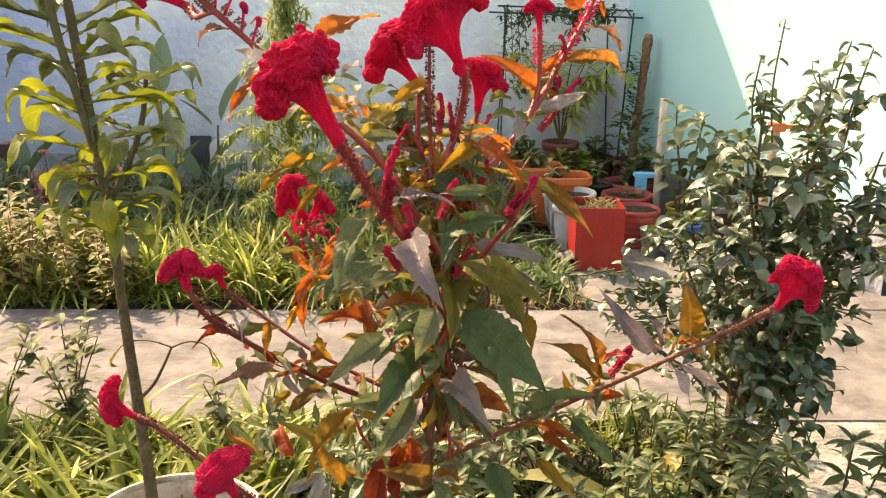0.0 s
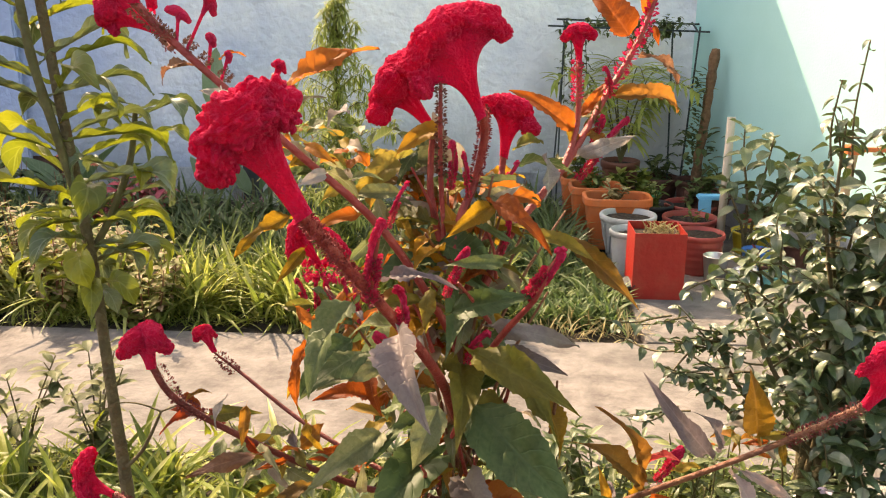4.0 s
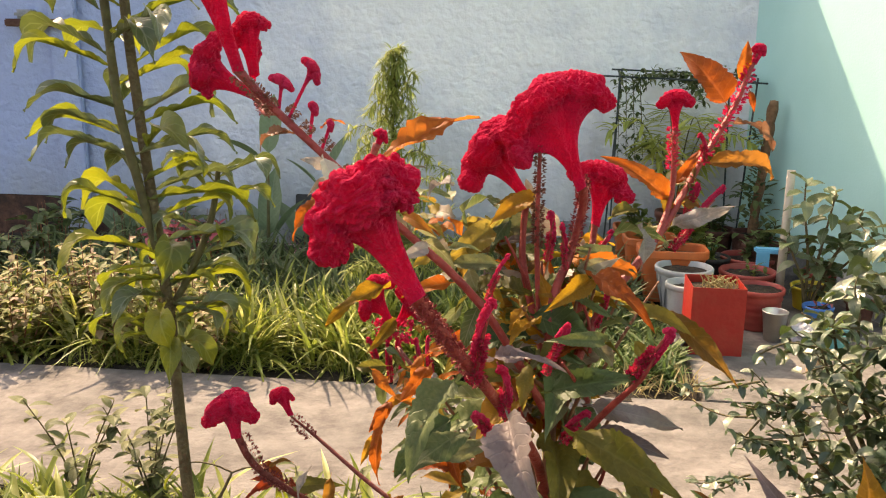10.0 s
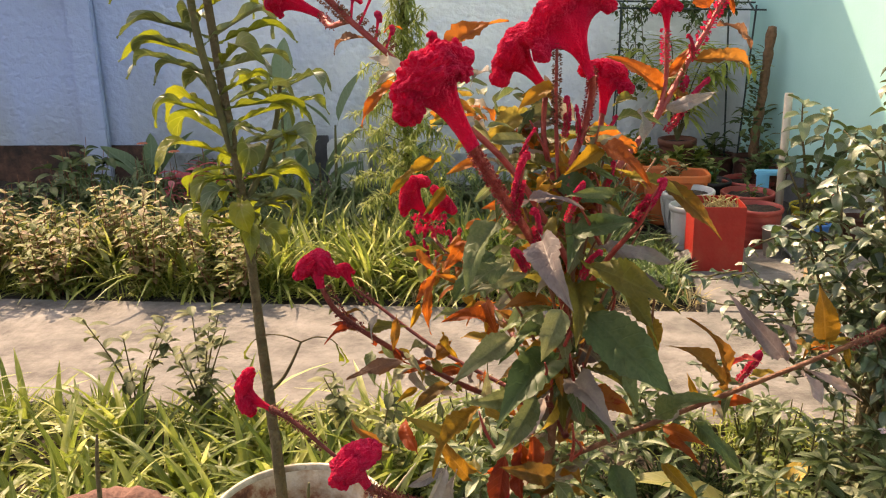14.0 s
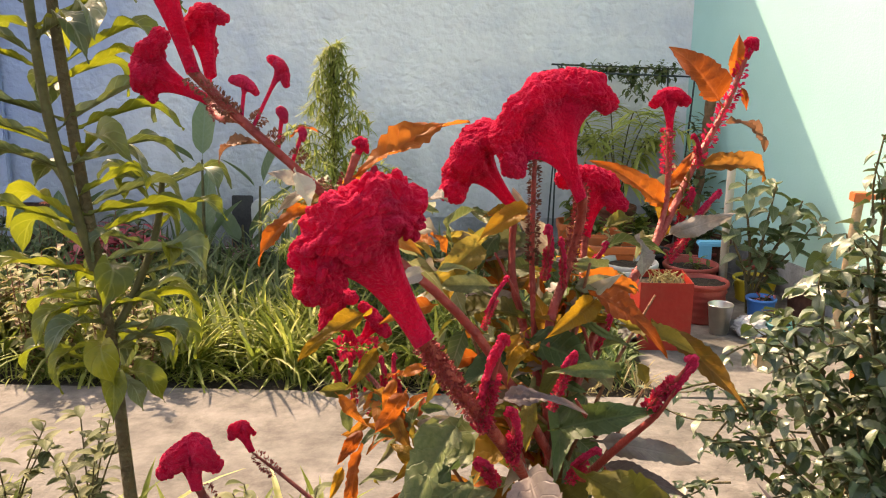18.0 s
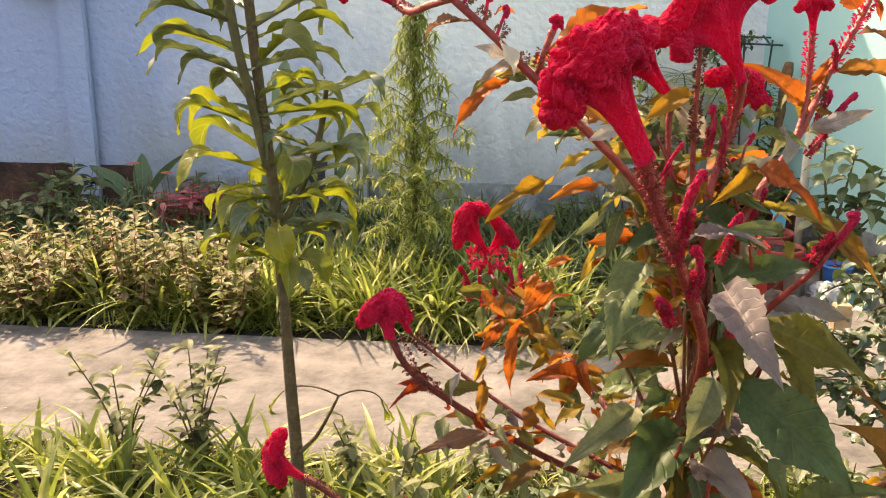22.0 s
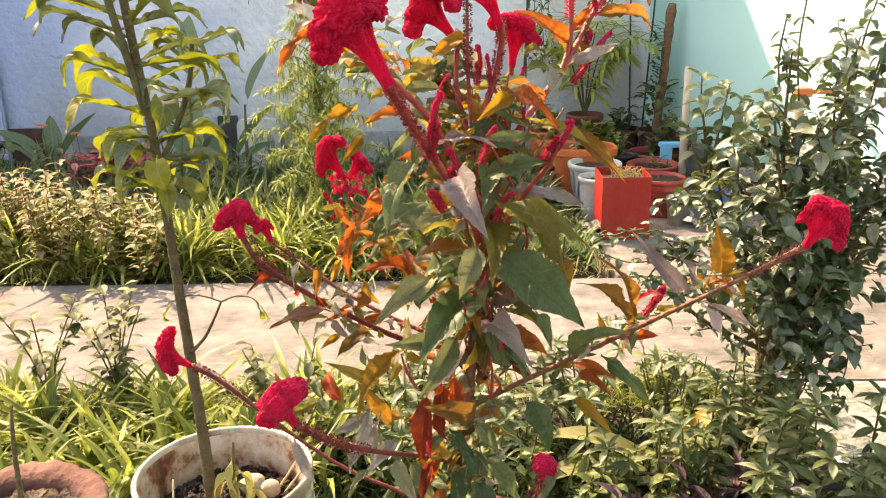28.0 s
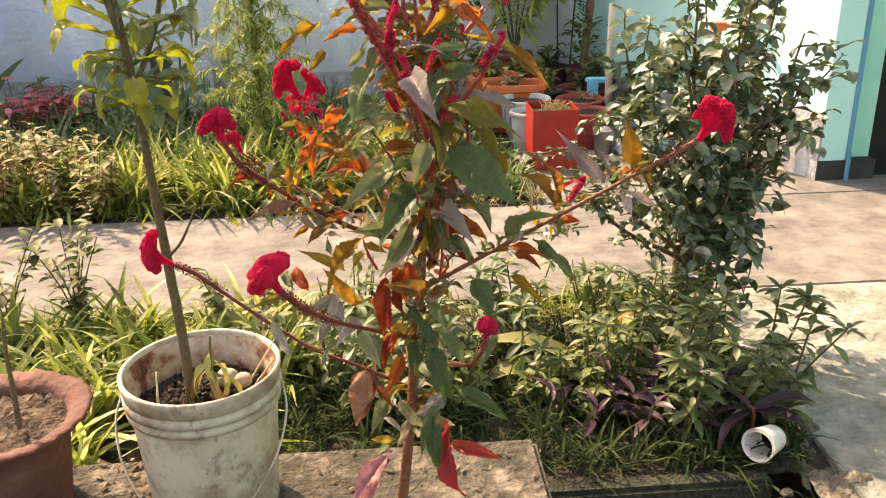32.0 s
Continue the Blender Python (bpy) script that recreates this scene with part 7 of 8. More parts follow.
for x, y, z in ((-2.42, 5.05, 0.42), (-2.2, 5.0, 0.38)):
    r = random.Random(int(x * 100))
    mm = [(0, aim((0, 0, 0), i * 31, 15 + 8 * (i // 12), 0.04 - 0.008 * (i // 12))) for i in range(30)]
    t = thing("orange_blossom", "salmon-orange double blossom on a thin stalk", "flower", (x, y, z))
    scatter("petals", SMALL, mm, leaf_mat("salmon_petal", [(0.0, (0.6, 0.15, 0.08)), (1.0, (0.7, 0.25, 0.14))], vein_amt=0.1, rough=0.7, trans=0.3, island=True), t)
    me, _ = tube([(0, 0, -z), (0.01, 0, -z / 2), (0, 0, 0)], [0.003, 0.003, 0.002], 6)
    part("stalk", me, GREEN_BARK, t)

FEATHER = leaf_mat("feathery_leaf", [(0.0, (0.16, 0.205, 0.04)), (0.5, (0.28, 0.325, 0.075)), (1.0, (0.45, 0.46, 0.16))], vein_amt=0.1, rough=0.6, trans=0.5, island=True)
NEEDLE = [leaf_shape(1, 0.14, fold=0.2, droop=0.5, seg=4)]
fr = random.Random(61)
feather = thing("feathery_plant", "tall feathery yellow-green plant with fine hanging leaves", "plant", (-0.66, 4.25, -0.02))
mm = []
me, fn = tube([(0, 0, 0), (0.01, 0, 0.4), (0.0, 0.0, 0.8), (0.015, 0, 1.3)], [0.01, 0.008, 0.006, 0.002], 8)
part("stalk", me, GREEN_BARK, feather)
for i in range(72):
    z = 0.15 + 1.12 * (i / 72) ** 0.9
    rad = (0.31 * (1 - (z / 1.34) ** 2.0) + 0.012) * fr.uniform(0.65, 1.2)
    a = i * 2.4
    e = Vector((math.cos(a) * rad, math.sin(a) * rad, z + 0.05))
    b0 = Vector((0.005, 0, z))
    me, fb = tube([b0, b0.lerp(e, 0.6) + Vector((0, 0, 0.05)), e], [0.0025, 0.0018, 0.001], 4)
    part("branchlet", me, GREEN_BARK, feather)
    for c in fb:
        for k in range(7 if z > 0.75 else 11):
            mm.append((0, aim(c, fr.uniform(0, 360), fr.uniform(-50, 60), fr.uniform(0.03, 0.075))))
scatter("foliage", NEEDLE, mm, FEATHER, feather)

CANNA = leaf_mat("canna_leaf", [(0.0, (0.09, 0.14, 0.06)), (0.5, (0.13, 0.19, 0.09)), (1.0, (0.19, 0.25, 0.13))], vein=(0.26, 0.32, 0.2), vein_amt=0.4, rough=0.4, trans=0.35)
v, f, u = leaf_shape(1, 0.3, fold=0.4, droop=0.18, peak=0.42, seg=12, stalk=0.18)
CANNA_ME = mesh_of("leaf", v, f, u)
CANNA_ME.materials.append(CANNA)
for x, y, leaves in ((-1.68, 5.5, ((80, 84, 0.66), (30, 62, 0.5), (170, 68, 0.44))), (-1.45, 5.55, ((20, 62, 0.66), (150, 55, 0.5), (0, 40, 0.42))), (-2.6, 5.5, ((170, 45, 0.6), (30, 60, 0.6), (100, 70, 0.5))), (-0.95, 5.6, ((130, 62, 0.6), (40, 50, 0.5)))):
    t = thing("canna", "broad-leaved canna plant growing against the wall", "plant", (x, y, -0.02), "cannas by the wall")
    me, _ = tube([(0, 0, 0), (0, 0, 0.1), (0, 0, 0.22)], [0.012, 0.01, 0.006], 8)
    part("stalk", me, GREEN_BARK, t)
    for h, tl, s in leaves:
        part("leaf", CANNA_ME, None, t, at=aim((0, 0, 0.05), h, tl, s * 0.8, hr.uniform(-40, 40)))

# tall canna stalks that stand clear of the bed
for x, y, h, leaves in ((-1.62, 5.3, 0.66, ((78, 80, 0.44), (200, 40, 0.34))), (-1.3, 5.35, 0.5, ((15, 72, 0.42), (170, 50, 0.3)))):
    t = thing("canna", "tall canna with upright broad leaves before the wall", "plant", (x, y, -0.02), "cannas by the wall")
    me, _ = tube([(0, 0, 0), (0.01, 0, h * 0.5), (0.02, 0, h)], [0.012, 0.01, 0.006], 8)
    part("stalk", me, GREEN_BARK, t)
    for hd, tl, sz in leaves:
        part("leaf", CANNA_ME, None, t, at=aim((0.018, 0, h - 0.04), hd, tl, sz, 20))


# ---- the potted corner ----
RED = surface("red_enamel", [(0.3, (0.28, 0.009, 0.006)), (0.6, (0.34, 0.014, 0.009)), (0.8, (0.39, 0.028, 0.016))], 5, 7, 0.45, 0.15, 50, stain=(0.3, 0.05, 0.03), stain_scale=7, stain_amt=0.6)
ORANGE_CLAY = surface("orange_plastic", [(0.3, (0.5, 0.1, 0.025)), (0.7, (0.62, 0.15, 0.04))], 8, 6, 0.55, 0.1, 60, stain=(0.3, 0.14, 0.08), stain_scale=6, stain_amt=0.5)
MAROON = surface("maroon_plastic", [(0.3, (0.28, 0.035, 0.03)), (0.7, (0.4, 0.07, 0.05))], 9, 6, 0.5, 0.1, 60, stain=(0.2, 0.1, 0.07), stain_scale=7, stain_amt=0.5)
GREY_POT = surface("grey_plastic", [(0.3, (0.36, 0.36, 0.35)), (0.7, (0.52, 0.52, 0.5))], 8, 7, 0.6, 0.15, 60, stain=(0.2, 0.18, 0.15), stain_scale=8, stain_amt=0.6)
STEEL = surface("dull_steel", [(0.3, (0.5, 0.48, 0.44)), (0.7, (0.62, 0.6, 0.56))], 12, 6, 0.35, 0.1, 60, metal=1.0)
PVC = surface("pale_pvc", [(0.3, (0.4, 0.34, 0.26)), (0.7, (0.52, 0.45, 0.36))], 10, 6, 0.6, 0.1, 60)
YELLOW = surface("yellow_plastic", [(0.3, (0.5, 0.36, 0.03)), (0.7, (0.62, 0.46, 0.05))], 8, 5, 0.5, 0.1, 60)
BLUE = surface("blue_plastic", [(0.3, (0.02, 0.13, 0.42)), (0.7, (0.04, 0.2, 0.52))], 8, 5, 0.45, 0.1, 60)
SKY_BLUE = surface("sky_blue_plastic", [(0.3, (0.1, 0.45, 0.68)), (0.7, (0.16, 0.54, 0.74))], 8, 5, 0.5, 0.1, 60)
TEAL = surface("teal_plastic", [(0.3, (0.06, 0.26, 0.26)), (0.7, (0.1, 0.34, 0.34))], 8, 5, 0.5, 0.1, 60)
GREEN_POT = surface("green_plastic", [(0.3, (0.02, 0.22, 0.08)), (0.7, (0.04, 0.3, 0.12))], 8, 5, 0.5, 0.1, 60)
WOOD = surface("rough_wood", [(0.3, (0.3, 0.19, 0.1)), (0.55, (0.42, 0.29, 0.17)), (0.8, (0.52, 0.38, 0.24))], 18, 8, 0.8, 0.3, 80)
IRON = surface("dark_iron", [(0.3, (0.015, 0.025, 0.025)), (0.7, (0.04, 0.055, 0.055))], 20, 5, 0.6, 0.2, 100)

tin = thing("oil_tin", "open red-painted square oil tin planted with stubble", "tin", (0.826, 4.1, 0.004), group="pots in the corner")
w, h, th = 0.115, 0.308, 0.003
for nm, bx in (("front", (-w, -w, 0, w, -w + th, h)), ("back", (-w, w - th, 0, w, w, h)), ("side", (-w, -w + th, 0, -w + th, w - th, h)), ("side", (w - th, -w + th, 0, w, w - th, h)), ("floor", (-w + th, -w + th, 0, w - th, w - th, th))):
    part(nm, box(*bx), RED, tin)
part("soil", box(-w + th, -w + th, 0.23, w - th, w - th, 0.272), SOIL, tin)
stub = thing("stubble", "dry cut stubble in the red tin", "stubble", (0.826, 4.1, 0.272))
sr = random.Random(4)
for i in range(52):
    x, y, hh = sr.gauss(0.02, 0.035), sr.gauss(0, 0.045), sr.uniform(0.02, 0.068)
    me, _ = tube([(x, y, -0.005), (x + sr.gauss(0, 0.01), y, hh / 2), (x + sr.gauss(0, 0.024), y, hh)], [0.003, 0.0028, 0.002], 5)
    part("stalk", me, DRY, stub)


def pot(name, label, x, y, r, h, material, taper=0.72, rim=0.012, soil=0.03, rings=0, seed=0, band=0.0):
    """A round flower pot with lip, inside and soil."""
    t = thing(name, label, "flower pot", (x, y, 0.004), "pots in the corner")
    rb = r * taper
    prof = [(0.0, 0.0), (rb, 0.0), (rb + 0.003, 0.006)]
    n = 14
    for i in range(1, n):
        k = i / n
        rr = rb + (r - rim * 0.8 - rb) * k
        if rings:
            rr += 0.004 * math.sin(k * rings * 6.28)
        prof.append((rr, h * 0.88 * k))
    prof.append((r - rim * 0.8, h * 0.88))
    part("body", lathe(prof, 40), material, t)
    part("rim", lathe([(r - rim * 0.8, h * 0.87), (r, h * 0.88), (r + 0.002, h * 0.97), (r - 0.002, h), (r - rim, h), (r - rim - 0.002, h - soil - 0.01)], 40), material, t)
    me = lathe([(r - rim - 0.002, h - soil), (r * 0.5, h - soil + 0.008), (0, h - soil + 0.004)], 30)
    for v in me.vertices:
        v.co.z += 0.01 * noise.noise(v.co * 50 + Vector((seed, 0, 0)))
    part("soil", me, SOIL, t)
    return t


def planter(x, y, wx, wy, h, material, label):
    """A square flared planter with a thick lip."""
    t = thing("planter", label, "flower pot", (x, y, 0.004), "pots in the corner")
    bm = bmesh.new()
    ring = []
    for k, z in ((0.0, 0.0), (0.7, 0.0), (0.74, 0.01), (0.92, h * 0.84), (0.98, h * 0.85), (1.0, h * 0.87), (1.0, h * 0.98), (0.98, h), (0.9, h), (0.88, h * 0.98), (0.84, h * 0.75)):
        row = []
        for i in range(36):
            a = 2 * math.pi * i / 36
            c, sn = math.cos(a), math.sin(a)
            row.append(bm.verts.new((math.copysign(abs(c) ** 0.42, c) * wx * k, math.copysign(abs(sn) ** 0.42, sn) * wy * k, z)))
        ring.append(row)
    for a, b in zip(ring, ring[1:]):
        for i in range(36):
            bm.faces.new((a[i], a[(i + 1) % 36], b[(i + 1) % 36], b[i]))
    bmesh.ops.remove_doubles(bm, verts=bm.verts[:], dist=1e-5)
    part("body", bm, material, t)
    part("soil", box(-wx * 0.8, -wy * 0.8, h * 0.7, wx * 0.8, wy * 0.8, h * 0.86, 0.02), SOIL, t)
    return t


planter(0.745, 4.86, 0.185, 0.12, 0.285, ORANGE_CLAY, "orange square planter in a row of three")
planter(0.66, 5.16, 0.15, 0.12, 0.28, ORANGE_CLAY, "orange square planter in a row of three")
planter(0.6, 5.46, 0.12, 0.12, 0.27, ORANGE_CLAY, "smaller orange square planter of the row")
gp = pot("ribbed_pot", "grey-white ribbed flower pot with a slanting pattern", 0.775, 4.63, 0.145, 0.24, GREY_POT, 0.62, 0.014, 0.03)
for i in range(16):
    a = i * 6.283 / 16
    me, _ = tube([(0.1 * math.cos(a), 0.1 * math.sin(a), 0.03), (0.118 * math.cos(a + 0.2), 0.118 * math.sin(a + 0.2), 0.11), (0.134 * math.cos(a + 0.4), 0.134 * math.sin(a + 0.4), 0.2)], [0.004, 0.006, 0.004], 6)
    part("rib", me, GREY_POT, gp)
pot("grey_bucket", "plain pale grey plastic pot half behind the tin", 0.75, 4.37, 0.1, 0.225, GREY_POT, 0.75, 0.01)
pot("maroon_pot", "dark red ringed plastic pot", 1.1, 4.44, 0.125, 0.2, MAROON, 0.78, 0.009, 0.02, 5)
pot("maroon_bowl", "wide shallow maroon clay bowl", 1.13, 4.8, 0.145, 0.19, MAROON, 0.72, 0.014)
pot("maroon_bowl", "wide shallow maroon clay bowl", 1.2, 5.12, 0.15, 0.19, MAROON, 0.72, 0.014)
pot("brown_bowl", "brown bowl standing beside the trellis", 1.1, 5.62, 0.13, 0.24, TERRACOTTA, 0.72, 0.014)
pot("terracotta_pot", "plain terracotta pot with a herb", 1.3, 5.15, 0.13, 0.25, TERRACOTTA, 0.75)
pot("green_pot", "green plastic pot with succulent", 0.97, 5.33, 0.1, 0.2, GREEN_POT, 0.75)
pot("green_pot", "small green plastic pot with succulent", 0.825, 5.35, 0.075, 0.19, GREEN_POT, 0.75)
pot("yellow_basin", "low yellow plastic basin of soil", 1.47, 4.8, 0.115, 0.12, YELLOW, 0.8, 0.008, 0.02)
pot("blue_pot", "small bright blue plastic pot", 1.375, 4.4, 0.072, 0.13, BLUE, 0.72, 0.006, 0.02)
pot("small_pot", "small plain terracotta pot beside the teal one", 1.4, 4.29, 0.045, 0.085, TERRACOTTA, 0.72, 0.006, 0.015)
pot("teal_pot", "small teal plastic pot", 1.395, 4.17, 0.066, 0.078, TEAL, 0.78, 0.006, 0.015)
pot("red_bowl", "red-brown bowl near the house wall", 1.56, 5.0, 0.1, 0.15, MAROON, 0.75)
pot("brown_pot", "brown pot near the house wall", 1.62, 4.55, 0.075, 0.12, TERRACOTTA, 0.72)
pot("palm_pot", "dark brown pot holding a palm", 0.86, 5.62, 0.12, 0.34, surface("brown_glaze", [(0.3, (0.12, 0.035, 0.02)), (0.7, (0.2, 0.07, 0.04))], 8, 5, 0.5, 0.1, 60), 0.75)
pot("dark_pot", "black plastic nursery pot", 0.98, 5.05, 0.11, 0.2, BLACK_PAINT, 0.78)
pot("dark_pot", "black plastic nursery pot", 1.02, 4.72, 0.07, 0.14, BLACK_PAINT, 0.78)
rimpot = thing("pot_saucer", "sky-blue plastic tray hung over a pot", "tray", (1.27, 4.96, 0.2))
part("lip", box(-0.07, -0.02, 0.05, 0.07, 0.05, 0.075, 0.006), SKY_BLUE, rimpot)
part("flap", box(-0.07, -0.026, -0.04, 0.0, -0.018, 0.06, 0.003), SKY_BLUE, rimpot)

cup = thing("steel_cup", "open steel tumbler standing on the concrete", "cup", (1.137, 4.24, 0.004))
part("body", lathe([(0, 0.0), (0.04, 0.0), (0.042, 0.004), (0.058, 0.138), (0.06, 0.14), (0.057, 0.142), (0.055, 0.138), (0.04, 0.01), (0, 0.008)], 40), STEEL, cup)
pipe = thing("plastic_pipe", "pale plastic pipe standing upright among the pots", "pipe", (1.275, 4.72, 0.0))
part("tube", lathe([(0.0, 0.004), (0.021, 0.004), (0.021, 0.735), (0.0175, 0.735), (0.0175, 0.4)], 24), PVC, pipe)
block = thing("wood_block", "sawn wooden block with an orange tape band", "block", (1.49, 3.42, 0.0))
part("body", box(-0.03, -0.03, 0.0, 0.03, 0.03, 0.2, 0.004), WOOD, block)
part("tape", box(-0.09, -0.02, 0.1, -0.03, 0.02, 0.15, 0.003), ORANGE_CLAY, block, "orange plastic flap")
block2 = thing("wood_block", "short sawn wooden block on the concrete", "block", (1.21, 3.82, 0.004))
part("body", box(-0.035, -0.03, 0.0, 0.035, 0.03, 0.115, 0.004), WOOD, block2)
post = thing("wood_post", "leaning wooden post with an orange plastic cap and rail", "post", (1.62, 4.12, 0.004))
me, _ = tube([(0, 0, 0), (0.018, 0, 0.35), (0.04, 0, 0.66)], [0.028, 0.027, 0.026], 4)
part("shaft", me, WOOD, post)
part("cap", box(0.005, -0.03, 0.655, 0.075, 0.03, 0.695, 0.004), ORANGE_CLAY, post)
part("rail", box(0.07, -0.012, 0.665, 0.34, 0.012, 0.685, 0.003), ORANGE_CLAY, post)
bag = thing("plastic_bag", "crumpled clear-grey plastic bag on the floor", "bag", (1.275, 4.2, 0.004))
bm = bmesh.new()
bmesh.ops.create_icosphere(bm, subdivisions=4, radius=0.075)
for v in bm.verts:
    v.co *= 1 + 0.35 * noise.noise(v.co * 28) + 0.15 * noise.noise(v.co * 70)
    v.co.z = max(0, v.co.z * 0.7 + 0.045)
part("sheet", bm, surface("grey_film", [(0.3, (0.3, 0.3, 0.32)), (0.7, (0.5, 0.5, 0.52))], 20, 5, 0.25, 0.2, 50), bag)
sack = thing("black_sheet", "scrap of black plastic lying by the tin", "sheet", (0.645, 4.06, 0.004))
bm = bmesh.new()
bmesh.ops.create_grid(bm, x_segments=14, y_segments=14, size=0.08)
for v in bm.verts:
    v.co.z = 0.015 + 0.05 * abs(noise.noise(v.co * 22)) + 0.5 * max(0, v.co.x)
for fc in bm.faces:
    fc.smooth = True
bmesh.ops.solidify(bm, geom=bm.faces[:], thickness=0.003)
part("scrap", bm, BLACK_PAINT, sack)

# stones and brick rubble by the house wall
rb = random.Random(15)
for i in range(16):
    bm = bmesh.new()
    bmesh.ops.create_icosphere(bm, subdivisions=2, radius=rb.uniform(0.025, 0.05))
    off = Vector((rb.random() * 9, rb.random() * 9, 0))
    for v in bm.verts:
        v.co = Vector((v.co.x * 1.5, v.co.y, v.co.z * 0.6)) * (1 + 0.35 * noise.noise(v.co * 30 + off))
    ob = part("rubble", bm, WOOD if i % 3 else TERRACOTTA, at=pose(rb.uniform(1.6, 1.88), rb.uniform(3.7, 3.95), 0.018, 0, 0, rb.uniform(0, 180)))
    tagged(ob, "piece of brick and wood rubble by the wall", "rubble", "rubble by the house wall")

# trellis with its creeper
trellis = thing("trellis", "dark iron rod trellis carrying a creeper", "trellis", (0.9, 5.62, 0))
for name, pts in (("rail", [(-0.52, 0, 1.15), (0.44, 0, 1.12)]), ("rail", [(-0.46, 0.12, 1.185), (0.4, 0.12, 1.16)]), ("post", [(-0.43, 0.0, 0.0), (-0.42, 0, 1.16)]), ("post", [(-0.46, 0.1, 0.0), (-0.4, 0.1, 1.19)]), ("post", [(0.255, 0, 0.2), (0.22, 0, 1.14)]), ("post", [(0.33, 0.0, 0.15), (0.385, 0.02, 1.15)]), ("rail", [(0.36, -0.05, 1.12), (0.36, 0.14, 1.17)]), ("rail", [(-0.42, -0.05, 1.15), (-0.42, 0.14, 1.18)])):
    me, _ = tube([pts[0], Vector(pts[0]).lerp(Vector(pts[1]), 0.5), pts[1]], [0.0058] * 3, 8)
    part(name, me, IRON, trellis)
creeper = thing("creeper", "thin leafy creeper sprawling over the trellis", "creeper", (0.9, 5.62, 1.16))
vr = random.Random(44)
mm = []
for i in range(14):
    p = Vector((vr.uniform(-0.48, 0.4), vr.uniform(0, 0.12), 0.0))
    q = p + Vector((vr.uniform(-0.2, 0.2), vr.uniform(-0.04, 0.04), vr.uniform(-0.16, 0.1)))
    if i > 9:
        p, q = Vector((-0.42 + 0.04 * (i - 10), 0.05, 0.0)), Vector((-0.4 + 0.05 * (i - 10), 0.05, -0.5))
    me, fn = tube([p, p.lerp(q, 0.5) + Vector((0, 0, 0.03)), q], [0.003, 0.0025, 0.0015], 5)
    part("vine", me, GREEN_BARK, creeper)
    for c in fn:
        for k in range(5):
            mm.append((0, aim(c + Vector((vr.gauss(0, 0.02), vr.gauss(0, 0.02), vr.gauss(0, 0.02))), vr.uniform(0, 360), vr.uniform(-50, 30), vr.uniform(0.03, 0.055))))
scatter("foliage", SMALL, mm, MID_LEAF, creeper)

# moss pole with a climber
pole = thing("moss_pole", "brown coir-wrapped moss pole with a climber at its foot", "plant pole", (1.3, 5.5, 0.24))
me = lathe([(0.0, 0.0), (0.025, 0.0)] + [(0.027 + 0.004 * math.sin(i * 2.1), 0.02 + 0.038 * i) for i in range(20)] + [(0.022, 0.79), (0.0, 0.795)], 24, 0.25)
part("core", me, surface("coir", [(0.3, (0.14, 0.07, 0.035)), (0.6, (0.26, 0.14, 0.075)), (0.8, (0.34, 0.2, 0.11))], 40, 8, 0.95, 0.8, 150), pole, at=pose(0, 0, 0, 0, 4, 0))
mm = []
for i in range(90):
    a, z = vr.uniform(0, 6.28), vr.uniform(-0.02, 0.32)
    r = 0.05 + 0.14 * vr.random() * (1 - z)
    mm.append((0, aim((r * math.cos(a), r * math.sin(a), z), math.degrees(a), vr.uniform(-30, 50), vr.uniform(0.05, 0.09))))
for i in range(60):
    mm.append((0, aim((-0.04 + 0.05 * (i % 3) / 2, -0.03, 0.22 + 0.0075 * i), 180 + vr.uniform(-60, 60), vr.uniform(-20, 60), 0.055)))
scatter("foliage", SMALL, mm, MID_LEAF, pole)
pot("climber_pot", "brown pot holding the moss pole", 1.3, 5.5, 0.12, 0.25, TERRACOTTA, 0.75)

# palm
PALM = leaf_mat("palm_leaf", [(0.0, (0.26, 0.31, 0.06)), (0.5, (0.42, 0.45, 0.1)), (1.0, (0.58, 0.57, 0.2))], vein_amt=0.1, rough=0.45, trans=0.45, island=True)
palm = thing("areca_palm", "young yellow-green areca palm in a brown pot", "palm", (0.86, 5.62, 0.33))
pm = random.Random(91)
BLADE = [leaf_shape(1, 0.13, fold=0.4, droop=0.35, seg=5)]
for i in range(9):
    a, ln, tl = i * 2.4, pm.uniform(0.5, 0.75), pm.uniform(0.5, 1.1)
    d = Vector((math.cos(a), math.sin(a) * 0.5 - 0.12, 0))
    pts = [Vector((0, 0, 0)), d * ln * 0.18 + Vector((0, 0, ln * 0.5)), d * ln * 0.5 * tl + Vector((0, 0, ln * 0.82)), d * ln * 0.85 * tl + Vector((0, 0, ln * 0.72))]
    me, fn = tube(pts, [0.007, 0.005, 0.003, 0.0015], 6)
    frond = part("frond", me, GREEN_BARK, palm)
    mm = []
    for k in range(4, len(fn)):
        for sgn in (-70, 70):
            for e in (0, 0.5):
                c = fn[k - 1].lerp(fn[k], e)
                mm.append((0, aim(c, math.degrees(a) + sgn + pm.uniform(-12, 12), pm.uniform(-20, 30), pm.uniform(0.1, 0.2))))
    scatter("blade", BLADE, mm, PALM, frond)
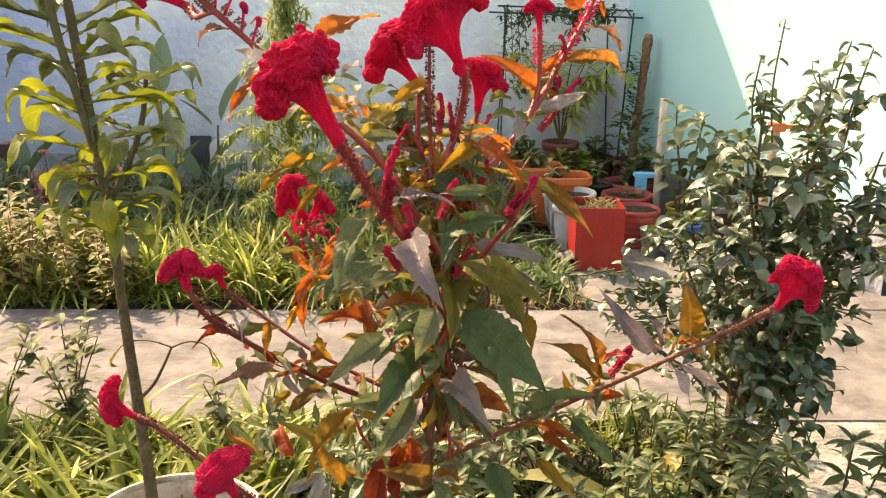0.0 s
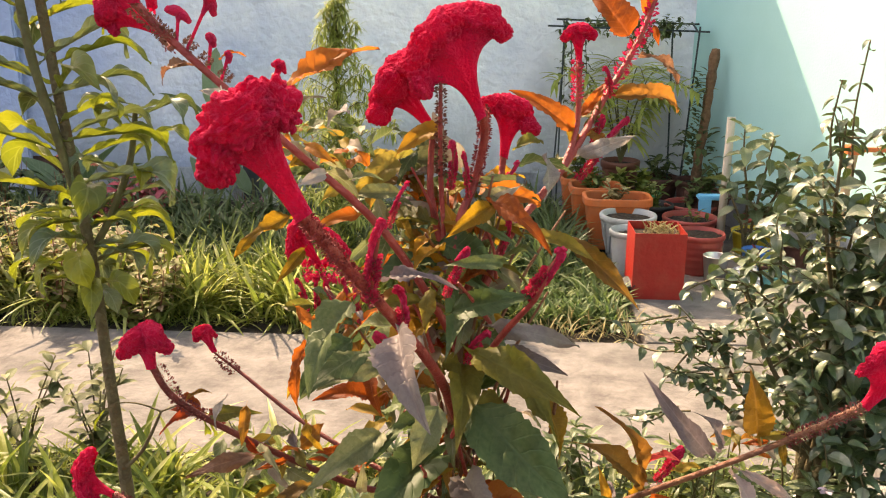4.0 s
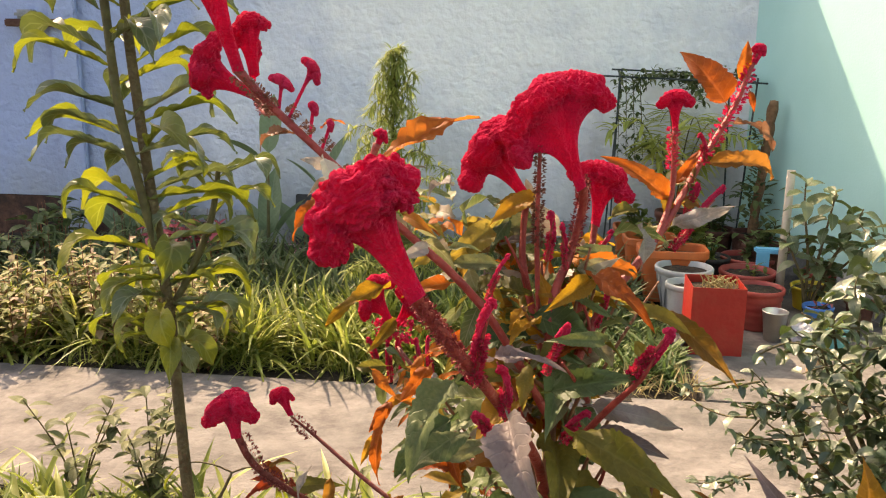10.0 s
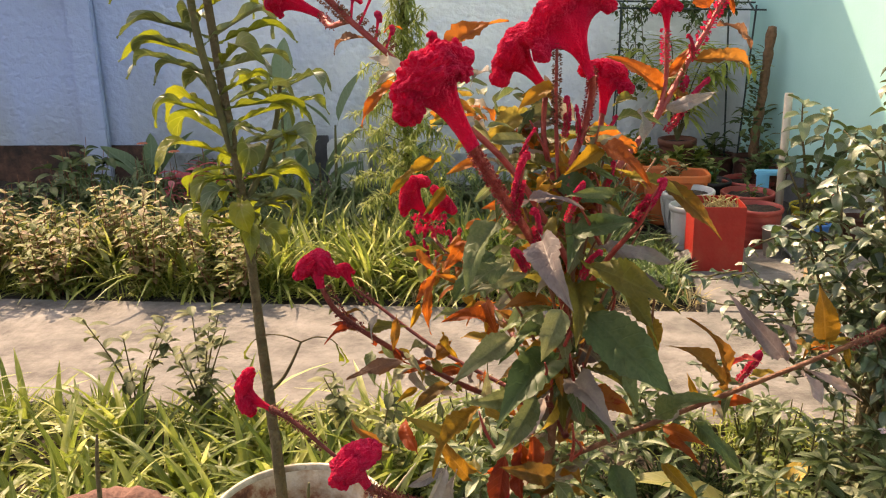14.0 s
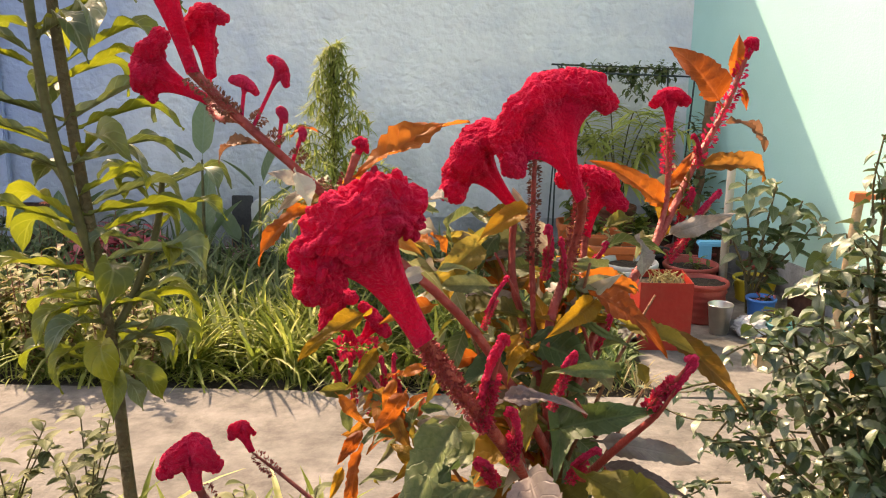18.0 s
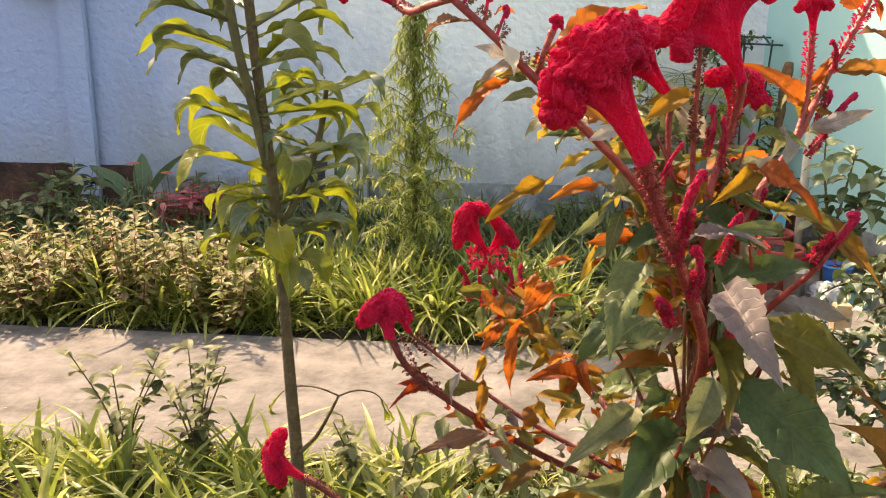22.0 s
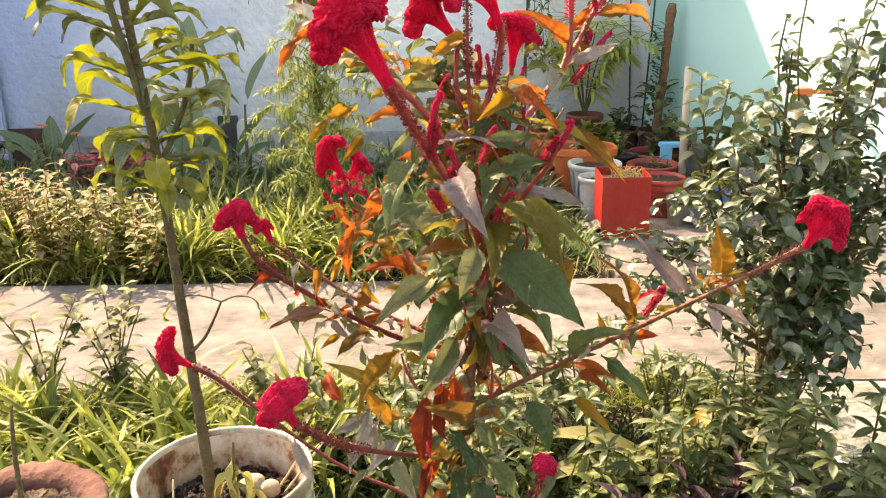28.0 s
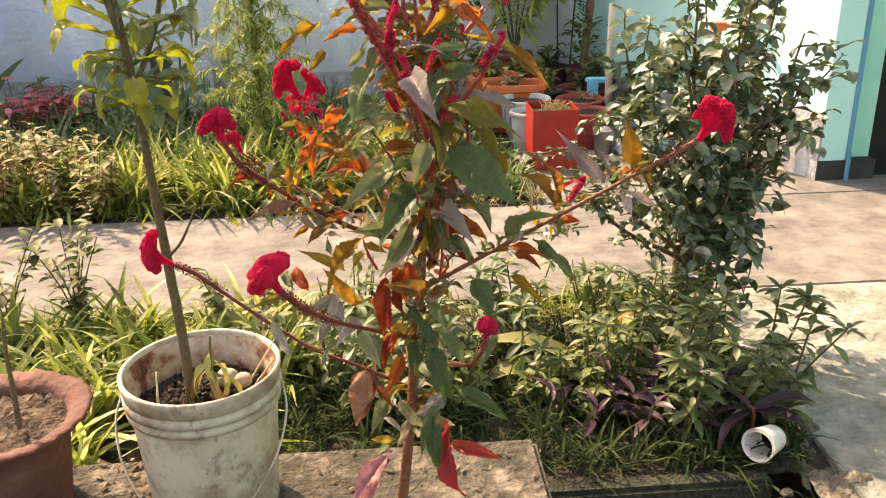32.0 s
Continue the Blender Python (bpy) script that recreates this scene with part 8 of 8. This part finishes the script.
# plants in the small pots
for x, y, z, n, ln, mat, sh in ((0.97, 5.33, 0.17, 90, 0.085, STRAP_MAT, [leaf_shape(1, 0.5, 0.3, 0.2, seg=5)]), (0.825, 5.35, 0.16, 80, 0.085, STRAP_MAT, [leaf_shape(1, 0.5, 0.3, 0.2, seg=5)]), (1.3, 5.15, 0.22, 60, 0.08, MID_LEAF, SMALL), (1.2, 5.12, 0.17, 50, 0.08, MID_LEAF, SMALL), (0.98, 5.05, 0.17, 50, 0.08, FRESH, SMALL), (0.66, 5.16, 0.24, 70, 0.08, FRESH, SMALL), (0.745, 4.86, 0.24, 60, 0.07, DRY, SMALL), (1.395, 4.17, 0.06, 26, 0.05, FRESH, SMALL), (1.56, 5.0, 0.13, 50, 0.08, MID_LEAF, SMALL), (0.6, 5.46, 0.24, 70, 0.09, FRESH, SMALL), (1.1, 5.62, 0.21, 40, 0.09, MID_LEAF, SMALL), (1.16, 4.78, 0.14, 26, 0.05, FRESH, SMALL), (1.375, 4.4, 0.11, 14, 0.04, CRIMSON, SMALL)):
    t = thing("potted_plant", "small leafy plant growing in its pot", "plant", (x, y, z), "plants in the pots")
    g = random.Random(int(x * 1000 + y * 77))
    mm = []
    for k in range(5):
        e = Vector((g.uniform(-0.06, 0.06), g.uniform(-0.06, 0.06), g.uniform(0.4, 1.2) * ln * 1.6))
        me, fn = tube([(0, 0, -0.01), e * 0.5, e], [0.003, 0.0025, 0.0015], 5)
        part("stalk", me, GREEN_BARK, t)
        for i in range(n // 5):
            mm.append((0, aim(fn[g.randrange(2, len(fn))], g.uniform(0, 360), g.uniform(-20, 60), ln * g.uniform(0.6, 1.1))))
    scatter("foliage", sh, mm, mat, t)

# broad-leaved shrub beside the pipe
lean = thing("leaning_shrub", "slim shrub with pale broad leaves beside the plastic pipe", "shrub", (1.34, 4.55, 0.0))
lr = random.Random(66)
DUSTY = leaf_mat("dusty_leaf", [(0.0, (0.05, 0.08, 0.03)), (0.5, (0.095, 0.13, 0.055)), (1.0, (0.22, 0.24, 0.14))], vein=(0.3, 0.33, 0.2), vein_amt=0.35, rough=0.38, trans=0.28, trans_col=(0.16, 0.21, 0.03), spec=0.6)
DUSTY_ME = []
for v, f, u in OVATE:
    me = mesh_of("leaf", v, f, u)
    me.materials.append(DUSTY)
    DUSTY_ME.append(me)
for end, n in (((-0.04, 0.0, 0.72), 16), ((0.1, -0.02, 0.66), 16), ((0.24, 0.0, 0.58), 15), ((-0.1, -0.03, 0.46), 12), ((0.14, -0.05, 0.42), 13), ((0.3, 0.02, 0.44), 11)):
    e = Vector(end)
    me, fn = tube([(0.02, 0, 0), (0.02 + e.x * 0.3, e.y * 0.5, e.z * 0.45), (e.x * 0.8, e.y, e.z * 0.8), e], [0.009, 0.007, 0.005, 0.003], 8)
    part("stalk", me, BARK, lean)
    for i in range(n):
        c = fn[int((0.3 + 0.7 * i / (n - 1)) * (len(fn) - 1))]
        part("leaf", DUSTY_ME[i % 3], None, lean, at=aim(c, i * 137 + lr.uniform(-20, 20), lr.uniform(-25, 45), lr.uniform(0.08, 0.135), lr.uniform(-30, 30)))

# stone marker and slate against the back wall
stone = thing("stone_marker", "pale round-topped stone with worn dark lettering", "stone marker", (-1.32, 5.84, 0))
bm = bmesh.new()
outline = [(-0.14, -0.05), (-0.14, 0.26)] + [(-0.14 + 0.045 * (1 - math.cos(a)), 0.26 + 0.05 * math.sin(a)) for a in (0.5, 1.0, 1.57)] + [(0.14 - 0.045 * (1 - math.cos(a)), 0.26 + 0.05 * math.sin(a)) for a in (1.57, 1.0, 0.5)] + [(0.14, 0.26), (0.14, -0.05)]
fc = bm.faces.new([bm.verts.new((x, -0.03, z)) for x, z in outline])
ex = bmesh.ops.extrude_face_region(bm, geom=[fc])
bmesh.ops.translate(bm, verts=[v for v in ex["geom"] if isinstance(v, bmesh.types.BMVert)], vec=(0, 0.06, 0))
bmesh.ops.recalc_face_normals(bm, faces=bm.faces[:])
part("slab", bm, surface("pale_stone", [(0.3, (0.5, 0.5, 0.48)), (0.7, (0.68, 0.68, 0.66))], 9, 8, 0.9, 0.3, 60), stone)
for i in range(4):
    part("mark", box(-0.09 + 0.05 * i, -0.034, 0.17, -0.06 + 0.05 * i, -0.0305, 0.21), DAMP, stone)
slate = thing("slate", "dark slate leaning on the garden wall", "slate", (-1.53, 5.83, 0))
part("plate", box(-0.07, 0, -0.03, 0.07, 0.02, 0.33, 0.006), surface("slate", [(0.3, (0.03, 0.03, 0.03)), (0.7, (0.07, 0.07, 0.07))], 9, 6, 0.8, 0.3, 60), slate, at=pose(0, 0, 0, -6, 0, 0))

# rolled plastic tube on the paving
roll = thing("rolled_sheet", "white plastic sheet rolled into a tube on the ground", "rolled sheet", (0.868, 1.515, 0.044))
vs, fs = [], []
n, seg = 120, 10
for i in range(n + 1):
    a = i / n * 2 * math.pi * 2.4
    r = 0.041 - 0.0022 * a / 6.28 * 1.1
    for j in range(seg + 1):
        k = r * (1 - 0.22 * j / seg) * (1 + 0.06 * math.sin(a * 1.1 + 0.6))
        vs.append((k * math.cos(a), -0.04 + 0.085 * j / seg, k * math.sin(a)))
for i in range(n):
    for j in range(seg):
        a = i * (seg + 1) + j
        fs.append((a, a + seg + 1, a + seg + 2, a + 1))
me = mesh_of("roll", vs, fs)
PAPER = surface("white_sheet", [(0.3, (0.45, 0.42, 0.38)), (0.7, (0.62, 0.6, 0.56))], 12, 6, 0.6, 0.1, 60)
ob = part("sheet", me, PAPER, roll, at=pose(0, 0, 0, -12, 0, -50))
md = ob.modifiers.new("thick", "SOLIDIFY")
md.thickness = 0.0016
for i in range(4):
    a, k = radians(38 + 9 * (i % 2)), 0.0425 * (1 - 0.22 * (0.03 + 0.016 * i) / 0.085)
    part("mark", box(-0.002, -0.003, -0.0006, 0.002, 0.003, 0.0006), BLACK_PAINT, roll, at=pose(0, 0, 0, -12, 0, -50) @ pose(k * math.cos(a), -0.01 + 0.016 * i, k * math.sin(a), 0, math.degrees(a), 0))
# crumbled edge of the bed
RUBBLE_DARK = surface("muddy_concrete", [(0.3, (0.04, 0.032, 0.022)), (0.6, (0.1, 0.08, 0.06)), (0.8, (0.2, 0.17, 0.13))], 60, 6, 0.95, 0.5, 200)
for i in range(22):
    bm = bmesh.new()
    bmesh.ops.create_icosphere(bm, subdivisions=2, radius=rb.uniform(0.006, 0.016))
    off = Vector((rb.random() * 9, rb.random() * 9, 0))
    for v in bm.verts:
        v.co = Vector((v.co.x * 1.4, v.co.y, v.co.z * 0.6)) * (1 + 0.9 * noise.noise(v.co * 70 + off))
    ob = part("stone", bm, RUBBLE_DARK, at=pose(rb.uniform(0.85, 1.1), rb.uniform(1.38, 1.6), -0.018, 0, 0, rb.uniform(0, 180)))
    tagged(ob, "broken lump of concrete at the bed's edge", "stone", "lumps at the bed edge")

# dry litter on the slab and in the trench
LITTER = leaf_mat("dry_litter", [(0.0, (0.05, 0.032, 0.018)), (0.5, (0.11, 0.07, 0.04)), (1.0, (0.2, 0.14, 0.09))], vein_amt=0.2, rough=0.9, trans=0.1, island=True)
lt = random.Random(404)
mm = []
for i in range(260):
    if i < 110:
        p = (lt.uniform(-0.68, -0.5), lt.uniform(1.15, 1.43), 0.156)
    elif i < 160:
        p = (lt.uniform(-0.2, 0.28), lt.uniform(1.14, 1.43), 0.156)
    elif i < 210:
        p = (lt.uniform(0.3, 1.0), lt.uniform(1.2, 1.42), -0.112)
    else:
        p = (lt.uniform(0.3, 1.0), lt.uniform(1.5, 1.95), 0.0)
    mm.append((0, aim(p, lt.uniform(0, 360), lt.uniform(-4, 14), lt.uniform(0.008, 0.026), lt.uniform(-30, 30))))
tagged(scatter("leaf_litter", SMALL, mm, LITTER), "dry brown leaf litter on the slab and soil", "litter")
for i, (x, y, h) in enumerate(((0.87, 1.39, 0.09), (0.93, 1.41, 0.07), (0.8, 1.4, 0.06), (0.99, 1.43, 0.08))):
    t = herb("trench_weed", "small bright green weed in the trench", x, y, h, 3, 0.05, HERB_ME, 500 + i, group="weeds in the trench")
    t.location.z = -0.122
